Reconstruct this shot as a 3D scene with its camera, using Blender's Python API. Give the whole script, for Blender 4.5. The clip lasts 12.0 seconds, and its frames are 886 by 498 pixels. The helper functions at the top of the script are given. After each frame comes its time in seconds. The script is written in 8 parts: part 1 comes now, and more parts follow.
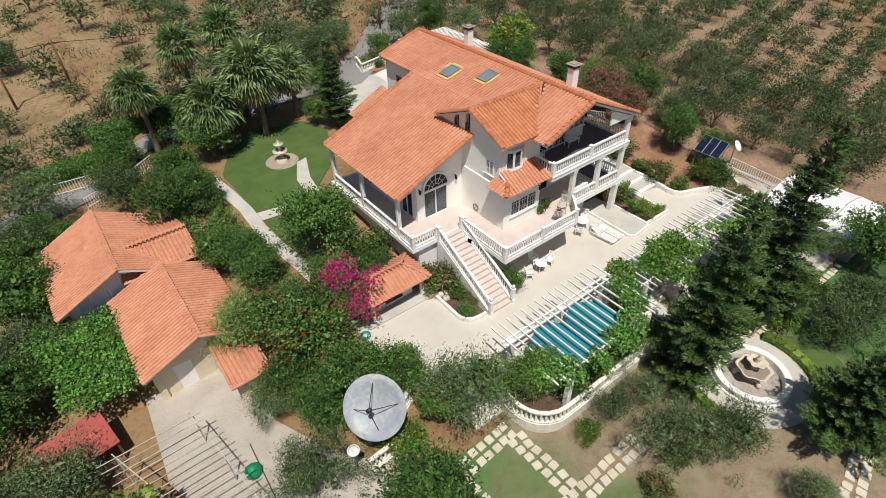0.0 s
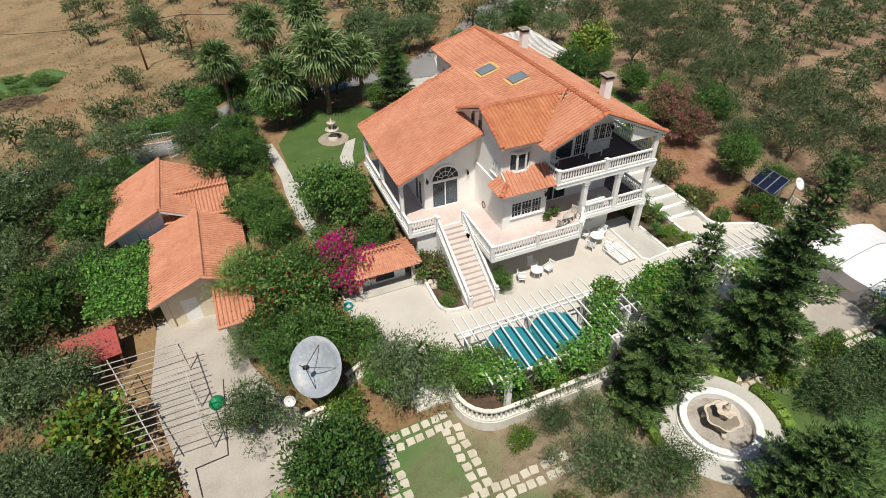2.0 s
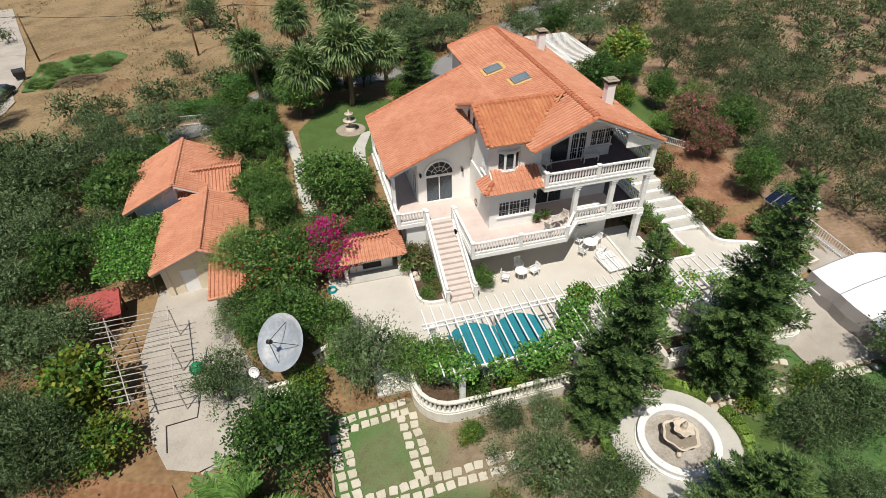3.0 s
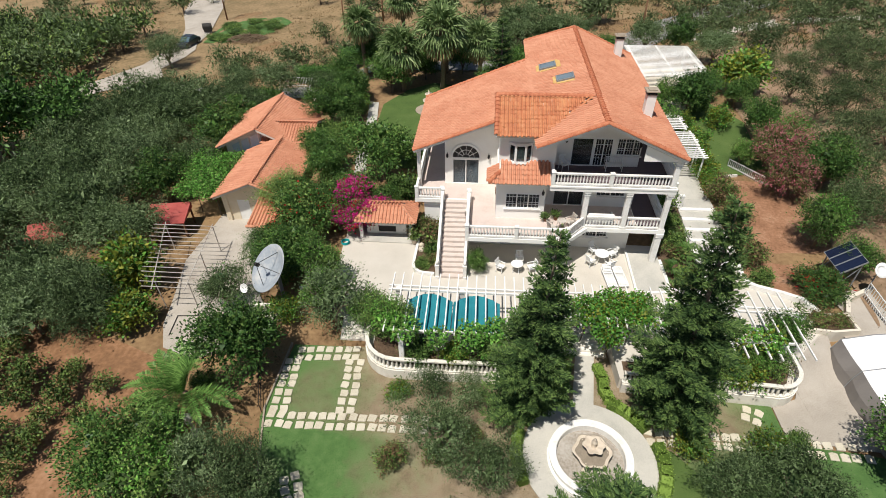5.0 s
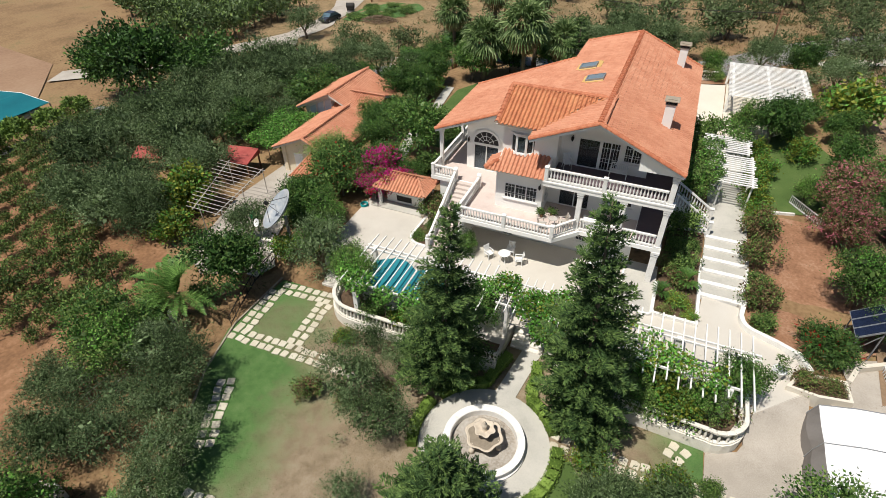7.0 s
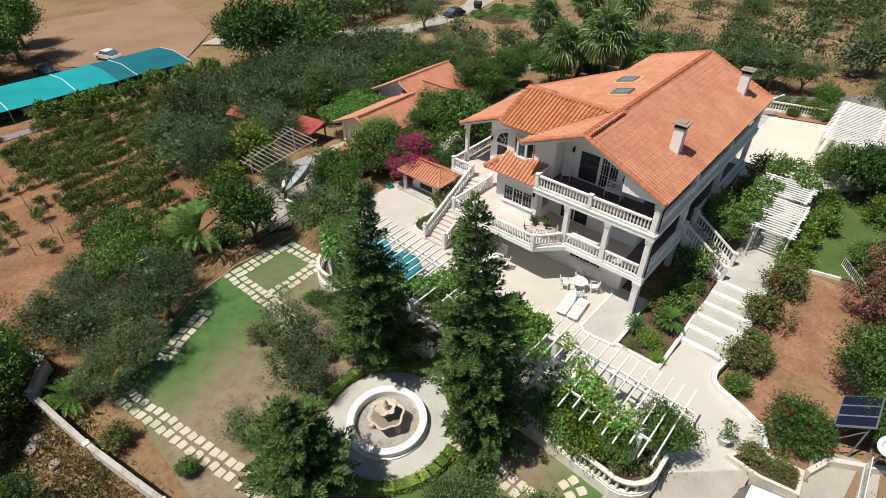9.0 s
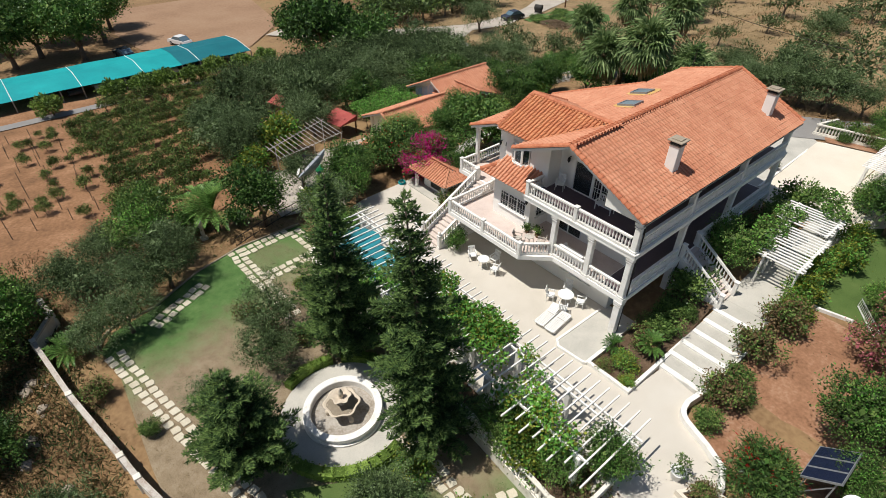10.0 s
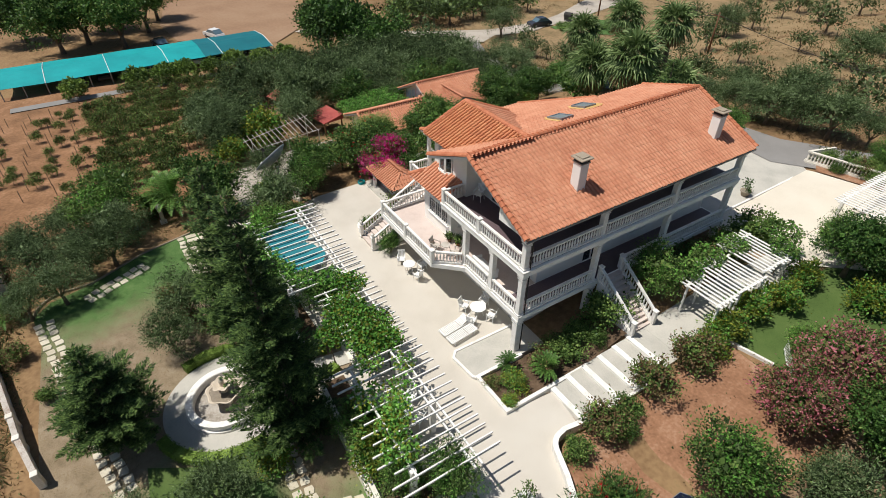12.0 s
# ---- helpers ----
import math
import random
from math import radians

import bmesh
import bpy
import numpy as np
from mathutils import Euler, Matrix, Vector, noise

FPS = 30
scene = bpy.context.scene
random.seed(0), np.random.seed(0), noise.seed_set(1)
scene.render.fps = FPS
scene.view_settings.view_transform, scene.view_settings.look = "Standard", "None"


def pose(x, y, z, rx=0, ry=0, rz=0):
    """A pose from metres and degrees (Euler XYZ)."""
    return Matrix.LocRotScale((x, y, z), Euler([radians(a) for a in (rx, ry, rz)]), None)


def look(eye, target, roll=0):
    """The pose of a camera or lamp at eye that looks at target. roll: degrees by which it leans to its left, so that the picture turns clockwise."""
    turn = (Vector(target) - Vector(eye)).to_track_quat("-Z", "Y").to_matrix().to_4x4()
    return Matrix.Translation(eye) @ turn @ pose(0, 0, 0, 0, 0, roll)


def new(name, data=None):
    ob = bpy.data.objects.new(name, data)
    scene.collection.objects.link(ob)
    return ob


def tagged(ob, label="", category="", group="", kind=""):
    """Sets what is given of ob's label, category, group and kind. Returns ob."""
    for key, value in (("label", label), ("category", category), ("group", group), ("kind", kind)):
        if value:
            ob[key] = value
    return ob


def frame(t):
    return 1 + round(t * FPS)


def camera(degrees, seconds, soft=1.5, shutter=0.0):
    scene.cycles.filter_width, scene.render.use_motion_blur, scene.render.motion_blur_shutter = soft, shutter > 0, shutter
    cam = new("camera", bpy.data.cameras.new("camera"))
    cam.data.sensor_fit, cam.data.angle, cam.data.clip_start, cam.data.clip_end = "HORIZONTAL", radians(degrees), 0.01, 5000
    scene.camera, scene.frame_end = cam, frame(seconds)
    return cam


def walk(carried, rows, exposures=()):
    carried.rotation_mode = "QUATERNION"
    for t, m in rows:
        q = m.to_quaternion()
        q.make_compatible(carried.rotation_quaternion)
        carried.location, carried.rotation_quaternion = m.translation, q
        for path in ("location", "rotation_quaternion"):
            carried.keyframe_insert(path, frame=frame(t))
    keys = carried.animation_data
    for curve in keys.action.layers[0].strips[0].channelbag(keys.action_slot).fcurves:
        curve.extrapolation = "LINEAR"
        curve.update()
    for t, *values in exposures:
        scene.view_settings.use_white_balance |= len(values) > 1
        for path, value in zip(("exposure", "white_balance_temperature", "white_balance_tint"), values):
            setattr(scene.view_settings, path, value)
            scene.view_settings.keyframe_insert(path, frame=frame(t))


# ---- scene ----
cam = camera(79.0, 12.0, soft=0.5)
METRES, EYE, TILT, LEAN, TURN = 55.7, 25.0, 3.6, 0.0, -38.6
SHIFT = (-31.236, -17.998, -0.230)
ROWS = [
    (0.0, 0.0, 0.0, 0.0, 0.89, -42.22, -0.98),
    (0.5, 0.0293, -0.0048, 0.0018, 5.44, -42.28, -0.76),
    (1.0, 0.0611, -0.007, 0.004, 10.48, -42.37, -0.54),
    (1.5, 0.0971, -0.0062, 0.0049, 13.89, -42.36, -0.33),
    (2.0, 0.1358, -0.0025, 0.0049, 15.87, -42.3, -0.23),
    (2.5, 0.1754, 0.0041, 0.0058, 19.39, -42.32, -0.04),
    (3.0, 0.2164, 0.0131, 0.0062, 23.2, -42.3, 0.14),
    (5.0, 0.3859, 0.0728, 0.0046, 43.24, -42.07, 1.08),
    (5.5, 0.4249, 0.0964, 0.0025, 48.75, -41.94, 1.3),
    (6.0, 0.4618, 0.1243, 0.0006, 53.3, -41.79, 1.54),
    (6.5, 0.4958, 0.1557, -0.0019, 57.49, -41.66, 1.76),
    (7.0, 0.5262, 0.1896, -0.0051, 61.89, -41.49, 1.96),
    (9.0, 0.6008, 0.346, -0.0157, 79.79, -40.49, 2.43),
    (9.5, 0.6085, 0.3886, -0.0175, 85.06, -40.21, 2.49),
    (10.0, 0.6124, 0.4317, -0.019, 88.42, -40.0, 2.56),
    (10.5, 0.6131, 0.4738, -0.0203, 90.15, -39.86, 2.58),
    (11.0, 0.6114, 0.5143, -0.0212, 91.81, -39.72, 2.6),
    (11.5, 0.6079, 0.5523, -0.0226, 93.7, -39.56, 2.63),
    (12.0, 0.6037, 0.5876, -0.0247, 96.01, -39.4, 2.66),
]
BASE = pose(0, 0, 0, TILT, LEAN, 0) @ pose(0, 0, EYE, 0, 0, TURN)
walk(cam, [(t, pose(*SHIFT) @ BASE @ pose(METRES * x, METRES * y, METRES * z, 90 + pitch, roll, yaw)) for t, x, y, z, yaw, pitch, roll in ROWS],
     exposures=[(0.0, -0.07), (3.0, -0.03), (5.5, 0.02), (9.0, -0.01), (12.0, -0.07)])

# ---- world, sun ----
SUN_DIR = Vector((-0.22, -0.40, 1.0)).normalized()
world = bpy.data.worlds.new("sky")
scene.world = world
world.use_nodes = True
wn = world.node_tree.nodes
wl = world.node_tree.links
sky = wn.new("ShaderNodeTexSky")
sky.sky_type = "NISHITA"
sky.sun_disc = False
sky.sun_elevation = math.asin(SUN_DIR.z)
sky.sun_rotation = math.atan2(SUN_DIR.x, SUN_DIR.y)
sky.altitude = 100
sky.dust_density = 0.6
bg = wn["Background"]
bg.inputs["Strength"].default_value = 0.066
wl.new(sky.outputs[0], bg.inputs["Color"])
sun_data = bpy.data.lights.new("sun", "SUN")
sun_data.energy = 4.95
sun_data.angle = radians(0.53)
sun_data.color = (1.0, 0.955, 0.88)
sun = new("sun", sun_data)
sun.matrix_world = look(SUN_DIR * 60, (0, 0, 0))


# ---- materials ----
def node_mat(name, rough=0.8, metal=0.0, spec=0.3):
    m = bpy.data.materials.new(name)
    m.use_nodes = True
    nt = m.node_tree
    p = nt.nodes["Principled BSDF"]
    p.inputs["Roughness"].default_value = rough
    p.inputs["Metallic"].default_value = metal
    p.inputs["Specular IOR Level"].default_value = spec
    return m, nt, p


def surf(name, cols, scale=2.0, fine=30.0, rough=0.8, bump=0.2, metal=0.0, spec=0.3, rand=None, detail=6.0, fine_mix=0.4, dist=0.02, stretch=None):
    """A surface of two or more colours, mixed by broad and by fine noise. rand: 'object' or 'island', how much each piece differs."""
    m, nt, p = node_mat(name, rough, metal, spec)
    N, L = nt.nodes.new, nt.links.new
    tc = N("ShaderNodeTexCoord")
    src = tc.outputs["Object"]
    if stretch:
        mp = N("ShaderNodeMapping")
        mp.inputs["Scale"].default_value = stretch
        L(src, mp.inputs["Vector"])
        src = mp.outputs["Vector"]
    geo = N("ShaderNodeNewGeometry")
    if rand != "local":
        src = geo.outputs["Position"] if not stretch else src
    n1 = N("ShaderNodeTexNoise")
    n1.inputs["Scale"].default_value = scale
    n1.inputs["Detail"].default_value = detail
    n1.inputs["Roughness"].default_value = 0.6
    L(src, n1.inputs["Vector"])
    n2 = N("ShaderNodeTexNoise")
    n2.inputs["Scale"].default_value = fine
    n2.inputs["Detail"].default_value = 4.0
    L(src, n2.inputs["Vector"])
    mx = N("ShaderNodeMix")
    mx.inputs[0].default_value = fine_mix
    L(n1.outputs["Fac"], mx.inputs[2])
    L(n2.outputs["Fac"], mx.inputs[3])
    fac = mx.outputs[0]
    if rand in ("object", "island"):
        if rand == "object":
            rnd = N("ShaderNodeObjectInfo").outputs["Random"]
        else:
            rnd = geo.outputs["Random Per Island"]
        ad = N("ShaderNodeMath")
        ad.operation = "MULTIPLY_ADD"
        ad.inputs[1].default_value = 0.14
        L(rnd, ad.inputs[0])
        sb = N("ShaderNodeMath")
        sb.operation = "SUBTRACT"
        sb.inputs[1].default_value = 0.07
        L(fac, sb.inputs[0])
        L(sb.outputs[0], ad.inputs[2])
        fac = ad.outputs[0]
    rp = N("ShaderNodeValToRGB")
    el = rp.color_ramp.elements
    while len(el) < len(cols):
        el.new(0.5)
    k = len(cols)
    for i, c in enumerate(cols):
        el[i].position = 0.3 + 0.4 * i / max(1, k - 1)
        el[i].color = (*c, 1)
    L(fac, rp.inputs["Fac"])
    L(rp.outputs["Color"], p.inputs["Base Color"])
    if bump:
        b = N("ShaderNodeBump")
        b.inputs["Strength"].default_value = bump
        b.inputs["Distance"].default_value = dist
        L(n2.outputs["Fac"], b.inputs["Height"])
        L(b.outputs["Normal"], p.inputs["Normal"])
    return m


def leaf(name, cols, rough=0.6, trans=0.1, spec=0.15):
    """Leaves: a colour for each leaf and a slow change over each plant, some light passing through."""
    m, nt, p = node_mat(name, rough, 0.0, spec)
    N, L = nt.nodes.new, nt.links.new
    geo = N("ShaderNodeNewGeometry")
    info = N("ShaderNodeObjectInfo")
    n1 = N("ShaderNodeTexNoise")
    n1.inputs["Scale"].default_value = 0.9
    n1.inputs["Detail"].default_value = 3.0
    L(geo.outputs["Position"], n1.inputs["Vector"])
    a = N("ShaderNodeMath")
    a.operation = "MULTIPLY_ADD"
    a.inputs[1].default_value = 0.52
    L(geo.outputs["Random Per Island"], a.inputs[0])
    h = N("ShaderNodeMath")
    h.operation = "MULTIPLY"
    h.inputs[1].default_value = 0.48
    L(n1.outputs["Fac"], h.inputs[0])
    L(h.outputs[0], a.inputs[2])
    o = N("ShaderNodeMath")
    o.operation = "MULTIPLY_ADD"
    o.inputs[1].default_value = 0.25
    L(info.outputs["Random"], o.inputs[0])
    s = N("ShaderNodeMath")
    s.operation = "SUBTRACT"
    s.inputs[1].default_value = 0.125
    L(a.outputs[0], s.inputs[0])
    L(s.outputs[0], o.inputs[2])
    rp = N("ShaderNodeValToRGB")
    el = rp.color_ramp.elements
    while len(el) < len(cols):
        el.new(0.5)
    for i, c in enumerate(cols):
        el[i].position = 0.15 + 0.7 * i / max(1, len(cols) - 1)
        el[i].color = (*c, 1)
    L(o.outputs[0], rp.inputs["Fac"])
    L(rp.outputs["Color"], p.inputs["Base Color"])
    tr = N("ShaderNodeBsdfTranslucent")
    L(rp.outputs["Color"], tr.inputs["Color"])
    mix = N("ShaderNodeMixShader")
    mix.inputs[0].default_value = trans
    L(p.outputs[0], mix.inputs[1])
    L(tr.outputs[0], mix.inputs[2])
    L(mix.outputs[0], nt.nodes["Material Output"].inputs["Surface"])
    return m


M_wall = surf("cream_render", [(0.8, 0.77, 0.71), (0.87, 0.85, 0.8), (0.89, 0.875, 0.835)], 0.7, 60, 0.85, 0.12)
M_creamwall = surf("warm_cream_render", [(0.6, 0.5, 0.36), (0.72, 0.62, 0.46), (0.76, 0.67, 0.52)], 0.8, 50, 0.85, 0.12)
M_white = surf("white_paint", [(0.72, 0.7, 0.66), (0.83, 0.82, 0.79), (0.86, 0.85, 0.83)], 1.5, 40, 0.6, 0.08)
M_whitestone = surf("white_balustrade_paint", [(0.6, 0.57, 0.51), (0.79, 0.77, 0.73), (0.84, 0.83, 0.8)], 2.2, 25, 0.65, 0.1)
M_agedwhite = surf("weathered_white_paint", [(0.55, 0.5, 0.41), (0.73, 0.69, 0.61), (0.8, 0.77, 0.7)], 2.0, 18, 0.8, 0.15)
M_tile = surf("terracotta_tile", [(0.46, 0.185, 0.105), (0.555, 0.248, 0.146), (0.63, 0.315, 0.195)], 0.5, 10, 0.75, 0.25, rand="island")
M_tile_o = surf("terracotta_tile_single", [(0.46, 0.185, 0.105), (0.555, 0.248, 0.146), (0.63, 0.315, 0.195)], 0.5, 10, 0.75, 0.25, rand="object")
M_tileold = surf("lichened_terracotta_tile", [(0.4, 0.14, 0.07), (0.53, 0.21, 0.1), (0.6, 0.29, 0.14)], 0.9, 9, 0.8, 0.3, rand="island")
M_under = surf("roof_soffit", [(0.6, 0.54, 0.47), (0.72, 0.67, 0.6)], 2, 30, 0.85, 0.1)
M_patio = surf("patio_concrete", [(0.45, 0.412, 0.352), (0.555, 0.513, 0.447), (0.605, 0.568, 0.506)], 0.3, 22, 0.85, 0.1)
M_cream = surf("cream_concrete", [(0.6, 0.54, 0.44), (0.68, 0.62, 0.52), (0.72, 0.67, 0.57)], 0.3, 20, 0.85, 0.08)
M_paving = surf("grey_paving", [(0.36, 0.35, 0.31), (0.48, 0.46, 0.41), (0.56, 0.53, 0.47)], 0.6, 18, 0.85, 0.15)
M_drive = surf("drive_concrete", [(0.29, 0.255, 0.21), (0.41, 0.365, 0.31), (0.5, 0.455, 0.395)], 0.4, 16, 0.9, 0.2)
M_floor = surf("terrace_floor_tiles", [(0.5, 0.4, 0.35), (0.6, 0.5, 0.45), (0.64, 0.55, 0.5)], 1.2, 12, 0.6, 0.08)
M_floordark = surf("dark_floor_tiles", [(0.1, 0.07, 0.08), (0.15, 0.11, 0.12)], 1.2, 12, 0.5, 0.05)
M_stair = surf("pink_stair_tread", [(0.5, 0.42, 0.37), (0.58, 0.5, 0.45), (0.63, 0.56, 0.51)], 2, 20, 0.75, 0.1)
M_stone = surf("cream_stepping_stone", [(0.42, 0.37, 0.28), (0.56, 0.51, 0.4), (0.62, 0.58, 0.48)], 1.1, 15, 0.9, 0.25, rand="object")
M_ground = surf("dry_earth_and_grass", [(0.1, 0.09, 0.035), (0.2, 0.12, 0.06), (0.28, 0.18, 0.09), (0.14, 0.12, 0.05)], 0.13, 3.0, 0.95, 0.5, detail=9, fine_mix=0.4, dist=0.08)
M_soil = surf("red_soil", [(0.17, 0.085, 0.045), (0.29, 0.15, 0.085), (0.42, 0.27, 0.18)], 0.5, 6.0, 0.95, 0.5, detail=9, dist=0.06)
# soil of the planted beds, plant shadow darkened into its colour
M_bed = surf("shade_darkened_bed_soil", [(0.045, 0.03, 0.018), (0.1, 0.065, 0.04), (0.17, 0.115, 0.075)], 1.2, 9.0, 0.95, 0.5, detail=9, dist=0.05)
M_sealant = surf("ochre_sealant", [(0.5, 0.26, 0.1), (0.6, 0.38, 0.13), (0.66, 0.48, 0.26)], 3.0, 20, 0.8, 0.3)
M_grove = surf("dry_grove_earth", [(0.14, 0.1, 0.055), (0.255, 0.17, 0.105), (0.37, 0.255, 0.18)], 0.35, 4.0, 0.95, 0.5, detail=9, dist=0.06)
M_vinesoil = surf("vineyard_soil", [(0.13, 0.07, 0.035), (0.24, 0.125, 0.062), (0.37, 0.21, 0.12)], 0.4, 4.0, 0.95, 0.5, detail=9, dist=0.06)


def lawn_mat():
    """A lawn that is green towards its two ends and burnt dry in between, with ragged borders."""
    m, nt, p = node_mat("patchy_lawn", 0.9, 0.0, 0.2)
    N, L = nt.nodes.new, nt.links.new
    pos = N("ShaderNodeNewGeometry").outputs["Position"]
    noi = []
    for sc, det in ((0.22, 6), (1.6, 6), (24.0, 3)):
        n = N("ShaderNodeTexNoise")
        n.inputs["Scale"].default_value = sc
        n.inputs["Detail"].default_value = det
        L(pos, n.inputs["Vector"])
        noi.append(n.outputs["Fac"])
    sep = N("ShaderNodeSeparateXYZ")
    L(pos, sep.inputs[0])

    def calc(op, a, b, c=None):
        k = N("ShaderNodeMath")
        k.operation = op
        for i, v in enumerate((a, b, c)):
            if v is None:
                continue
            if isinstance(v, (int, float)):
                k.inputs[i].default_value = v
            else:
                L(v, k.inputs[i])
        return k.outputs[0]
    far = calc("ABSOLUTE", calc("ADD", sep.outputs["X"], 9.0), None)
    far = calc("MULTIPLY_ADD", noi[0], 9.0, far)
    far = calc("MULTIPLY_ADD", noi[1], 4.0, far)
    upper = N("ShaderNodeMapRange")
    upper.inputs["From Min"].default_value = -14.6
    upper.inputs["From Max"].default_value = -13.2
    L(sep.outputs["Y"], upper.inputs["Value"])
    far = calc("MULTIPLY_ADD", upper.outputs["Result"], -4.0, far)
    mr = N("ShaderNodeMapRange")
    mr.inputs["From Min"].default_value = 11.2
    mr.inputs["From Max"].default_value = 15.8
    L(far, mr.inputs["Value"])
    cols = []
    for c in (((0.15, 0.115, 0.07), (0.26, 0.2, 0.13), (0.33, 0.27, 0.19)), ((0.05, 0.105, 0.03), (0.08, 0.16, 0.045), (0.125, 0.195, 0.07))):
        rp = N("ShaderNodeValToRGB")
        el = rp.color_ramp.elements
        el.new(0.5)
        for i in range(3):
            el[i].position = 0.32 + 0.18 * i
            el[i].color = (*c[i], 1)
        mx = N("ShaderNodeMix")
        mx.inputs[0].default_value = 0.5
        L(noi[1], mx.inputs[2])
        L(noi[2], mx.inputs[3])
        L(mx.outputs[0], rp.inputs["Fac"])
        cols.append(rp.outputs["Color"])
    mix = N("ShaderNodeMix")
    mix.data_type = "RGBA"
    L(mr.outputs["Result"], mix.inputs["Factor"])
    L(cols[0], mix.inputs[6])
    L(cols[1], mix.inputs[7])
    L(mix.outputs[2], p.inputs["Base Color"])
    b = N("ShaderNodeBump")
    b.inputs["Strength"].default_value = 0.6
    b.inputs["Distance"].default_value = 0.04
    L(noi[2], b.inputs["Height"])
    L(b.outputs["Normal"], p.inputs["Normal"])
    return m


M_grass = lawn_mat()
M_lawn2 = surf("green_lawn", [(0.05, 0.085, 0.02), (0.075, 0.125, 0.03), (0.11, 0.155, 0.045)], 0.5, 22, 0.9, 0.6, dist=0.04)
M_dryfield = surf("dry_field_grass", [(0.085, 0.085, 0.035), (0.2, 0.14, 0.07), (0.31, 0.215, 0.115), (0.11, 0.105, 0.043)], 0.16, 2.5, 0.95, 0.5, detail=10, dist=0.08)
M_sand = surf("bare_yard", [(0.22, 0.13, 0.078), (0.29, 0.18, 0.11), (0.33, 0.22, 0.14)], 0.12, 2.5, 0.95, 0.3)
M_road = surf("road_asphalt", [(0.2, 0.19, 0.18), (0.27, 0.26, 0.25)], 0.4, 30, 0.9, 0.2)
M_bark = surf("bark", [(0.1, 0.075, 0.05), (0.2, 0.16, 0.12)], 5, 30, 0.95, 0.6)
M_palmbark = surf("palm_bark", [(0.13, 0.09, 0.06), (0.26, 0.19, 0.12)], 4, 25, 0.95, 0.6, stretch=(1, 1, 5))
M_iron = surf("dark_iron", [(0.02, 0.02, 0.02), (0.05, 0.045, 0.04)], 5, 40, 0.5, 0.05, metal=0.6)
M_rust = surf("rusty_white_iron", [(0.22, 0.12, 0.07), (0.46, 0.42, 0.37), (0.58, 0.55, 0.51)], 1.2, 14, 0.7, 0.15)
M_grey = surf("grey_metal", [(0.24, 0.25, 0.26), (0.34, 0.35, 0.36)], 3, 30, 0.5, 0.05, metal=0.4)
M_dish = surf("dish_paint", [(0.26, 0.28, 0.3), (0.31, 0.34, 0.37), (0.5, 0.48, 0.45)], 0.9, 5, 0.5, 0.05)
M_dark = surf("dark_shade", [(0.02, 0.02, 0.02), (0.045, 0.04, 0.035)], 3, 30, 0.7, 0.05)
M_cloth = surf("teal_shade_cloth", [(0.012, 0.15, 0.19), (0.025, 0.23, 0.27)], 1.5, 60, 0.7, 0.15)
M_net = surf("turquoise_net", [(0.0, 0.22, 0.24), (0.005, 0.36, 0.37)], 0.3, 30, 0.7, 0.15)
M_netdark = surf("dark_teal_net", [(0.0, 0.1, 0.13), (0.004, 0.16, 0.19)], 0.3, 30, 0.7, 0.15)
M_redroof = surf("red_sheet_roof", [(0.3, 0.05, 0.045), (0.44, 0.11, 0.09)], 1.5, 25, 0.6, 0.1)
M_plastic = surf("white_plastic", [(0.72, 0.72, 0.7), (0.8, 0.8, 0.78)], 4, 40, 0.4, 0.02)
M_canvas = surf("white_canvas", [(0.72, 0.71, 0.7), (0.8, 0.79, 0.78)], 0.8, 30, 0.6, 0.1)
M_greycanvas = surf("grey_canvas", [(0.17, 0.155, 0.145), (0.24, 0.22, 0.205)], 0.8, 30, 0.7, 0.2)
M_green = surf("green_plastic", [(0.005, 0.18, 0.07), (0.01, 0.27, 0.11)], 4, 40, 0.5, 0.05)
M_solar = surf("solar_collector", [(0.008, 0.012, 0.03), (0.015, 0.022, 0.05)], 3, 60, 0.15, 0.0, spec=0.6)
M_rock = surf("pale_rock", [(0.25, 0.2, 0.15), (0.42, 0.36, 0.28)], 2, 12, 0.95, 0.5)
M_sculpt = surf("cream_cast_stone", [(0.5, 0.42, 0.33), (0.66, 0.58, 0.47)], 2.5, 25, 0.85, 0.2)
M_basin = surf("wet_basin_floor", [(0.16, 0.125, 0.085), (0.36, 0.325, 0.28), (0.48, 0.45, 0.41)], 0.8, 10, 0.5, 0.1)
# brown tone that stands for shade inside the fountain bowl
M_bowlshade = surf("dark_bowl_shade", [(0.2, 0.17, 0.13), (0.32, 0.27, 0.21)], 3, 20, 0.12, 0.02, spec=0.5)
M_carwhite = surf("white_car_paint", [(0.68, 0.68, 0.68), (0.72, 0.72, 0.72)], 3, 30, 0.25, 0.0, spec=0.5)
# dark paint, which also stands for shade on the carport cars
M_cardark = surf("dark_car_paint_and_shade", [(0.03, 0.035, 0.05), (0.05, 0.055, 0.07)], 3, 30, 0.25, 0.0, spec=0.5)
M_roofglass = surf("pale_roof_glazing", [(0.13, 0.17, 0.2), (0.2, 0.25, 0.28)], 1.5, 20, 0.12, 0.0, spec=0.5)
M_curtain = surf("pale_curtain", [(0.5, 0.58, 0.64), (0.62, 0.68, 0.72)], 2, 40, 0.9, 0.1)
M_wood = surf("brown_wood", [(0.12, 0.06, 0.03), (0.2, 0.11, 0.06)], 3, 30, 0.8, 0.2)

M_glass, _nt, _p = node_mat("window_glass", 0.05, 0.0, 0.5)
_p.inputs["Base Color"].default_value = (0.16, 0.19, 0.21, 1)
_p.inputs["Transmission Weight"].default_value = 0.8
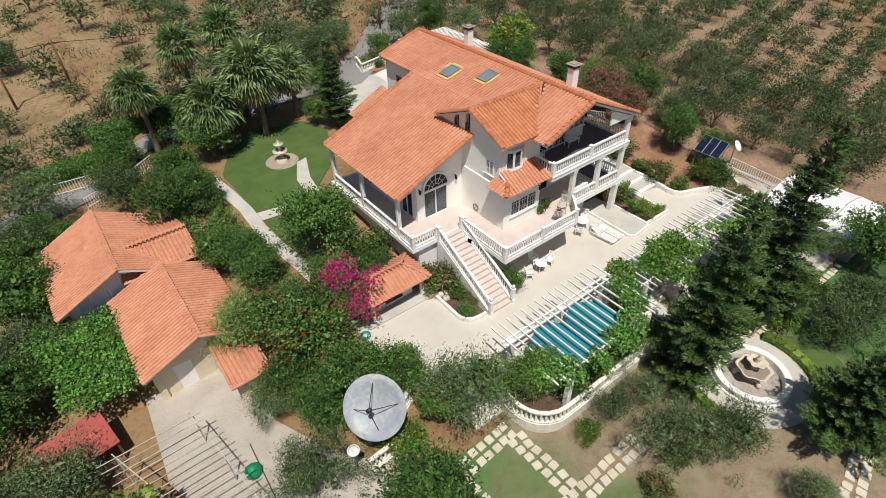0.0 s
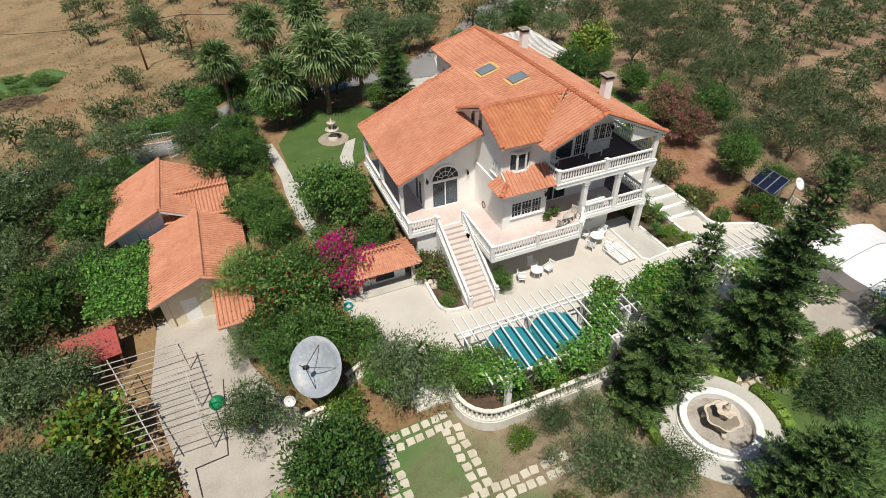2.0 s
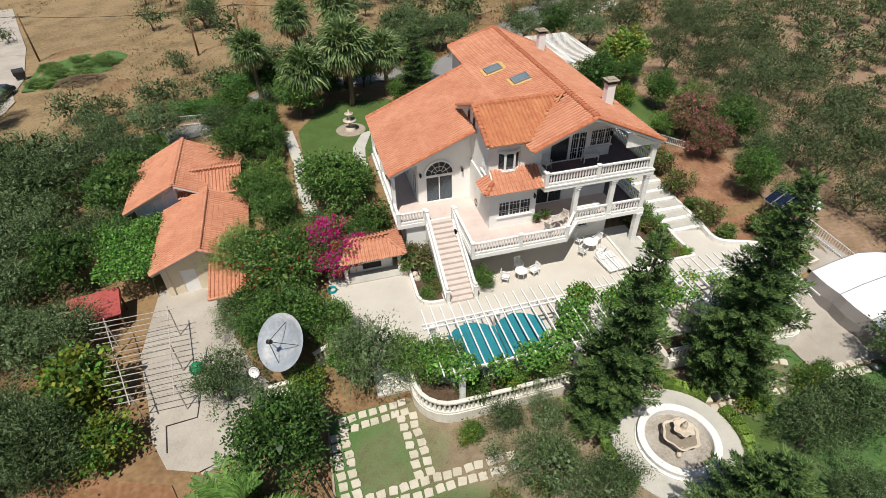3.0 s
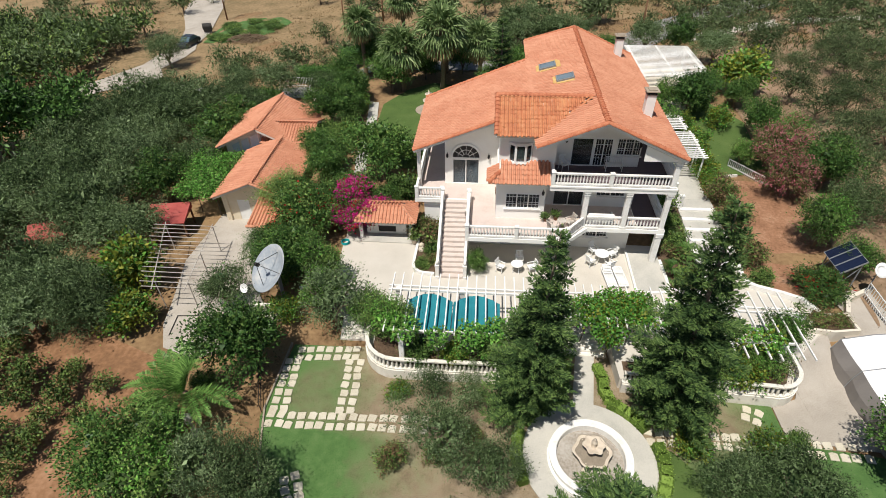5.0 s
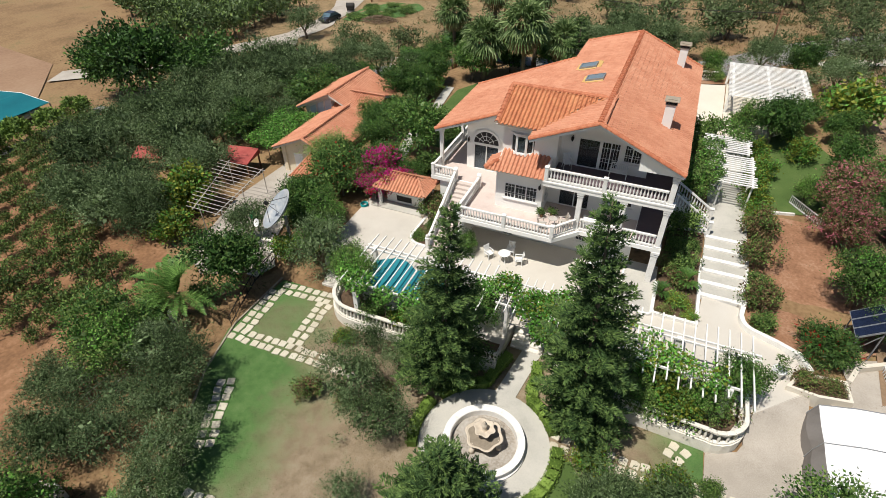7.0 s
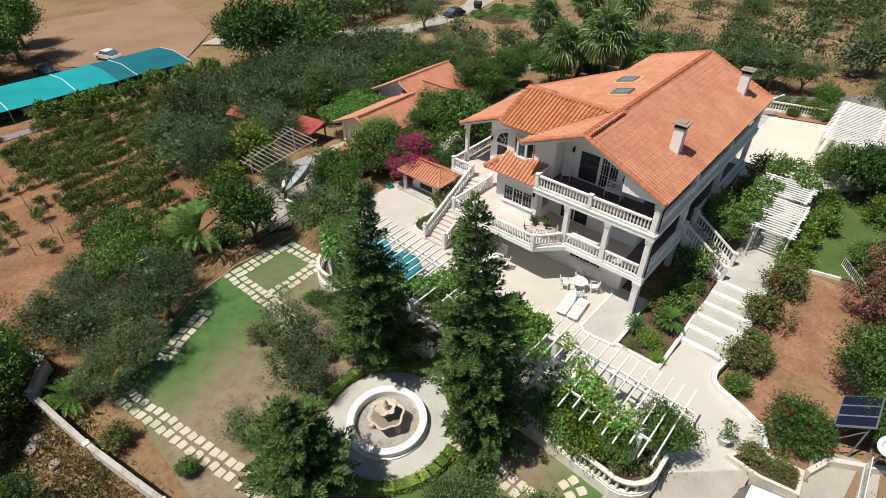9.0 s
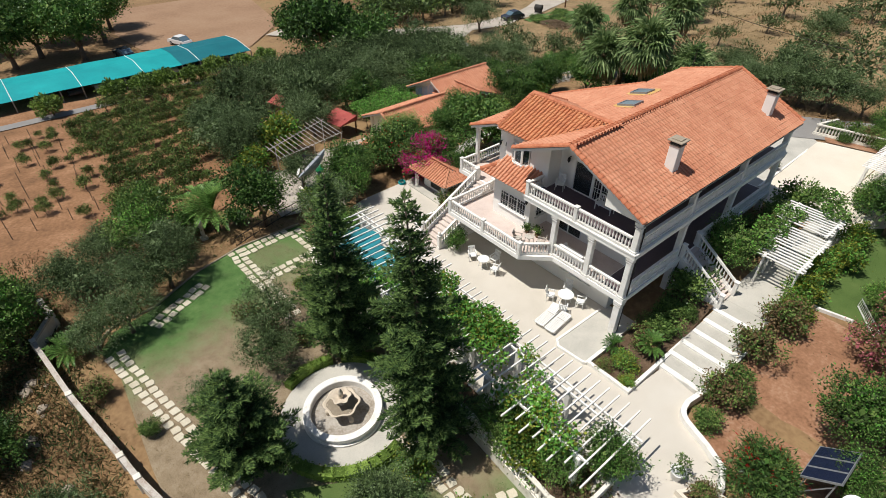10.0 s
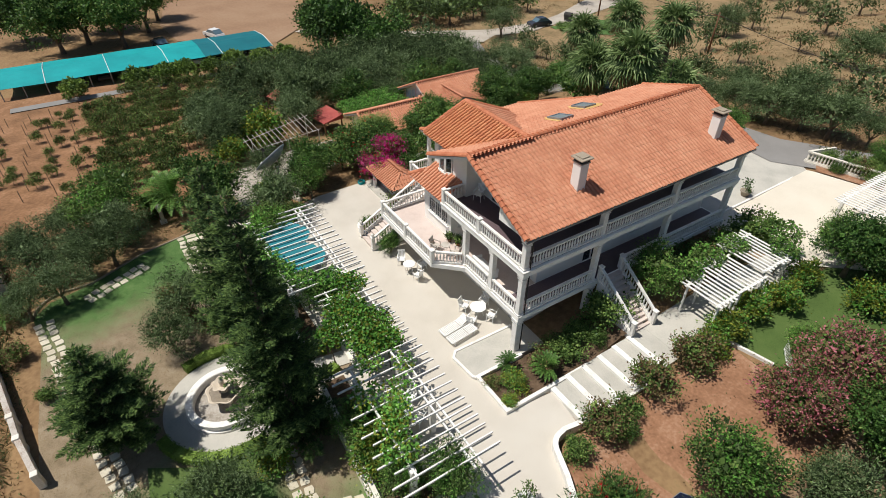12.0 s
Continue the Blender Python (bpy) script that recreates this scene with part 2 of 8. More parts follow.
_p.inputs["IOR"].default_value = 1.45

L_olive = leaf("olive_leaf", [(0.025, 0.043, 0.015), (0.068, 0.109, 0.041), (0.151, 0.212, 0.094), (0.274, 0.360, 0.184)])
L_olive2 = leaf("dull_olive_leaf", [(0.018, 0.031, 0.010), (0.056, 0.092, 0.030), (0.131, 0.192, 0.070)])
L_olive3 = leaf("dusty_olive_leaf", [(0.028, 0.040, 0.016), (0.077, 0.104, 0.044), (0.176, 0.217, 0.105)])
L_citrus = leaf("citrus_leaf", [(0.017, 0.040, 0.010), (0.051, 0.116, 0.026), (0.132, 0.250, 0.054)], 0.4)
L_shrub = leaf("shrub_leaf", [(0.034, 0.061, 0.017), (0.099, 0.168, 0.041), (0.238, 0.336, 0.088)])
L_vine = leaf("vine_leaf", [(0.044, 0.120, 0.019), (0.114, 0.293, 0.049), (0.283, 0.566, 0.110)], 0.5, 0.28)
L_yellow = leaf("yellowing_leaf", [(0.065, 0.091, 0.012), (0.194, 0.232, 0.034), (0.412, 0.426, 0.077)], 0.5, 0.4)
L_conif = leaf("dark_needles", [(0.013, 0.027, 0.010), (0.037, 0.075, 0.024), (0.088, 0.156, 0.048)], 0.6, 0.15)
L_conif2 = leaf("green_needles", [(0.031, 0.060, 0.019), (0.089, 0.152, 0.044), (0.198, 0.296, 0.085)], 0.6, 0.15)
L_palm = leaf("palm_frond", [(0.051, 0.085, 0.025), (0.140, 0.216, 0.076), (0.338, 0.423, 0.186)], 0.45, 0.25)
L_palmdry = leaf("dry_palm_frond", [(0.264, 0.172, 0.079), (0.422, 0.304, 0.158)], 0.8, 0.2)
L_phoenix = leaf("date_palm_frond", [(0.050, 0.113, 0.025), (0.139, 0.267, 0.063), (0.302, 0.486, 0.134)], 0.4, 0.3)
L_hedge = leaf("hedge_leaf", [(0.063, 0.109, 0.018), (0.155, 0.246, 0.044), (0.299, 0.425, 0.092)])
L_bougain = leaf("magenta_bract", [(0.42, 0.012, 0.14), (0.62, 0.025, 0.25), (0.72, 0.07, 0.36)], 0.6, 0.35)
L_red = leaf("red_flower", [(0.350, 0.010, 0.015), (0.550, 0.025, 0.030)], 0.6, 0.3)
L_myrtle = leaf("crape_myrtle_bloom", [(0.34, 0.09, 0.11), (0.52, 0.16, 0.2), (0.6, 0.27, 0.28)], 0.6, 0.3)
L_russet = leaf("russet_leaf", [(0.062, 0.046, 0.022), (0.169, 0.107, 0.056), (0.237, 0.206, 0.090)])
L_vinedry = leaf("dry_vine_leaf", [(0.040, 0.037, 0.011), (0.112, 0.105, 0.034), (0.240, 0.190, 0.080)])
L_feather = leaf("feathery_leaf", [(0.077, 0.120, 0.034), (0.197, 0.296, 0.082), (0.394, 0.525, 0.176)], 0.6, 0.35)


# ---- geometry helpers ----
class Geo:
    """Vertices and faces gathered for one mesh."""

    def __init__(self):
        self.v, self.f = [], []

    def add(self, vs, fs, m=None):
        n = len(self.v)
        self.v.extend([tuple(m @ Vector(p)) for p in vs] if m is not None else [tuple(p) for p in vs])
        self.f.extend([tuple(i + n for i in f) for f in fs])
        return self

    def box(self, x0, y0, z0, x1, y1, z1, m=None, c=0.0):
        """A box, with chamfered upright and top edges where c is given."""
        x0, x1, y0, y1, z0, z1 = min(x0, x1), max(x0, x1), min(y0, y1), max(y0, y1), min(z0, z1), max(z0, z1)
        c = min(c, (x1 - x0) * 0.3, (y1 - y0) * 0.3, (z1 - z0) * 0.3)
        if c <= 0:
            vs = [(x0, y0, z0), (x1, y0, z0), (x1, y1, z0), (x0, y1, z0), (x0, y0, z1), (x1, y0, z1), (x1, y1, z1), (x0, y1, z1)]
            return self.add(vs, [(3, 2, 1, 0), (4, 5, 6, 7), (0, 1, 5, 4), (1, 2, 6, 5), (2, 3, 7, 6), (3, 0, 4, 7)], m)

        def ring(i, z):
            return [(x0 + i + c, y0 + i, z), (x1 - i - c, y0 + i, z), (x1 - i, y0 + i + c, z), (x1 - i, y1 - i - c, z), (x1 - i - c, y1 - i, z), (x0 + i + c, y1 - i, z), (x0 + i, y1 - i - c, z), (x0 + i, y0 + i + c, z)]
        vs = ring(0, z0) + ring(0, z1 - c) + ring(c, z1)
        fs = [tuple(range(7, -1, -1)), tuple(range(16, 24))]
        for k in (0, 8):
            for i in range(8):
                j = (i + 1) % 8
                fs.append((k + i, k + j, k + 8 + j, k + 8 + i))
        return self.add(vs, fs, m)

    def prism(self, poly, z0, z1, m=None):
        n = len(poly)
        area = sum(poly[i][0] * poly[(i + 1) % n][1] - poly[(i + 1) % n][0] * poly[i][1] for i in range(n))
        poly = list(poly) if area > 0 else list(poly)[::-1]
        zt = z1 if isinstance(z1, (list, tuple)) else [z1] * n
        vs = [(x, y, z0) for x, y in poly] + [(p[0], p[1], zt[i]) for i, p in enumerate(poly)]
        fs = [tuple(range(n - 1, -1, -1)), tuple(range(n, 2 * n))]
        fs += [(i, (i + 1) % n, n + (i + 1) % n, n + i) for i in range(n)]
        return self.add(vs, fs, m)

    def lathe(self, prof, n=10, m=None, cap=True):
        vs, fs = [], []
        for r, z in prof:
            vs += [(r * math.cos(2 * math.pi * i / n), r * math.sin(2 * math.pi * i / n), z) for i in range(n)]
        for k in range(len(prof) - 1):
            for i in range(n):
                j = (i + 1) % n
                fs.append((k * n + i, k * n + j, (k + 1) * n + j, (k + 1) * n + i))
        if cap:
            fs.append(tuple(range(n - 1, -1, -1)))
            fs.append(tuple(range((len(prof) - 1) * n, len(prof) * n)))
        return self.add(vs, fs, m)

    def tube(self, pts, rad, n=6):
        """A pipe along points, with a radius for each."""
        pts = [Vector(p) for p in pts]
        if not isinstance(rad, (list, tuple)):
            rad = [rad] * len(pts)
        vs, fs = [], []
        for k, p in enumerate(pts):
            d = (pts[min(k + 1, len(pts) - 1)] - pts[max(k - 1, 0)]).normalized()
            a = d.orthogonal().normalized() if k == 0 else (a - d * a.dot(d)).normalized()
            b = d.cross(a)
            vs += [p + (a * math.cos(2 * math.pi * i / n) + b * math.sin(2 * math.pi * i / n)) * rad[k] for i in range(n)]
        for k in range(len(pts) - 1):
            for i in range(n):
                j = (i + 1) % n
                fs.append((k * n + i, k * n + j, (k + 1) * n + j, (k + 1) * n + i))
        fs.append(tuple(range(n - 1, -1, -1)))
        fs.append(tuple(range((len(pts) - 1) * n, len(pts) * n)))
        return self.add(vs, fs)

    def bar(self, p, q, w, h=None):
        """A squared bar from p to q, w wide and h high."""
        p, q = Vector(p), Vector(q)
        h = h or w
        d = (q - p)
        ln = d.length
        x = d.normalized()
        up = Vector((0, 0, 1)) if abs(x.z) < 0.95 else Vector((0, 1, 0))
        y = up.cross(x).normalized()
        z = x.cross(y)
        m = Matrix((x, y, z)).transposed().to_4x4()
        m.translation = p
        return self.box(0, -w / 2, -h / 2, ln, w / 2, h / 2, m)

    def ribbon(self, pts, w, z0, z1):
        """One wall along points on the plan, mitred at its bends."""
        n = len(pts)
        rows = []
        for i in range(n):
            p = Vector((pts[i][0], pts[i][1]))
            a = (p - Vector(pts[i - 1][:2])).normalized() if i else None
            b = (Vector(pts[i + 1][:2]) - p).normalized() if i < n - 1 else None
            d = ((a or b) + (b or a)).normalized()
            k = 1.0 / max(0.5, d.dot(a or b))
            s = Vector((-d.y, d.x)) * (w / 2 * k)
            rows.append((p + s, p - s))
        vs = []
        for q, r in rows:
            vs += [(q.x, q.y, z0), (r.x, r.y, z0), (r.x, r.y, z1), (q.x, q.y, z1)]
        fs = [(3, 2, 1, 0), (4 * n - 4, 4 * n - 3, 4 * n - 2, 4 * n - 1)]
        for i in range(n - 1):
            k = 4 * i
            for j in range(4):
                e = (j + 1) % 4
                fs.append((k + j, k + e, k + 4 + e, k + 4 + j))
        return self.add(vs, fs)

    def mesh(self, name, mat=None, smooth=False):
        me = bpy.data.meshes.new(name)
        me.from_pydata(self.v, [], self.f)
        if mat:
            me.materials.append(mat)
        if smooth:
            me.polygons.foreach_set("use_smooth", [True] * len(me.polygons))
        me.update()
        return me


def part(name, geo, mat, parent, label="", smooth=False, kind=""):
    ob = new(name, geo.mesh(name, mat, smooth))
    ob.parent = parent
    return tagged(ob, label=label, kind=kind)


def shared(name, me, parent, m):
    """One more object on a mesh that is shared."""
    ob = new(name, me)
    ob.parent = parent
    ob.matrix_basis = m
    return ob


def thing(name, label, category, loc=(0, 0, 0), group="", kind=""):
    ob = new(name)
    ob.location = loc
    ob.empty_display_size = 0.2
    return tagged(ob, label, category, group, kind)


def solid(name, geo, mat, label, category, kind="structure", smooth=False, group=""):
    ob = new(name, geo.mesh(name, mat, smooth))
    return tagged(ob, label, category, group, kind)


def smooth01(t):
    t = max(0.0, min(1.0, t))
    return t * t * (3 - 2 * t)


def steps_of(x, table):
    """Straight lines through a table of (x, value)."""
    if x <= table[0][0]:
        return table[0][1]
    for (a, va), (b, vb) in zip(table, table[1:]):
        if x <= b:
            return va + (vb - va) * (x - a) / (b - a)
    return table[-1][1]


RISE = [(-60, -5.0), (-34, -2.6), (-26.5, -1.2), (-24, -0.87), (-7.2, -0.87), (-6.4, -0.2), (1.5, -0.2), (6, 0.68), (20, 1.5), (35, 1.75), (70, 0.8), (160, 0.0)]
FALL = [(-150, -7.0), (-65, -3.9), (-33, -1.65), (-29, -1.6)]


def ground_z(x, y):
    a = steps_of(y, RISE)
    w = smooth01((-x - 23.6) / 5.5) if y < 6 else smooth01((-x - 24.5) / 8.0)
    b = steps_of(x, FALL) + 0.5 * smooth01((y - 22) / 14)
    if y < -24:
        b = min(b, a)
    return a * (1 - w) + b * w


def inside(x, y, poly):
    r = False
    n = len(poly)
    for i in range(n):
        (x1, y1), (x2, y2) = poly[i], poly[(i + 1) % n]
        if (y1 > y) != (y2 > y) and x < (x2 - x1) * (y - y1) / (y2 - y1) + x1:
            r = not r
    return r


def drape(name, poly, lift, mat, label, category, step=0.6, flat=None, rough=0.0):
    """A skin over the ground inside an outline, cut along it."""
    bm = bmesh.new()
    xs, ys = [p[0] for p in poly], [p[1] for p in poly]
    face = bm.faces.new([bm.verts.new((x, y, 0)) for x, y in poly])
    for axis, lo, hi in ((0, min(xs), max(xs)), (1, min(ys), max(ys))):
        k = lo + step
        while k < hi - 1e-3:
            co = (k, 0, 0) if axis == 0 else (0, k, 0)
            no = (1, 0, 0) if axis == 0 else (0, 1, 0)
            bmesh.ops.bisect_plane(bm, geom=bm.verts[:] + bm.edges[:] + bm.faces[:], plane_co=co, plane_no=no)
            k += step
    for v in bm.verts:
        z = ground_z(v.co.x, v.co.y) if flat is None else flat
        v.co.z = z + lift + (noise.noise(Vector((v.co.x * 0.5, v.co.y * 0.5, 3))) * rough if rough else 0)
    bmesh.ops.recalc_face_normals(bm, faces=bm.faces[:])
    if bm.faces[0].normal.z < 0:
        bmesh.ops.reverse_faces(bm, faces=bm.faces[:])
    me = bpy.data.meshes.new(name)
    bm.to_mesh(me)
    bm.free()
    me.materials.append(mat)
    return tagged(new(name, me), label, category, kind="structure")


def arc(cx, cy, r, a0, a1, n):
    return [(cx + r * math.cos(radians(a0 + (a1 - a0) * i / n)), cy + r * math.sin(radians(a0 + (a1 - a0) * i / n))) for i in range(n + 1)]

# ---- ground ----
def build_ground():
    xs = [-1500, -600, -300, -180, -130] + [-100 + 2.5 * i for i in range(61)] + [70, 100, 150, 250, 500, 1500]
    ys = [-1500, -500, -200, -100, -60] + [-45 + 2.5 * i for i in range(53)] + [100, 130, 180, 260, 450, 1500]
    g = Geo()
    for y in ys:
        for x in xs:
            far = min(1.0, max(0, abs(x) - 30, abs(y) - 30) / 40)
            g.v.append((x, y, ground_z(x, y) - 0.03 + noise.noise(Vector((x * 0.15, y * 0.15, 0))) * 0.14 * far))
    n = len(xs)
    for j in range(len(ys) - 1):
        for i in range(n - 1):
            g.f.append((j * n + i, j * n + i + 1, (j + 1) * n + i + 1, (j + 1) * n + i))
    return solid("ground", g, M_ground, "dry reddish earth with sparse grass", "ground", smooth=True)


build_ground()
PATIO = [(-22.2, 3.2), (-22.0, -3.0), (-21.2, -6.1), (-18.4, -6.1), (-18.4, -8.4), (-18.2, -9.2), (-17.6, -9.9), (-16.6, -10.2), (-7.2, -10.1), (-7.0, -6.9), (-4.2, -6.9),
         (-4.0, -10.2), (4.2, -10.5), (5.2, -10.0), (5.8, -8.6), (9.0, -5.6), (8.6, -3.6), (6.9, -2.6), (5.7, -1.7), (5.45, -0.2), (3.3, 0.1), (3.1, -2.9), (0.4, -2.9), (0.4, 2.0), (-16.3, 2.0), (-16.3, 3.2)]
solid("patio", Geo().prism(PATIO, -0.9, 0.0), M_patio, "sunlit beige concrete patio in front of the villa", "patio")

LAWN = [(-23.2, -8.3), (-18.45, -8.2), (-18.3, -9.1), (-17.5, -10.0), (-16.6, -10.25), (-7.2, -10.2), (-7.2, -8), (-3.8, -8), (-3.8, -10.3), (4.1, -10.6), (4.15, -13.2), (7.4, -13.4), (14, -14.5), (13, -24), (-9.5, -23.6), (-16.5, -23.2),
        (-19.0, -23.6), (-20.2, -22.6), (-20.8, -20.0), (-22.6, -16.6), (-23.6, -13.5)]
drape("lawn_south", LAWN, 0.02, M_grass, "patchy green and dry lawn below the patio", "lawn", 0.8, rough=0.03)
drape("lawn_plaza", [(-3.0, -13.9), (-1.9, -14.0), (-0.9, -15.2), (-0.8, -17.4), (-2.2, -19.4), (-4.2, -19.2), (-3.0, -17.2), (-2.55, -15.4)], 0.05, M_lawn2, "green watered lawn beside the plaza hedge", "lawn", 0.6)
LAWN_W = [(-22.65, 22.3), (-22.55, 16.5), (-22.4, 11.0), (-19.2, 10.4), (-17.3, 10.4), (-17.1, 16), (-14, 19), (-12, 24), (-13, 27), (-18, 28), (-20.6, 26)]
drape("lawn_west", LAWN_W, 0.04, M_lawn2, "green watered lawn round a small fountain", "lawn", 0.8)
LAWN_E = [(6.3, 10.3), (9.4, 10.9), (11.6, 12), (12.4, 20), (10, 25), (6.2, 22)]
drape("lawn_east", LAWN_E, 0.04, M_lawn2, "small green lawn beside the pergola path", "lawn", 0.8)
drape("soil_east", [(5.9, -0.6), (7.2, -2.4), (9.4, -3.3), (13, -1), (13, 9.8), (6.3, 10.1), (6.2, 5)], 0.03, M_soil, "bare reddish soil plot", "soil", 0.8, rough=0.06)
drape("soil_bed_house", [(0.55, -2.75), (2.95, -2.75), (3.0, 0.2), (2.9, 9), (0.5, 9)], 0.16, M_bed, "planted soil bed along the house", "flower bed", 0.6, rough=0.08)
drape("vineyard_soil", [(-76, -40), (-38, -40), (-26.8, -24), (-28.2, -17), (-31.5, -9.5), (-36.5, -7.5), (-48, -4), (-64, 0), (-70, -8)], 0.05, M_vinesoil, "reddish ploughed vineyard soil", "soil", 2.0, rough=0.1)
drape("dry_field", [(-70, 44), (-48, 36), (-28, 39), (-10, 43), (-2, 48), (6, 54), (60, 90), (60, 200), (-120, 200), (-120, 70)], 0.05, M_dryfield, "dry yellow-brown field", "field", 5.0, rough=0.15)
drape("grove_soil", [(11.5, -14), (30, -14), (75, 20), (75, 80), (25, 56), (13, 40), (12.5, 20), (13.5, 8)], 0.05, M_grove, "bare pale brown earth of the olive grove", "soil", 3.0, rough=0.2)
drape("yard_far", [(-126, 2), (-104, -2.5), (-90, -2), (-82, 6), (-79, 12), (-91, 23), (-125, 30)], 0.1, M_sand, "bare sandy yard behind the carports", "yard", 4.0)

drape("path_carport", [(-68.2, 13), (-66.5, 13), (-66.2, -26), (-68.0, -26)], 0.14, M_road, "grey track beside the carport", "path", 2.0)

drape("yard_east", [(10.6, -2.5), (13.4, -1.4), (13.6, -7.2), (10.0, -6.6), (9.7, -5.2), (11.0, -4.6)], 0.1, M_drive, "pale dusty concrete beside the canvas shed", "yard", 0.8)
# drives and roads
DRIVE = [(-34.0, 6.2), (-29.2, 6.0), (-28.6, 0.0), (-27.0, -4.0), (-25.6, -6.2), (-24.6, -7.4), (-25.2, -8.8), (-26.6, -8.6), (-28.2, -8.6), (-30.2, -9.2), (-31.8, -8.6), (-32.8, -6.6), (-33.2, -4.6), (-34.4, 0)]
drape("drive_guest", DRIVE, 0.16, M_drive, "pale concrete drive before the guest house", "driveway", 0.9)
drape("drive_tent", [(4.15, -10.9), (5.6, -10.3), (6.0, -9.5), (9.6, -7.3), (16, -6), (16, -14), (7.4, -13.2), (4.15, -12.9)], 0.06, M_drive, "pale concrete drive beside the tent", "driveway", 0.9)
drape("road", [(-60, 33.5), (-50, 31.5), (-40, 29.8), (-33, 30.4), (-24, 31.5), (-12, 31.8), (-4, 31.0), (3, 36.0), (16, 50), (34, 66), (30, 70), (12, 54), (1, 41), (-6, 35.8), (-14, 34.6), (-24, 34.2), (-33, 33.4), (-40, 33.2), (-50, 35.2), (-56, 38.0), (-61, 40)], 0.09, M_road, "grey asphalt lane beyond the garden", "road", 2.0)
drape("lane_concrete", [(-84, 17), (-76, 22.5), (-70.2, 26.7), (-68, 31.1), (-63, 35.4), (-58.0, 37.2), (-56.4, 39.0), (-58.8, 43), (-57.4, 47.5), (-57.3, 51), (-58.4, 53.8), (-58.8, 59.6), (-61.6, 69.6), (-63.4, 76), (-68, 88), (-74.6, 106), (-80, 106), (-74.5, 88), (-70.6, 74.4), (-64.8, 63), (-62.4, 56.2), (-62.8, 45.3), (-68.5, 36.2), (-72.1, 31.5), (-86, 21)], 0.16, M_drive, "wide pale concrete lane beyond the grove", "road", 1.6)
drape("weed_patch", [(-57.6, 54.2), (-54, 53.6), (-50, 55.5), (-46.5, 58), (-45.5, 63), (-49, 67.5), (-54, 66), (-58.2, 64.5), (-58.0, 59)], 0.12, M_grass, "patch of rank green weeds by the lane", "weeds", 1.0, rough=0.3)
drape("forecourt_north", [(-9, 19), (-1.4, 19), (-1.4, 23.7), (-1.55, 32.2), (-3.5, 33.5), (-9, 31)], 0.05, M_paving, "grey paved forecourt behind the villa", "forecourt", 1.0)
drape("forecourt_east", [(-1.4, 19), (3.4, 19), (3.6, 33.7), (-1.0, 32.45), (-1.55, 32.2), (-1.4, 23.7)], 0.06, M_cream, "cream concrete forecourt beside the pergola", "forecourt", 1.0)
drape("soil_bed_north", [(-1.0, 32.5), (3.6, 33.75), (3.2, 36.2), (-1.9, 34.3)], 0.12, M_soil, "planted soil bed at the forecourt", "flower bed", 0.8, rough=0.06)
drape("floor_north_pergola", [(3.45, 20.2), (5.6, 20.2), (9.9, 25), (10.2, 34.6), (3.7, 34.2)], 0.08, M_cream, "cream concrete floor under the slatted pergola", "floor", 1.0)
drape("path_far_east", [(14, 44), (30, 53), (70, 62), (70, 64), (29, 55.5), (13, 46)], 0.1, M_patio, "pale dirt track through the grove", "path", 2.0)
drape("path_west_garden", [(-22.6, 3.2), (-21.3, 3.2), (-21.75, 8), (-22.35, 11.2), (-22.55, 14), (-22.5, 16.5), (-22.8, 19.5), (-23.2, 22.6), (-24.2, 22.8), (-23.8, 19.5), (-23.45, 16.5), (-23.5, 14), (-23.35, 11.4), (-22.85, 8)], 0.085, M_paving, "curved pale garden path", "path", 0.6)
drape("path_west_cross", [(-22.5, 14.5), (-20.4, 14.3), (-17.2, 13.9), (-17.2, 14.9), (-20.4, 15.3), (-22.5, 15.6)], 0.08, M_paving, "pale garden path", "path", 0.6)
drape("path_west_fountain", [(-16.9, 20.2), (-15.9, 20.5), (-17.0, 17.6), (-17.4, 14.9), (-18.4, 15.0), (-18.1, 17.8)], 0.075, M_paving, "curved pale path to the small fountain", "path", 0.6)
solid("path_fountain", Geo().prism([(-6.75, -12.3), (-5.6, -12.3), (-5.0, -8.0), (-6.1, -8.0)], -1.0, -0.79), M_paving, "grey stone path to the fountain", "path")
solid("plaza_fountain", Geo().prism(arc(-6.15, -14.75, 3.35, 0, 360, 48)[:-1], -1.0, -0.795), M_paving, "round grey paved plaza of the fountain", "plaza")

# steps from the fountain path up to the patio
for i in range(5):
    o = solid("step", Geo().box(-6.9, -8.05 + 0.26 * i, -0.9, -4.3, -6.7, -0.72 + 0.16 * i, c=0.02), M_agedwhite, "pale stone garden step", "step", group="steps to the patio")
for i in range(5):
    o = solid("step", Geo().box(-20.5, -7.7 + 0.3 * i, -0.9, -18.45, -6.0, -0.72 + 0.16 * i, c=0.02), M_agedwhite, "pale stone garden step", "step", group="steps to the lawn")

# broad steps up the east side
def east_steps():
    for i in range(6):
        y = 0.0 + 1.15 * i
        z = 0.13 * (i + 1)
        t = thing("broad_step", "broad grey paved step with a pale nosing", "step", group="broad steps beside the villa", kind="structure")
        part("tread", Geo().box(3.05, y + 0.34, -0.4, 5.75, 14 if i == 5 else y + 1.16, z - 0.004), M_paving, t)
        part("nosing", Geo().box(3.05, y, -0.4, 5.8, y + 0.34, z, c=0.02), M_whitestone, t, "pale stone nosing")
    solid("path_east", Geo().prism([(2.9, 7.2), (5.6, 7.2), (5.6, 20), (3.3, 20), (2.9, 12)], 0.2, [0.785, 0.785, 1.6, 1.6, 1.1]), M_paving, "grey paved path under the east pergola", "path")


east_steps()
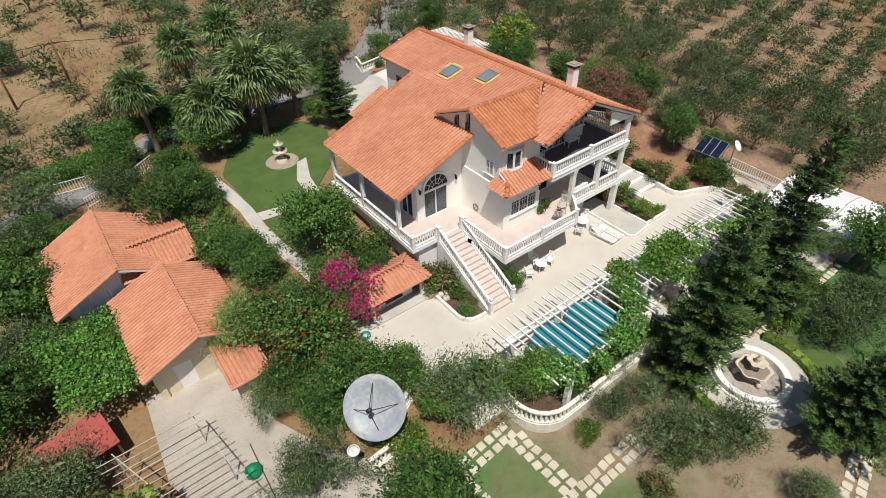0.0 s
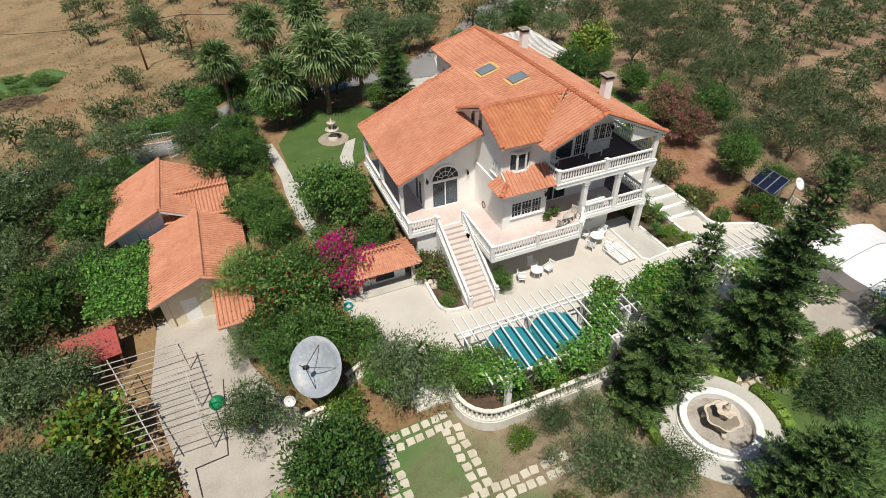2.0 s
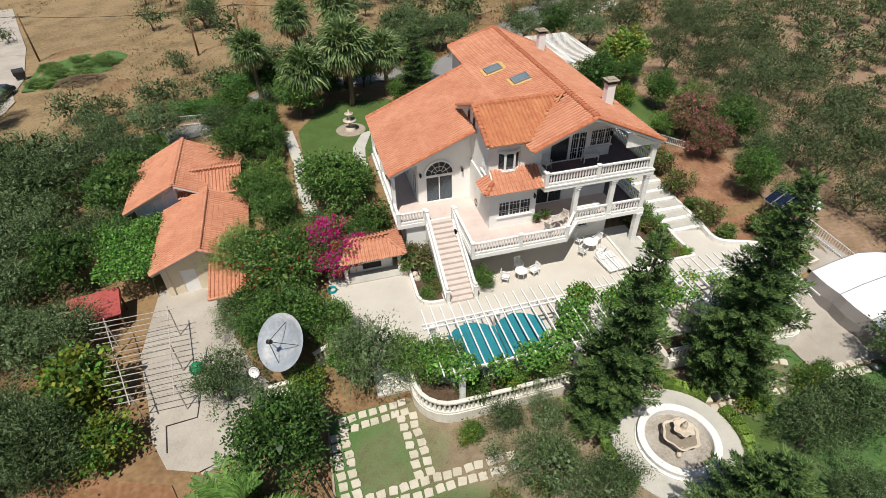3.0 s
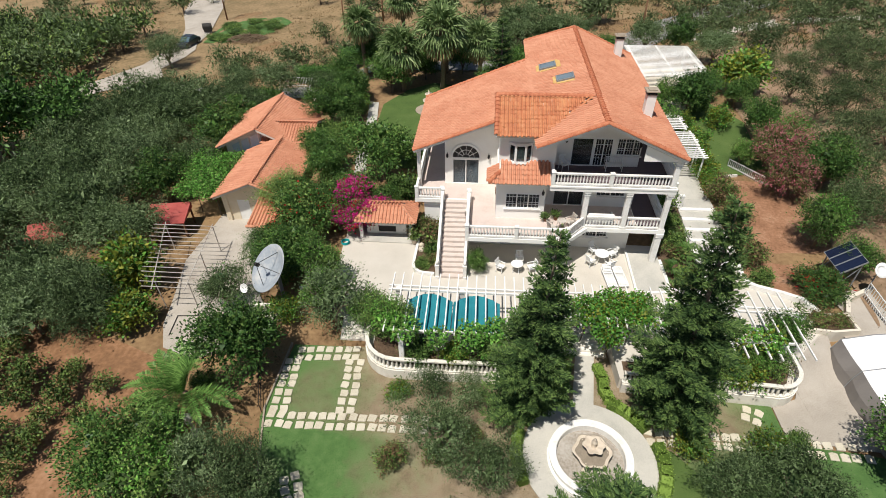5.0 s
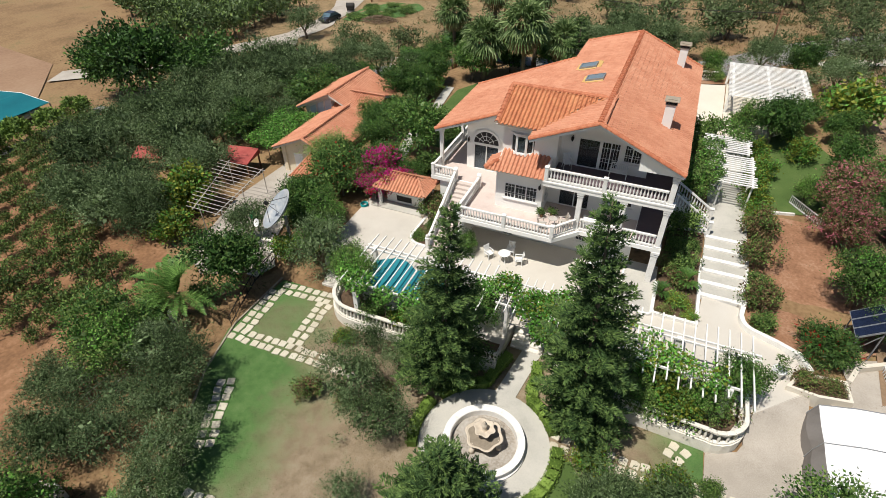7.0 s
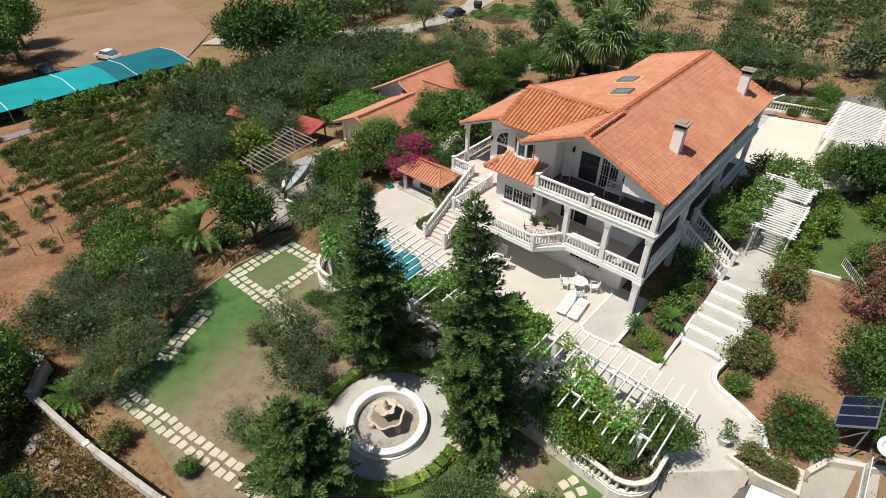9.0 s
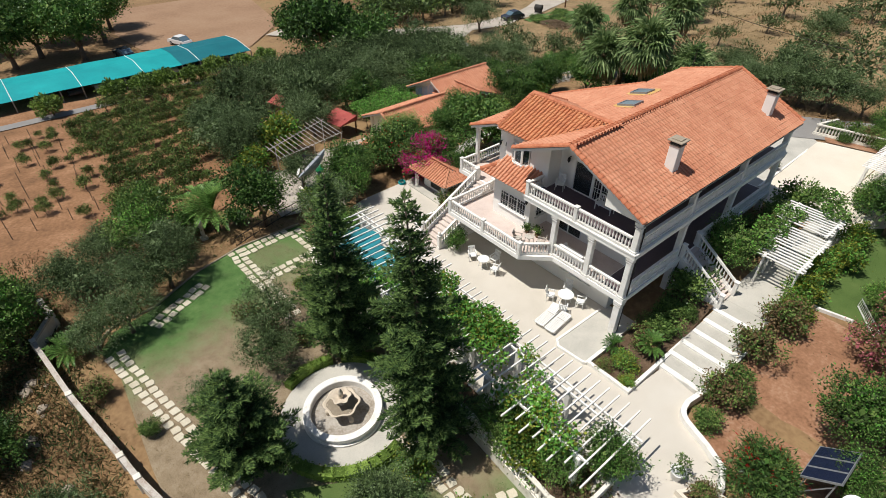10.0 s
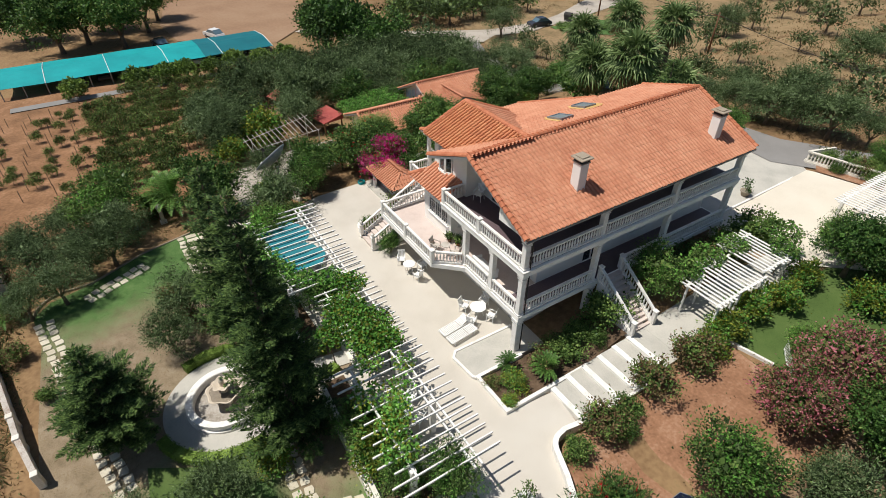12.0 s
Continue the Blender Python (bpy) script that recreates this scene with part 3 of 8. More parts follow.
# kerbs
def kerb(name, pts, w, z0, z1, label, mat=M_whitestone):
    g = Geo().ribbon(pts, w, z0, z1)
    return solid(name, g, mat, label, "kerb")


kerb("kerb_bed", [(0.45, 0.2), (0.45, -2.85), (3.05, -2.85), (3.05, 0.1), (3.0, 6.0)], 0.2, -0.2, 0.22, "pale stone kerb round the flower bed")
kerb("kerb_soil", [(5.85, 6), (5.75, 0.4), (5.5, -1.2)] + arc(6.5, -1.4, 0.95, 180, 250, 8) + [(7.4, -2.75), (8.5, -3.3), (9.0, -4.4)], 0.26, -0.2, 0.36, "pale curved kerb of the soil plot")
kerb("kerb_lawn_edge", [(-23.4, -8.2), (-23.5, -13.0), (-22.6, -16.6), (-20.9, -20.0)] + arc(-18.9, -21.6, 2.0, 165, 260, 6), 0.1, -1.0, -0.76, "low dark edging of the lawn", M_rock)
kerb("kerb_drive", [(-30.0, -9.4), (-28.2, -8.75), (-26.5, -8.75), (-25.0, -9.0)], 0.16, -1.8, -1.35, "concrete kerb of the drive", M_drive)
kerb("retaining_wall_east", [(10.8, -4.3), (11.4, -3.0), (13.5, -1.8)], 0.24, -1.0, 0.3, "low pale rendered retaining wall", M_cream)
kerb("kerb_planter", [(8.5, -4.7), (7.8, -5.9), (9.2, -6.05), (10.7, -5.8), (10.6, -4.5), (8.5, -4.7)], 0.16, -0.9, 0.32, "pale rendered planter wall beside the drive", M_cream)
solid("planter_soil", Geo().prism([(8.55, -4.8), (7.95, -5.8), (9.2, -5.95), (10.6, -5.7), (10.5, -4.6)], -0.9, 0.22), M_bed, "dry planter soil with a few shrubs", "flower bed")
solid("raised_slab", Geo().prism([(-1.75, -3.0), (-1.4, -3.25), (0.25, -3.1), (0.4, -2.7), (0.4, 1.15), (-1.7, 1.15)], 0.0, 0.14), M_paving, "raised grey concrete slab beside the house", "slab")
kerb("slab_border", [(-1.7, 1.1), (-1.75, -2.9), (-1.4, -3.22), (0.25, -3.08), (0.42, -2.95)], 0.14, 0.0, 0.19, "pale rounded border of the raised slab")
kerb("kerb_lawn_east", [(6.3, 10.15), (8.9, 10.75)], 0.16, 0.5, 1.12, "pale stone edging of the east lawn")

# grid of stepping stones in the lawn
def stepping_stones():
    base = [(-0.22, -0.2), (0.2, -0.22), (0.23, 0.19), (0.02, 0.23), (-0.2, 0.21)]
    me = []
    for k in range(4):
        r = random.Random(k)
        me.append(Geo().prism([(x * r.uniform(0.9, 1.1), y * r.uniform(0.9, 1.1)) for x, y in base], -0.05, 0.035).mesh("stepping_stone", M_stone))
    r = random.Random(7)
    root = thing("stepping_stone_path", "cream square stepping stones set in the lawn", "stepping stones", kind="structure")
    runs = [((-22.6, -9.0), (-18.9, -8.75), 2), ((-19.2, -9.4), (-19.0, -13.0), 2), ((-23.0, -13.6), (-14.4, -13.4), 2), ((-22.9, -9.6), (-22.7, -13.0), 2),
            ((-20.9, -16.8), (-19.2, -20.4), 2), ((-18.0, -23.0), (-9.4, -21.5), 2), ((-2.9, -13.2), (7.9, -13.4), 2), ((2.6, -11.4), (3.6, -11.8), 2), ((-9.0, -21.4), (-3.2, -20.2), 2)]
    for (x0, y0), (x1, y1), n in runs:
        d = Vector((x1 - x0, y1 - y0, 0))
        c = int(d.length / 0.56)
        u = d.normalized()
        s = Vector((-u.y, u.x, 0))
        for i in range(c + 1):
            for k in range(n):
                p = Vector((x0, y0, 0)) + u * (i * 0.56) + s * ((k - (n - 1) / 2) * 0.6)
                x, y = p.x + r.uniform(-0.05, 0.05), p.y + r.uniform(-0.05, 0.05)
                shared("stone", r.choice(me), root, pose(x, y, ground_z(x, y) + 0.035, 0, 0, math.degrees(math.atan2(u.y, u.x)) + r.uniform(-9, 9)))


stepping_stones()


kerb("drive_joint", [(-31.9, -7.6), (-32.14, -5.86), (-30.5, -5.74), (-30.3, -0.5)], 0.05, -1.7, -1.42, "dark joint in the drive", M_dark)


def ramp():
    """The drive climbs to the patio between the balustrade and the tent."""
    g = Geo()
    n = 8
    for i in range(n + 1):
        for j in range(n + 1):
            u, v = i / n, j / n
            a = Vector((5.8, -8.6, 0)).lerp(Vector((8.9, -5.6, 0)), u)
            b = Vector((6.0, -11.6, 0)).lerp(Vector((8.75, -9.0, 0)), u)
            p = a.lerp(b, v)
            g.v.append((p.x, p.y, 0.004 - 0.805 * smooth01(v * (1.02 + 1.3 * (1 - u) ** 2))))
    for i in range(n):
        for j in range(n):
            k = i * (n + 1) + j
            g.f.append((k, k + 1, k + n + 2, k + n + 1))
    for j in range(n):
        k = len(g.v)
        p, q = g.v[j], g.v[j + 1]
        g.v += [p, q, (q[0], q[1], -0.95), (p[0], p[1], -0.95)]
        g.f.append((k, k + 1, k + 2, k + 3))
    solid("ramp", g, M_drive, "pale concrete ramp up to the patio", "ramp", smooth=True)


ramp()
# bed beside the front stair
solid("stair_bed_soil", Geo().prism([(-16.5, 2.4), (-16.55, -1.2), (-16.35, -1.9), (-15.8, -2.2), (-15.1, -2.2), (-15.05, 2.4)], 0.0, 0.16), M_bed, "planted soil bed beside the front stair", "flower bed")
kerb("kerb_stair_bed", [(-16.6, 2.4), (-16.65, -1.2)] + arc(-15.7, -1.3, 0.95, 180, 265, 5) + [(-15.1, -2.28)], 0.18, 0.0, 0.26, "pale curved kerb of the stair bed")
solid("bed_pool", Geo().prism([(-18.2, -6.7), (-17.0, -6.7), (-16.9, -8.4), (-16.0, -9.0), (-7.3, -8.9), (-7.3, -10.0), (-16.6, -10.05), (-17.5, -9.75), (-18.1, -9.0)], 0.0, 0.06), M_bed, "planted soil bed inside the curved balustrade", "flower bed")
solid("bed_table", Geo().prism([(-3.7, -10.15), (4.1, -10.35), (5.0, -9.9), (5.5, -8.9), (4.2, -8.7), (3.0, -9.1), (-3.7, -9.0)], 0.0, 0.06), M_bed, "planted soil bed inside the curved balustrade", "flower bed")
kerb("kerb_forecourt", [(-1.4, 20.5), (-1.4, 23.7), (-1.55, 32.2), (-1.0, 32.45), (3.6, 33.7)], 0.16, 1.0, 1.72, "pale kerb across the forecourt")

# ---- building parts ----
BAL_PROF = [(0.05, 0.0), (0.05, 0.05), (0.03, 0.08), (0.062, 0.2), (0.055, 0.28), (0.028, 0.44), (0.04, 0.5), (0.05, 0.53), (0.05, 0.58)]
ME_BALUSTER = Geo().lathe(BAL_PROF, 8, cap=False).mesh("baluster", M_whitestone, True)
ME_BALUSTER_OLD = Geo().lathe([(r * 1.35, z) for r, z in BAL_PROF], 8, cap=False).mesh("baluster", M_agedwhite, True)


def balustrade(parent, p, q, posts=(True, True), old=False, step=0.2, h=0.88, mid=0.0):
    """A run of balusters between a foot rail and a hand rail, from p to q (floor points)."""
    p, q = Vector(p), Vector(q)
    mat = M_agedwhite if old else M_whitestone
    me = ME_BALUSTER_OLD if old else ME_BALUSTER
    up = Vector((0, 0, 1))
    d = q - p
    ln = Vector((d.x, d.y, 0)).length
    w = 0.22 if old else 0.17
    top = part("balustrade", Geo().bar(p + up * (h - 0.05), q + up * (h - 0.05), w, 0.1), mat, parent, "white painted balustrade")
    part("foot_rail", Geo().bar(p + up * 0.1, q + up * 0.1, w - 0.02, 0.12), mat, top)
    n = max(1, int(ln / step))
    zs = (h - 0.26) / 0.58
    for i in range(n):
        c = p + d * ((i + 0.5) / n)
        m = pose(c.x, c.y, c.z + 0.16)
        m = m @ Matrix.Diagonal((1, 1, zs, 1))
        shared("baluster", me, top, m)
    ends = [p] * bool(posts[0]) + [q] * bool(posts[1])
    if mid:
        k = int(ln // mid)
        ends += [p + d * (i / (k + 1)) for i in range(1, k + 1)]
    for e in ends:
        g = Geo().box(e.x - 0.12, e.y - 0.12, e.z, e.x + 0.12, e.y + 0.12, e.z + h + 0.04, c=0.015)
        g.box(e.x - 0.15, e.y - 0.15, e.z + h + 0.042, e.x + 0.15, e.y + 0.15, e.z + h + 0.1, c=0.02)
        part("post", g, mat, top)
    return top


def wall(parent, p, q, z0, z1, thick, openings=(), mat=None, name="wall"):
    """A wall from p to q, its thickness to the left of the way; openings are (u0, u1, z0, z1) along it. z1 may be a pair of heights."""
    p, q = Vector((*p, 0)), Vector((*q, 0))
    d = q - p
    ln = d.length
    m = Matrix.Translation(p) @ Matrix.Rotation(math.atan2(d.y, d.x), 4, "Z")
    za, zb = z1 if isinstance(z1, tuple) else (z1, z1)
    us = sorted({0.0, ln, *[o[0] for o in openings], *[o[1] for o in openings]})
    zs = sorted({z0, *[o[2] for o in openings], *[o[3] for o in openings]})
    zs = [z for z in zs if z < min(za, zb) - 0.02] + [None]
    nu, nz = len(us) - 1, len(zs) - 1

    def full(i, k):
        if not (0 <= i < nu and 0 <= k < nz):
            return False
        uc = (us[i] + us[i + 1]) / 2
        zc = (zs[k] + (zs[k + 1] if zs[k + 1] is not None else min(za, zb))) / 2
        return not any(o[0] < uc < o[1] and o[2] < zc < o[3] for o in openings)
    g = Geo()
    ids = {}

    def v(i, k, b):
        if (i, k, b) not in ids:
            u = us[i]
            z = zs[k] if zs[k] is not None else za + (zb - za) * u / ln
            ids[i, k, b] = len(g.v)
            g.v.append(tuple(m @ Vector((u, thick * b, z))))
        return ids[i, k, b]
    for i in range(nu):
        for k in range(nz):
            if not full(i, k):
                continue
            g.f.append((v(i, k, 0), v(i + 1, k, 0), v(i + 1, k + 1, 0), v(i, k + 1, 0)))
            g.f.append((v(i + 1, k, 1), v(i, k, 1), v(i, k + 1, 1), v(i + 1, k + 1, 1)))
            if not full(i - 1, k):
                g.f.append((v(i, k, 1), v(i, k, 0), v(i, k + 1, 0), v(i, k + 1, 1)))
            if not full(i + 1, k):
                g.f.append((v(i + 1, k, 0), v(i + 1, k, 1), v(i + 1, k + 1, 1), v(i + 1, k + 1, 0)))
            if not full(i, k - 1):
                g.f.append((v(i, k, 1), v(i + 1, k, 1), v(i + 1, k, 0), v(i, k, 0)))
            if not full(i, k + 1):
                g.f.append((v(i, k + 1, 0), v(i + 1, k + 1, 0), v(i + 1, k + 1, 1), v(i, k + 1, 1)))
    return part(name, g, mat or M_wall, parent)


def window(parent, m, w, h, n=3, grille=True, name="window", door=False, frame_mat=None, sill=True, curtain=False):
    """A window in the plane y = 0 of m, looking to -y, its lower left corner at the origin: frame, panes with an iron grille, sill."""
    fm = frame_mat or M_white
    f = 0.07
    g = Geo()
    ring = [(0, 0), (w, 0), (w, h), (0, h)], [(f, f), (w - f, f), (w - f, h - f), (f, h - f)]
    vs = [(x, y, z) for y in (-0.03, 0.09) for rr in ring for x, z in rr]
    fs = []
    for i in range(4):
        k = (i + 1) % 4
        fs += [(i, k, 4 + k, 4 + i), (8 + k, 8 + i, 12 + i, 12 + k), (k, i, 8 + i, 8 + k), (4 + i, 4 + k, 12 + k, 12 + i)]
    win = part(name, g.add(vs, fs, m), fm, parent)
    cw = w / n
    for i in range(1, n):
        part("mullion", Geo().box(i * cw - f / 2, -0.028, f, i * cw + f / 2, 0.088, h - f, m), fm, win)
    for i in range(n):
        x0, x1 = i * cw + f * 0.5, (i + 1) * cw - f * 0.5
        pane = part("pane", Geo().box(x0, 0.03, f, x1, 0.045, h - f, m), M_glass, win)
        pane.visible_shadow = False
    if curtain:
        cu = Geo()
        k = 24
        for i in range(k + 1):
            x = f + (w - 2 * f) * i / k
            y = 0.16 + (0.035 if i % 2 else 0.0)
            cu.v += [tuple(m @ Vector((x, y, f))), tuple(m @ Vector((x, y, h - f)))]
            if i:
                cu.f.append((2 * i - 2, 2 * i, 2 * i + 1, 2 * i - 1))
        # real curtain behind one leaf; its blue tint paints in the sky's reflection
        part("curtain", cu, M_curtain, win, "pale drawn curtain, tinted blue for reflected sky")
    if grille:
        gg = Geo()
        for i in range(n):
            x0, x1 = i * cw + f * 0.6, (i + 1) * cw - f * 0.6
            k = 3
            for j in range(1, k):
                x = x0 + (x1 - x0) * j / k
                gg.box(x - 0.009, -0.02, f, x + 0.009, 0.0, h - f, m)
            for z in ([0.3, 0.42, 0.78] if h > 0.9 else [0.5]):
                gg.box(x0, -0.021, h * z - 0.009, x1, -0.001, h * z + 0.009, m)
        part("grille", gg, M_white, win, "white iron window grille")
    if sill and not door:
        part("sill", Geo().box(-0.08, -0.1, -0.07, w + 0.08, 0.0, -0.003, m), M_whitestone, win)
    return win


def facing(x, y, z, rz=0):
    return pose(x, y, z, 0, 0, rz)


# ---- tiled roofs ----
TILE_W, TILE_L = 0.265, 0.36


def tile_profile():
    """One barrel tile with its pan: (across, height)."""
    pts = [(0.0, 0.0), (0.008, 0.055), (0.038, 0.092), (0.085, 0.106), (0.132, 0.092), (0.162, 0.055), (0.17, 0.0), (0.217, -0.014), (0.265, 0.0)]
    return pts


def tile_geo():
    """A tile whose lower end stands open over the course below it."""
    pr = tile_profile()
    n = len(pr)
    vs = [(a, 0.0, h + 0.055) for a, h in pr] + [(a, TILE_L + 0.06, h + 0.004) for a, h in pr] + [(a, 0.0, h + 0.034) for a, h in pr] + [(a, 0.2, h + 0.02) for a, h in pr]
    fs = [(i, i + 1, n + i + 1, n + i) for i in range(n - 1)] + [(2 * n + i, 2 * n + i + 1, i + 1, i) for i in range(n - 1)] + [(2 * n + i + 1, 2 * n + i, 3 * n + i, 3 * n + i + 1) for i in range(n - 1)]
    return vs, fs


TILE_V, TILE_F = tile_geo()
ME_TILE = Geo().add(TILE_V, TILE_F).mesh("tile", M_tile_o)


def plane_frame(a, b, c):
    """Origin a, x along a to b (the eave), y up the slope towards c, z out."""
    a, b, c = Vector(a), Vector(b), Vector(c)
    x = (b - a).normalized()
    z = x.cross(c - a).normalized()
    y = z.cross(x)
    m = Matrix((x, y, z)).transposed().to_4x4()
    m.translation = a
    return m


def roof_plane(parent, corners, mat=None, single=0, seed=0, thick=0.14):
    """A sloping roof face: boards, and rows of tiles on it. corners: along the eave first, then round, seen from above anticlockwise."""
    m = plane_frame(corners[0], corners[1], corners[2])
    inv = m.inverted()
    loc = [inv @ Vector(c) for c in corners]
    poly = [(p.x, p.y) for p in loc]
    slab = part("roof", Geo().prism(poly, -thick, 0.0, m), M_under, parent, "terracotta tiled roof slope")
    xs, ys = [p[0] for p in poly], [p[1] for p in poly]
    r = random.Random(seed)
    g = Geo()
    j = 0
    count = 0
    y = min(ys) - 0.06
    while y < max(ys) - 0.05:
        x = min(xs)
        while x < max(xs) - 0.05:
            cx, cy = x + 0.13, y + 0.18
            if inside(cx, min(max(cy, min(ys) + 0.02), max(ys) - 0.02), poly):
                tm = m @ Matrix.Translation((x + r.uniform(-0.006, 0.006), y + r.uniform(-0.012, 0.012), 0.012)) @ Matrix.Rotation(r.uniform(-0.012, 0.012), 4, "Z")
                if count < single:
                    shared("tile", ME_TILE, slab, tm)
                    count += 1
                else:
                    g.add(TILE_V, TILE_F, tm)
            x += TILE_W
        y += TILE_L
    t = part("roof_tiles", g, mat or M_tile, slab, kind="stuff")
    return slab


def cap_line(parent, p, q, mat=None, seed=0, r0=0.12):
    """A row of half-round cap tiles along a ridge, hip or verge."""
    p, q = Vector(p), Vector(q)
    d = q - p
    n = max(1, int(d.length / 0.33))
    x = d.normalized()
    y = Vector((0, 0, 1)).cross(x).normalized()
    z = x.cross(y)
    b = Matrix((x, y, z)).transposed().to_4x4()
    rr = random.Random(seed)
    g = Geo()
    for i in range(n):
        mm = b.copy()
        mm.translation = p + d * (i / n)
        vs, fs = [], []
        k = 6
        for s, (u, f) in enumerate(((0, 1.22), (0.42, 0.85))):
            for j in range(k + 1):
                a = math.pi * j / k
                vs.append((u, r0 * f * math.cos(a), r0 * f * math.sin(a) + 0.02 + rr.uniform(0, 0.008)))
        vs += [(0, v[1] * 0.8, v[2] * 0.8) for v in vs[:k + 1]]
        for j in range(k):
            fs.append((j, j + k + 1, j + k + 2, j + 1))
            fs.append((j, j + 1, j + 2 * k + 3, j + 2 * k + 2))
        g.add(vs, fs, mm)
    return part("ridge_tiles", g, mat or M_tile, parent, kind="stuff")


M_tileridge = surf("ridge_tile", [(0.34, 0.1, 0.05), (0.48, 0.17, 0.085), (0.56, 0.22, 0.12)], 3.0, 12, 0.75, 0.25, rand="island")


# ---- villa ----
villa = thing("villa", "large cream villa with terracotta roofs and white balustrades", "house")
F1, F2 = 2.9, 6.12


def build_villa():
    V = villa
    # floor slabs
    T1 = [(-16.95, 13.6), (-16.95, 2.85), (-13.05, 2.85), (-13.05, -1.62), (-6.45, -1.62), (-4.95, -0.08), (0.12, -0.08), (0.12, 18.0), (-8.6, 18.0), (-8.6, 13.6)]
    part("terrace_slab", Geo().prism(T1, F1 - 0.3, F1 - 0.006), M_wall, V)
    part("terrace_floor", Geo().prism([(-16.8, 13.4), (-16.8, 3.0), (-12.9, 3.0), (-12.9, -1.5), (-6.5, -1.5), (-5.1, 0.02), (-1.65, 0.02), (-1.65, 13.4)], F1 - 0.004, F1 + 0.01), M_floor, V, "pinkish terrace floor tiles")
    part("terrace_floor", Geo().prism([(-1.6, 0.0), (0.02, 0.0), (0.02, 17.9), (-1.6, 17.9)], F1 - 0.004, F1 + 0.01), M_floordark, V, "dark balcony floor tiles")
    T2 = [(-7.74, -0.1), (0.14, -0.1), (0.14, 18.0), (-2.0, 18.0), (-2.0, 3.0), (-7.74, 3.0)]
    part("balcony_slab", Geo().prism(T2, F2 - 0.38, F2 - 0.006), M_wall, V)
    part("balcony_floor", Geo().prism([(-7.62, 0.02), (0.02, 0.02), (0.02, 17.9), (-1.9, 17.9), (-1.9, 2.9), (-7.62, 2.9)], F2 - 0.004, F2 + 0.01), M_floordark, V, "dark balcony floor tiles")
    part("balcony_moulding", Geo().box(-7.78, -0.14, F2 - 0.12, 0.18, -0.102, F2 - 0.02).box(0.142, -0.14, F2 - 0.12, 0.18, 18.0, F2 - 0.02), M_whitestone, V, "white string moulding")

    # ground storey
    wall(V, (-16.3, 3.1), (-13.2, 3.1), 0, 2.58, 0.3)
    wall(V, (-13.2, 3.1), (-13.2, 1.6), 0, 2.58, 0.3)
    wall(V, (-13.2, 1.6), (-1.6, 1.6), 0, 2.58, 0.3, [(0.3, 2.1, 1.0, 2.0), (2.5, 3.4, 0, 2.05), (3.8, 5.6, 1.1, 2.0), (7.8, 10.1, 0.95, 2.05)])
    window(V, facing(-12.9, 1.6, 1.0), 1.8, 1.0, 3)
    window(V, facing(-10.7, 1.6, 0.0), 0.9, 2.05, 1, grille=False, name="door", door=True)
    window(V, facing(-9.4, 1.6, 1.1), 1.8, 0.9, 3)
    window(V, facing(-5.4, 1.6, 0.95), 2.3, 1.1, 3)
    wall(V, (-1.6, 1.9), (-1.6, 17.4), 0, 2.58, 0.3)
    wall(V, (-16.3, 13.5), (-16.3, 3.4), -0.3, 2.58, 0.3)
    # first floor
    wall(V, (-11.1, 0.75), (-7.85, 0.75), F1, 6.0, 0.28, [(0.6, 2.9, 3.75, 4.95)])
    window(V, facing(-10.5, 0.75, 3.75), 2.3, 1.2, 3)
    wall(V, (-11.1, 5.1), (-11.1, 1.03), F1, 6.0, 0.28)
    wall(V, (-7.85, 1.03), (-7.85, 2.6), F1, 5.73, 0.28, [(0.3, 1.2, 3.75, 4.85)])
    window(V, facing(-7.85, 1.33, 3.75, 90), 0.9, 1.1, 1)
    wall(V, (-7.85, 2.6), (-1.6, 2.6), F1, 5.73, 0.28, [(0.75, 2.85, F1, 5.05), (3.65, 5.65, 3.75, 5.0)])
    window(V, facing(-7.1, 2.6, F1), 2.1, 2.15, 2, grille=False, name="sliding_door", door=True)
    window(V, facing(-4.2, 2.6, 3.75), 2.0, 1.25, 2)
    east1 = [(3.6, 5.1, F1, 5.0), (7.5, 9.0, 3.7, 5.0), (11.2, 13.2, 3.7, 5.0)]
    wall(V, (-1.6, 2.88), (-1.6, 17.4), F1, 5.73, 0.28, [(a - 0.28, b - 0.28, c, d) for a, b, c, d in east1])
    for u0, u1, a, b in east1:
        window(V, facing(-1.6, 2.6 + u0, a, 90), u1 - u0, b - a, 2, grille=a > F1, door=a == F1, name="window" if a > F1 else "sliding_door")
    # entrance wall under the low roof, with an arched light over the doors
    wall(V, (-14.9, 5.1), (-11.0, 5.1), F1, (6.8, 8.36), 0.28, [(0.55, 2.55, F1, 5.0)])
    window(V, facing(-14.35, 5.1, F1), 2.0, 2.1, 2, grille=False, name="sliding_door", door=True, curtain=True)
    arch_window(V, -13.35, 5.1, 5.15, 1.12)
    wall(V, (-14.9, 12.92), (-14.9, 5.38), F1, 6.82, 0.28, [(0.52, 1.92, F1, 5.0), (3.12, 4.52, 3.7, 5.0), (5.92, 7.32, F1, 5.0)])
    window(V, facing(-14.9, 12.4, F1, -90), 1.4, 2.1, 2, grille=False, door=True, name="sliding_door")
    window(V, facing(-14.9, 9.8, 3.7, -90), 1.4, 1.3, 2)
    window(V, facing(-14.9, 7.0, F1, -90), 1.4, 2.1, 2, grille=False, door=True, name="sliding_door")
    wall(V, (-9.0, 13.2), (-14.9, 13.2), 0.5, (9.15, 6.8), 0.28)
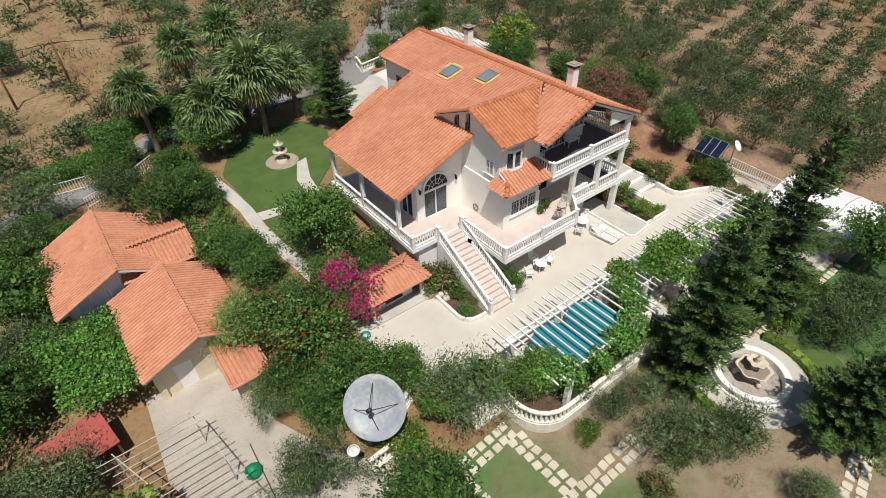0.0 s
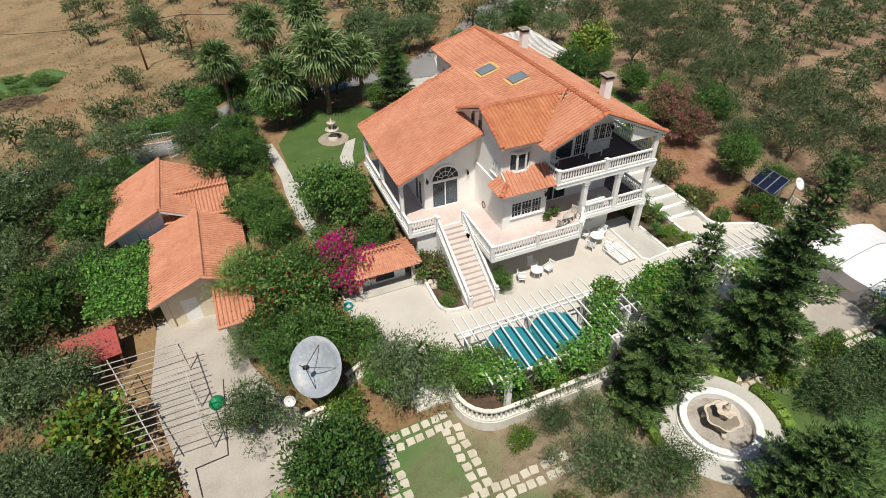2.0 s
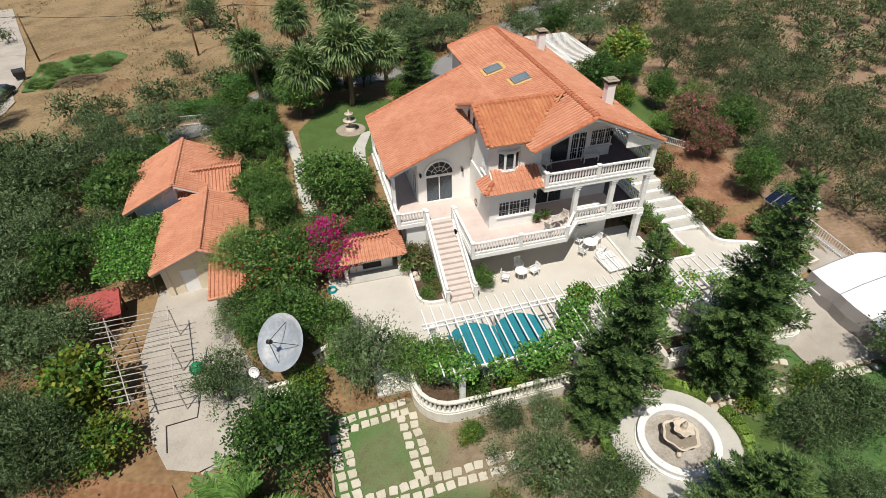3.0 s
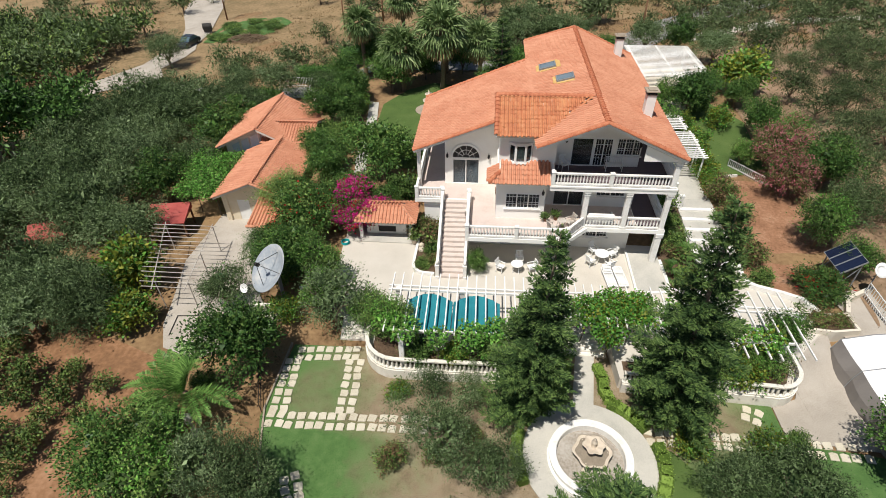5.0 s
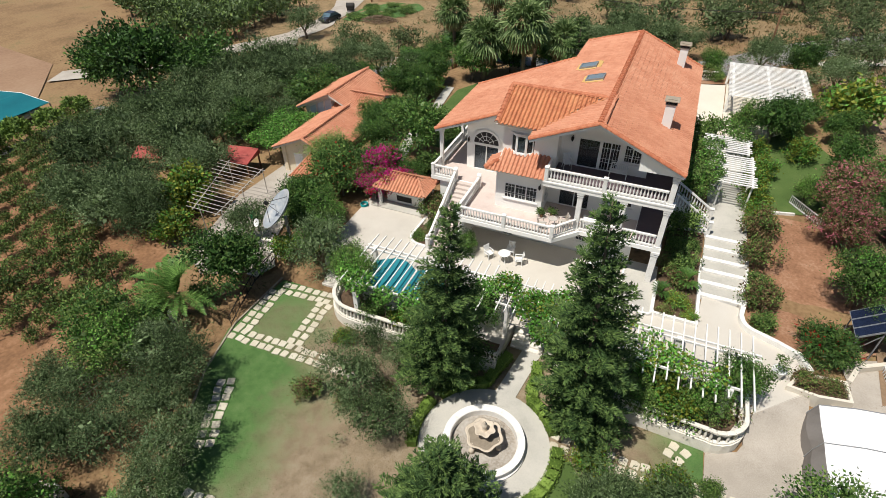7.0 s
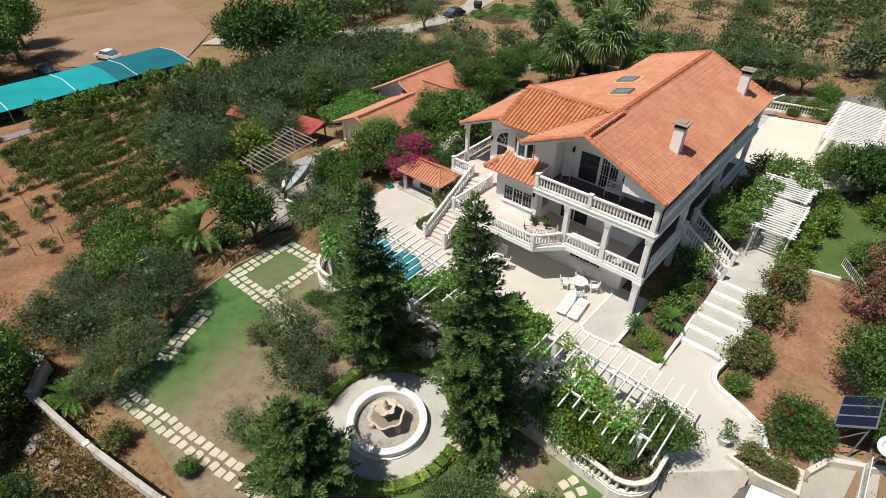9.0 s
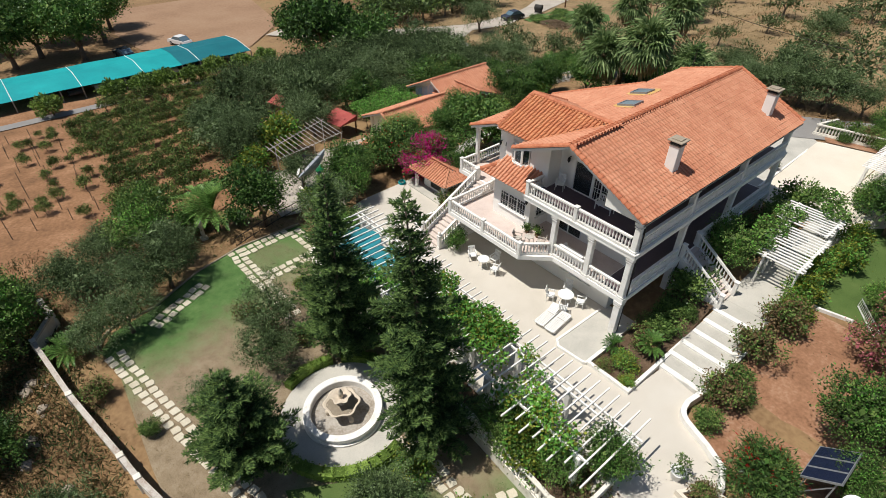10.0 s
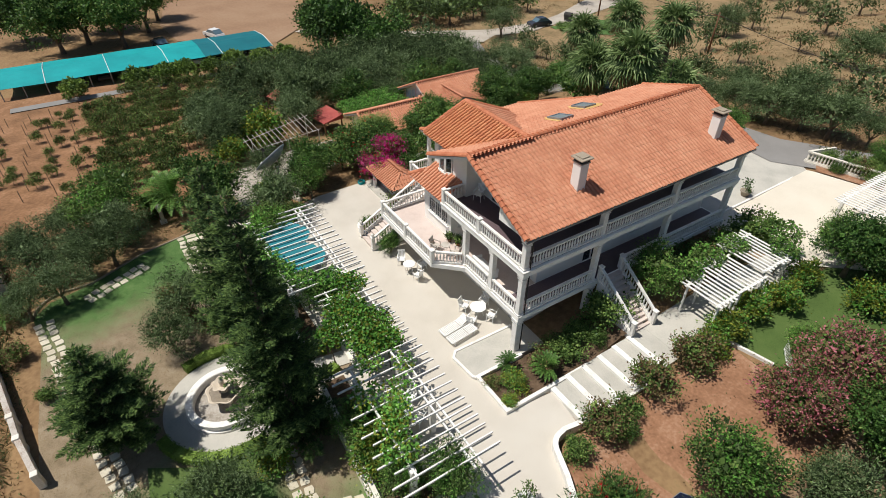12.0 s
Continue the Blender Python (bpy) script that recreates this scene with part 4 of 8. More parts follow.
    # second floor
    wall(V, (-11.0, 1.5), (-7.4, 1.5), 5.62, 9.05, 0.28, [(0.62, 2.1, 6.98, 8.2)])
    # bow window of three lights
    for x, y, w, a in ((-10.43, 1.5, 0.5, -33), (-10.01, 1.227, 0.64, 0), (-9.37, 1.227, 0.5, 33)):
        window(V, facing(x, y, 6.955, a), w, 1.26, 1, grille=False, sill=False)
    for z in (6.835, 8.22):
        part("bow_ledge", Geo().prism([(-10.5, 1.5), (-10.05, 1.16), (-9.33, 1.16), (-8.88, 1.5)], z, z + 0.115), M_whitestone, V)
    wall(V, (-11.0, 4.0), (-11.0, 1.78), 5.62, (10.05, 9.12), 0.28, [(1.2, 2.0, 6.5, 7.5)])
    window(V, facing(-11.0, 2.8, 6.5, -90), 0.8, 1.0, 2)
    wall(V, (-11.0, 7.4), (-11.0, 4.0), 5.62, (8.72, 10.05), 0.28, [(1.5, 1.95, 8.55, 9.15), (2.6, 3.05, 8.55, 9.15)])
    window(V, facing(-11.0, 5.9, 8.55, -90), 0.45, 0.6, 1, grille=False, frame_mat=M_wood)
    window(V, facing(-11.0, 4.8, 8.55, -90), 0.45, 0.6, 1, grille=False, frame_mat=M_wood)
    wall(V, (-7.4, 1.78), (-7.4, 2.6), 5.62, 9.15, 0.28)
    wall(V, (-7.4, 2.6), (-4.87, 2.6), F2, (9.15, 10.2), 0.28, [(1.1, 2.5, F2, F2 + 2.05)])
    wall(V, (-4.87, 2.6), (-1.9, 2.6), F2, (10.2, 8.8), 0.28, [(0.02, 1.2, F2, F2 + 2.05), (1.45, 3.05, 6.95, 8.2)])
    window(V, facing(-6.3, 2.6, F2), 1.4, 2.05, 1, grille=False, door=True, name="sliding_door")
    window(V, facing(-4.85, 2.6, F2), 1.2, 2.05, 2, grille=True, door=True, name="sliding_door")
    window(V, facing(-3.42, 2.6, 6.95), 1.6, 1.25, 3)
    east2 = [(2.4, 4.4, F2, 8.0), (6.6, 8.2, 6.8, 8.0), (10.6, 12.6, F2, 8.0)]
    wall(V, (-1.9, 2.88), (-1.9, 17.4), F2, 8.9, 0.28, [(a - 0.28, b - 0.28, c, d) for a, b, c, d in east2])
    for u0, u1, a, b in east2:
        window(V, facing(-1.9, 2.6 + u0, a, 90), u1 - u0, b - a, 2, grille=a > F2, door=a == F2, name="window" if a > F2 else "sliding_door")
    wall(V, (-1.6, 17.72), (-4.87, 17.72), 0.8, (8.8, 10.25), 0.28, [(0.8, 2.2, 3.8, 5.0), (0.8, 2.2, 6.7, 7.9)])
    wall(V, (-4.87, 17.72), (-8.7, 17.72), 0.8, (10.25, 9.2), 0.28)
    wall(V, (-8.7, 17.4), (-8.7, 13.2), 0.8, 9.15, 0.28, [(1.0, 1.9, 7.2, 8.4)])
    window(V, facing(-8.7, 16.4, 7.2, -90), 0.9, 1.2, 1)
    # interior floors and core, which keep the rooms dark
    part("inner_floor", Geo().prism([(-10.7, 1.9), (-2.0, 2.9), (-2.0, 17.6), (-8.4, 17.6), (-8.4, 13.7), (-14.6, 13.7), (-14.6, 5.5), (-10.7, 5.5)], 5.6, 5.9), M_wood, V)
    part("inner_wall", Geo().box(-14.5, 8.5, F1 + 0.02, -2.2, 8.7, 5.58).box(-8.3, 8.5, F2 + 0.02, -2.2, 8.7, 8.6), M_wall, V)

    # columns
    def column(x, y, z0, z1, w=0.32):
        g = Geo().box(x - w / 2, y - w / 2, z0, x + w / 2, y + w / 2, z1, c=0.02)
        for a, b, e in ((z0, z0 + 0.12, 0.05), (z1 - 0.32, z1 - 0.26, 0.04), (z1 - 0.16, z1 - 0.001, 0.06)):
            g.box(x - w / 2 - e, y - w / 2 - e, a, x + w / 2 + e, y + w / 2 + e, b)
        part("column", g, M_whitestone, V)
    SE = (-0.14, 0.14)
    column(*SE, 0.0, F1 - 0.3, 0.4)
    column(*SE, F1 - 0.02, F2 - 0.38)
    column(*SE, F2 - 0.02, 7.98)
    for x in (-5.3, -2.65):
        column(x, 0.14, F1 - 0.02, F2 - 0.38)
    for y in (5.6, 11.6, 17.75):
        column(-0.14, y, F1 - 0.02, F2 - 0.38)
        column(-0.14, y, F2 - 0.02, 7.98)
        column(-0.14, y, 0.0, F1 - 0.3, 0.4)
    for y in (4.55, 9.0, 13.1):
        column(-16.75, y, F1 - 0.02, 6.05, 0.26)
    part("eave_beam", Geo().box(-0.32, -0.02, 7.98, 0.04, 18.0, 8.14), M_wall, V)
    part("eave_beam", Geo().box(-16.95, 4.4, 5.9, -16.6, 13.3, 6.05), M_wall, V)
    # soffit wedge at the balcony front
    part("gable_panel", Geo().prism([(-2.3, 0.0), (-0.3, 0.0), (-0.3, 0.12), (-2.3, 0.12)], 7.98, [9.02, 8.12, 8.12, 9.02]), M_wall, V, "white triangular gable panel")

    # balustrades: terrace, lower balcony, upper balcony, west veranda
    Z = F1
    balustrade(V, (-16.8, 2.98, Z), (-14.95, 2.98, Z))
    balustrade(V, (-16.8, 4.38, Z), (-16.8, 2.98, Z), (False, False))
    balustrade(V, (-16.8, 8.82, Z), (-16.8, 4.72, Z), (False, False))
    balustrade(V, (-16.8, 12.92, Z), (-16.8, 9.18, Z), (False, False))
    balustrade(V, (-12.95, 2.6, Z), (-12.95, -1.5, Z))
    balustrade(V, (-12.95, -1.5, Z), (-6.5, -1.5, Z), (False, True), mid=4.0)
    balustrade(V, (-6.5, -1.5, Z), (-5.35, -0.1, Z), (False, False))
    balustrade(V, (-5.1, 0.06, Z), (-2.85, 0.06, Z), (False, False))
    balustrade(V, (-2.45, 0.06, Z), (-0.35, 0.06, Z), (False, False))
    balustrade(V, (-0.03, 0.35, Z), (-0.03, 5.4, Z), (False, False))
    balustrade(V, (-0.03, 7.95, Z), (-0.03, 11.4, Z), (True, False))
    balustrade(V, (-0.03, 11.8, Z), (-0.03, 17.55, Z), (False, False))
    Z = F2
    balustrade(V, (-7.6, 0.04, Z), (-0.35, 0.04, Z), (True, False), mid=4.5)
    balustrade(V, (-7.6, 1.4, Z), (-7.6, 0.04, Z), (False, False))
    for a, b in ((0.35, 5.4), (5.8, 11.4), (11.8, 17.55)):
        balustrade(V, (-0.03, a, Z), (-0.03, b, Z), (False, False))

    # roofs
    RX, RZ = -4.87, 10.48
    yf, yb = -0.25, 18.4
    roof_plane(V, [(0.2, yf, 8.2), (0.2, yb, 8.2), (RX, yb, RZ), (RX, yf, RZ)], single=300, seed=1)
    roof_plane(V, [(-9.0, 18.1, 9.36), (-9.0, 3.9, 9.36), (RX, 3.9, RZ), (RX, yb, RZ)], seed=2)
    roof_plane(V, [(-17.05, 13.4, 6.1), (-17.05, 4.05, 6.1), (-9.0, 4.05, 9.36), (-9.0, 13.4, 9.36)], seed=3)
    roof_plane(V, [(-8.85, 0.95, 8.8), (-8.85, yf + 0.1, 8.8), (RX, yf, RZ), (RX, 3.95, RZ - 0.02)], seed=4)
    # cross gable over the centre block
    roof_plane(V, [(-11.27, 0.88, 8.97), (-8.5, 0.88, 8.97), (-5.2, 4.0, 10.34), (-11.27, 4.0, 10.34)], mat=M_tileold, seed=5)
    roof_plane(V, [(-9.0, 7.5, 8.85), (-11.3, 7.5, 8.85), (-11.3, 4.0, 10.34), (-5.2, 4.0, 10.34), (-6.4, 5.6, 9.66)], seed=6)
    # skirt roof over the bay
    roof_plane(V, [(-11.7, -0.02, 6.1), (-7.7, -0.02, 6.1), (-7.7, 1.48, 6.92), (-11.0, 1.48, 6.92), (-11.0, 0.68, 6.48)], seed=7, thick=0.1)
    roof_plane(V, [(-11.7, 1.8, 6.1), (-11.7, -0.02, 6.1), (-11.0, 0.68, 6.48), (-11.0, 1.8, 6.48)], seed=8, thick=0.1)
    roof_plane(V, [(-12.6, 17.6, 5.6), (-12.6, 13.25, 5.6), (-9.6, 13.25, 7.0), (-9.6, 17.6, 7.0)], seed=9, thick=0.1)
    cap_line(V, (RX, yf, RZ + 0.04), (RX, yb, RZ + 0.04), seed=1, r0=0.17, mat=M_tileridge)
    cap_line(V, (-11.3, 4.0, 10.38), (-5.2, 4.0, 10.38), mat=M_tileridge, seed=2, r0=0.15)
    cap_line(V, (-8.55, 0.92, 9.0), (-5.2, 3.95, 10.38), seed=3, r0=0.08, mat=M_tileold)
    for a, b in (((0.2, yf, 8.25), (RX, yf, RZ + 0.04)), ((-8.85, yf, 8.85), (RX, yf, RZ + 0.04)), ((-17.05, 4.05, 6.15), (-11.1, 4.05, 8.55)), ((0.2, yb, 8.25), (RX, yb, RZ + 0.04)), ((-9.0, yb - 0.3, 9.4), (RX, yb, RZ + 0.04)),
                 ((-17.05, 13.4, 6.15), (-9.0, 13.4, 9.4)), ((-11.3, 0.88, 9.02), (-11.3, 4.0, 10.38)), ((-11.3, 7.5, 8.9), (-11.3, 4.0, 10.38)), ((-11.7, -0.02, 6.14), (-11.0, 0.68, 6.52))):
        cap_line(V, a, b, seed=int(abs(a[0]) * 10), r0=0.15, mat=M_tileridge)
        if a[0] < 1 and a[1] != -0.02:
            part("fascia", Geo().bar(Vector(a) - Vector((0, 0, 0.13)), Vector(b) - Vector((0, 0, 0.13)), 0.09, 0.14), M_white, V, "white fascia board")
    # chimneys
    for y, top in ((4.46, 10.44), (15.97, 10.38)):
        cx = -1.44
        ch = part("chimney", Geo().box(cx - 0.29, y - 0.29, 8.6, cx + 0.29, y + 0.29, top, c=0.02), M_wall, V, "cream chimney with a dark cap")
        part("collar", Geo().box(cx - 0.34, y - 0.34, top + 0.001, cx + 0.34, y + 0.34, top + 0.06, c=0.01), M_rock, ch)
        for dx in (-0.24, 0.24):
            for dy in (-0.24, 0.24):
                part("chimney_leg", Geo().box(cx + dx - 0.05, y + dy - 0.05, top + 0.062, cx + dx + 0.05, y + dy + 0.05, top + 0.24), M_dark, ch)
        part("flue", Geo().box(cx - 0.18, y - 0.18, top + 0.062, cx + 0.18, y + 0.18, top + 0.238), M_dark, ch)
        part("chimney_cap", Geo().box(cx - 0.43, y - 0.43, top + 0.242, cx + 0.43, y + 0.43, top + 0.31, c=0.03).box(cx - 0.26, y - 0.26, top + 0.311, cx + 0.26, y + 0.26, top + 0.37), M_rock, ch, "weathered stone chimney cap")
    part("gutter", Geo().box(0.17, -0.24, 8.07, 0.27, 18.38, 8.15), M_grey, V, "grey eaves gutter")
    part("downpipe", Geo().tube([(0.06, 0.36, 8.0), (0.06, 0.36, 3.0)], 0.04, 6).tube([(0.06, 0.36, 3.0), (0.06, 0.36, 0.1)], 0.04, 6), M_iron, V, "dark downpipe")
    for x, y, z in ((-14.72, 5.02, 5.3), (-11.7, 5.02, 5.3), (-6.7, 2.52, 8.05), (-1.95, 2.52, 7.8), (-8.05, 0.68, 5.1)):
        lm = part("wall_lamp", Geo().lathe([(0.03, -0.18), (0.09, -0.06), (0.09, 0.1), (0.02, 0.18)], 8, pose(x, y - 0.1, z)), M_iron, V, "dark wall lantern")
        part("bracket", Geo().box(x - 0.02, y - 0.06, z + 0.12, x + 0.02, y + 0.08, z + 0.18), M_iron, lm)
    # roof lights
    for x, y, w in ((-7.6, 10.7, 0.9), (-6.6, 7.75, 0.9)):
        z = 9.36 + (x + 9.0) / 4.13 * 1.12
        m = pose(x, y, z + 0.2, 0, -15.2, 0)
        sk = part("roof_light", Geo().box(-0.62, -0.5, -0.1, -0.54, 0.5, 0.08, m).box(0.54, -0.5, -0.1, 0.62, 0.5, 0.08, m).box(-0.54, -0.5, -0.1, 0.54, -0.42, 0.08, m).box(-0.54, 0.42, -0.1, 0.54, 0.5, 0.08, m), M_grey, V, "glazed roof light with a metal frame")
        part("pane", Geo().box(-0.535, -0.415, 0.03, 0.535, 0.415, 0.045, m), M_roofglass, sk)
        q = Geo().box(-0.86, -0.6, -0.1, -0.63, 0.62, -0.02, m, c=0.02).box(-0.63, -0.72, -0.1, 0.6, -0.51, -0.025, m, c=0.02)
        if y > 9:
            q.box(0.63, -0.55, -0.1, 0.95, 0.7, -0.015, m, c=0.02).box(0.2, 0.51, -0.1, 0.8, 0.95, -0.02, m, c=0.02)
        part("flashing", q, M_sealant, sk, "ochre sealant flashing")
    # front stair
    st = part("front_stair", Geo().prism([(-14.75, -2.45), (-13.15, -2.45), (-13.15, 2.84), (-14.75, 2.84)], 0.0, [0.01, 0.01, 2.6, 2.6]), M_wall, V, "long front stair with pink treads")
    n = 16
    for i in range(n):
        y0 = -2.5 + 5.34 * i / n
        part("tread", Geo().box(-14.74, y0, 0.0 if i == 0 else F1 * i / n - 0.05, -13.16, y0 + 5.34 / n + 0.02, F1 * (i + 1) / n), M_stair, st)
    for x in (-14.88, -13.02):
        part("stair_string", Geo().prism([(x - 0.12, -2.6), (x + 0.12, -2.6), (x + 0.12, 2.84), (x - 0.12, 2.84)], 0.0, [0.2, 0.2, F1 + 0.05, F1 + 0.05]), M_whitestone, st)
        balustrade(V, (x, -2.45, 0.18), (x, 2.75, F1 + 0.02), step=0.22)
    # side stair to the east
    st = part("side_stair", Geo().prism([(0.13, 6.15), (3.0, 6.15), (3.0, 7.75), (0.13, 7.75)], 0.3, [2.6, 0.7, 0.7, 2.6]), M_wall, V, "side stair with pink treads")
    n = 12
    for i in range(n):
        x1 = 3.1 - 2.96 * i / n
        part("tread", Geo().box(x1 - 2.96 / n - 0.02, 6.16, 0.68 if i == 0 else 0.72 + 2.18 * i / n - 0.05, x1, 7.74, 0.72 + 2.18 * (i + 1) / n), M_stair, st)
    for y in (6.05, 7.85):
        part("stair_string", Geo().prism([(0.13, y - 0.11), (3.25, y - 0.11), (3.25, y + 0.11), (0.13, y + 0.11)], 0.3, [F1 + 0.05, 0.92, 0.92, F1 + 0.05]), M_whitestone, st)
        balustrade(V, (0.1, y, F1 + 0.02), (3.15, y, 0.9), step=0.2)


M_solarglass, _nt, _p = node_mat("sky_reflecting_glass", 0.08, 0.0, 0.8)
_p.inputs["Base Color"].default_value = (0.1, 0.16, 0.2, 1)


def arch_window(V, cx, y, z, r):
    """A half-round window with a sunburst of dark ironwork, set on the wall face."""
    m = pose(cx, y - 0.03, z, 90, 0, 0)
    g = Geo()
    outer = [(r * math.cos(a), r * math.sin(a)) for a in [math.pi * i / 20 for i in range(21)]]
    inner = [(p[0] * 0.87, p[1] * 0.87) for p in outer]
    for i in range(20):
        g.prism([outer[i], outer[i + 1], inner[i + 1], inner[i]], 0.0, 0.07, m)
    g.prism([(-r, -0.09), (r, -0.09), (r, 0.0), (-r, 0.0)], 0.0, 0.07, m)
    w = part("arched_window", g, M_white, V, "arched window with a sunburst grille")
    part("pane", Geo().prism([(p[0] * 0.999, p[1] * 0.999 + 0.001) for p in inner], 0.0, 0.02, m), M_dark, w, "dark arched glass")
    g = Geo()
    for k in range(1, 6):
        a = math.pi * k / 6
        g.bar(m @ Vector((0.3 * math.cos(a), 0.3 * math.sin(a), 0.03)), m @ Vector((r * 0.87 * math.cos(a), r * 0.87 * math.sin(a), 0.03)), 0.03)
    for rr in (0.28, 0.6):
        ps = [m @ Vector((rr * math.cos(math.pi * i / 12), rr * math.sin(math.pi * i / 12), 0.03)) for i in range(13)]
        g.tube(ps, 0.018, 5)
    part("grille", g, M_white, w)


build_villa()

# ---- plants ----
def leaf_quad(vs, fs, p, d, n, ln, w):
    """A pointed leaf at p along d, its face along n."""
    s = d.cross(n)
    if s.length < 1e-4:
        s = d.orthogonal()
    s = s.normalized() * w * 0.5
    k = len(vs)
    e = d * ln
    vs += [tuple(p), tuple(p + e * 0.45 + s), tuple(p + e), tuple(p + e * 0.45 - s)]
    fs.append((k, k + 1, k + 2, k + 3))


def rand_dir(r):
    while True:
        v = Vector((r.uniform(-1, 1), r.uniform(-1, 1), r.uniform(-1, 1)))
        if 0.05 < v.length < 1:
            return v.normalized()


def crown_mesh(name, mats, rx, rz, tips, per, ll, lw, seed, cz=0.0, spread=0.34, hollow=0.45, core=200, big=0.42, skirt=-0.55, stray=1.12):
    """A crown of leaf clumps round twig tips in a lumpy ellipsoid, with broader sprays inside it. mats: (material, share) rows."""
    r = random.Random(seed)
    vs, fs, mi = [], [], []
    lobes = [(rand_dir(r), r.uniform(0.72, 1.2)) for _ in range(9)]

    def pick():
        x = r.random()
        for i, (_m, share) in enumerate(mats):
            if x < share:
                return i
            x -= share
        return 0

    def reach(d):
        return max(0.56, max(l[1] * max(0.0, d.dot(l[0])) ** 1.1 for l in lobes))

    def aim():
        d = rand_dir(r)
        if d.z < skirt:
            d.z *= -0.5
            d.normalize()
        return d
    for _ in range(core):
        d = aim()
        rad = reach(d) * r.uniform(0.25, 0.8)
        c = Vector((d.x * rx * rad, d.y * rx * rad, cz + d.z * rz * rad))
        f = r.uniform(0.6, 1.2) * big
        mat = pick()
        for _i in range(2):
            leaf_quad(vs, fs, c + rand_dir(r) * big * 0.6, (rand_dir(r) + d * 0.3).normalized(), (rand_dir(r) * 0.8 + d).normalized(), f * 1.05, f * 0.62)
            mi.append(mat)
    for _ in range(tips):
        d = aim()
        rad = (hollow + (1 - hollow) * r.random() ** 0.45) * reach(d) * r.choice((0.92, 1.0, 1.0, 1.0, 1.07, stray))
        c = Vector((d.x * rx * rad, d.y * rx * rad, cz + d.z * rz * rad))
        mat = pick()
        for _i in range(per):
            q = Vector((r.gauss(0, spread), r.gauss(0, spread), r.gauss(0, spread * 0.75)))
            dd = (rand_dir(r) + d * 0.7 + q * 0.4).normalized()
            nn = (rand_dir(r) * 0.9 + q.normalized() * 0.9 + Vector((0, 0, 0.25))).normalized()
            f = r.uniform(0.7, 1.25)
            leaf_quad(vs, fs, c + q, dd, nn, ll * f, lw * f)
            mi.append(mat if r.random() < 0.6 else pick())
    me = bpy.data.meshes.new(name)
    me.from_pydata(vs, [], fs)
    for m, _s in mats:
        me.materials.append(m)
    me.polygons.foreach_set("material_index", mi)
    me.update()
    return me


def trunk_mesh(name, h, r0, seed, limbs=4, spread=1.2, top=1.6, mat=None):
    r = random.Random(seed)
    g = Geo()
    b = Vector((r.uniform(-0.15, 0.15), r.uniform(-0.15, 0.15), h))
    g.tube([(0, 0, -0.25), (b.x * 0.3, b.y * 0.5, h * 0.5), b], [r0 * 1.35, r0, r0 * 0.8], 7)
    for i in range(limbs):
        a = 2 * math.pi * (i + r.uniform(-0.3, 0.3)) / limbs
        e = b + Vector((math.cos(a) * spread, math.sin(a) * spread, top * r.uniform(0.7, 1.1)))
        mid = b.lerp(e, 0.5) + Vector((0, 0, 0.15))
        g.tube([b - Vector((0, 0, 0.1)), mid, e], [r0 * 0.6, r0 * 0.4, r0 * 0.12], 5)
        for k in range(2):
            e2 = mid + Vector((r.uniform(-1, 1), r.uniform(-1, 1), r.uniform(0.3, 1))) * spread * 0.55
            g.tube([mid, e2], [r0 * 0.3, r0 * 0.08], 4)
    return g.mesh(name, mat or M_bark, True)


KINDS = {}
ME_STEM = trunk_mesh("stem", 0.2, 0.04, 99, 5, 0.4, 0.5)


def kind(key, name, label, category, crown, trunk, group=""):
    KINDS.setdefault(key, []).append((name, label, category, crown, trunk, group))


def plant(key, x, y, s=1.0, z=None, seed=None, sz=None, label="", group=""):
    r = random.Random(int(x * 131 + y * 71) if seed is None else seed)
    row = KINDS[key][r.randrange(len(KINDS[key]))]
    name, lab, cat, crown, trunk, grp = row
    t = new(name)
    t.empty_display_size = 0.2
    tagged(t, label or lab, cat, group or grp)
    c = new("crown" if trunk else "foliage", crown)
    c.parent = t
    k = new("trunk" if trunk else "stem", trunk or ME_STEM)
    k.parent = t
    zz = ground_z(x, y) if z is None else z
    t.matrix_basis = pose(x, y, zz, 0, 0, r.uniform(0, 360)) @ Matrix.Diagonal((s, s, sz or s * r.uniform(0.9, 1.1), 1))
    return t


for i in range(5):
    kind("olive", "olive_tree", "silvery green olive tree with a dense crown", "olive tree",
         crown_mesh("crown", [(L_olive, 0.65), (L_olive2, 0.35)], 1.0 * 2.5, 2.0, 72, 112, 0.165, 0.05, 10 + i, cz=2.4, spread=0.29, core=170, big=0.36, stray=1.3), trunk_mesh("trunk", 1.0, 0.16, i, 4, 1.3, 1.6))
for i in range(4):
    kind("olive_far", "olive_tree", "olive tree in the dry grove", "olive tree",
         crown_mesh("crown", [(L_olive, 0.6), (L_olive2, 0.4)], 2.2, 1.85, 70, 66, 0.19, 0.058, 30 + i, cz=2.0, spread=0.34, core=190, big=0.46, stray=1.2), trunk_mesh("trunk", 1.0, 0.13, 40 + i, 3, 1.1, 1.2), "olive grove")
for i in range(5):
    kind("grove", "olive_tree", "small wispy olive tree on the bare slope", "olive tree",
         crown_mesh("crown", [(L_olive3, 0.75), (L_olive2, 0.25)], 2.2, 1.9, 56, 52, 0.22, 0.06, 230 + i, cz=2.1, spread=0.36, core=80, big=0.34, stray=1.3), trunk_mesh("trunk", 1.0, 0.12, 240 + i, 4, 1.3, 1.5), "olive grove")
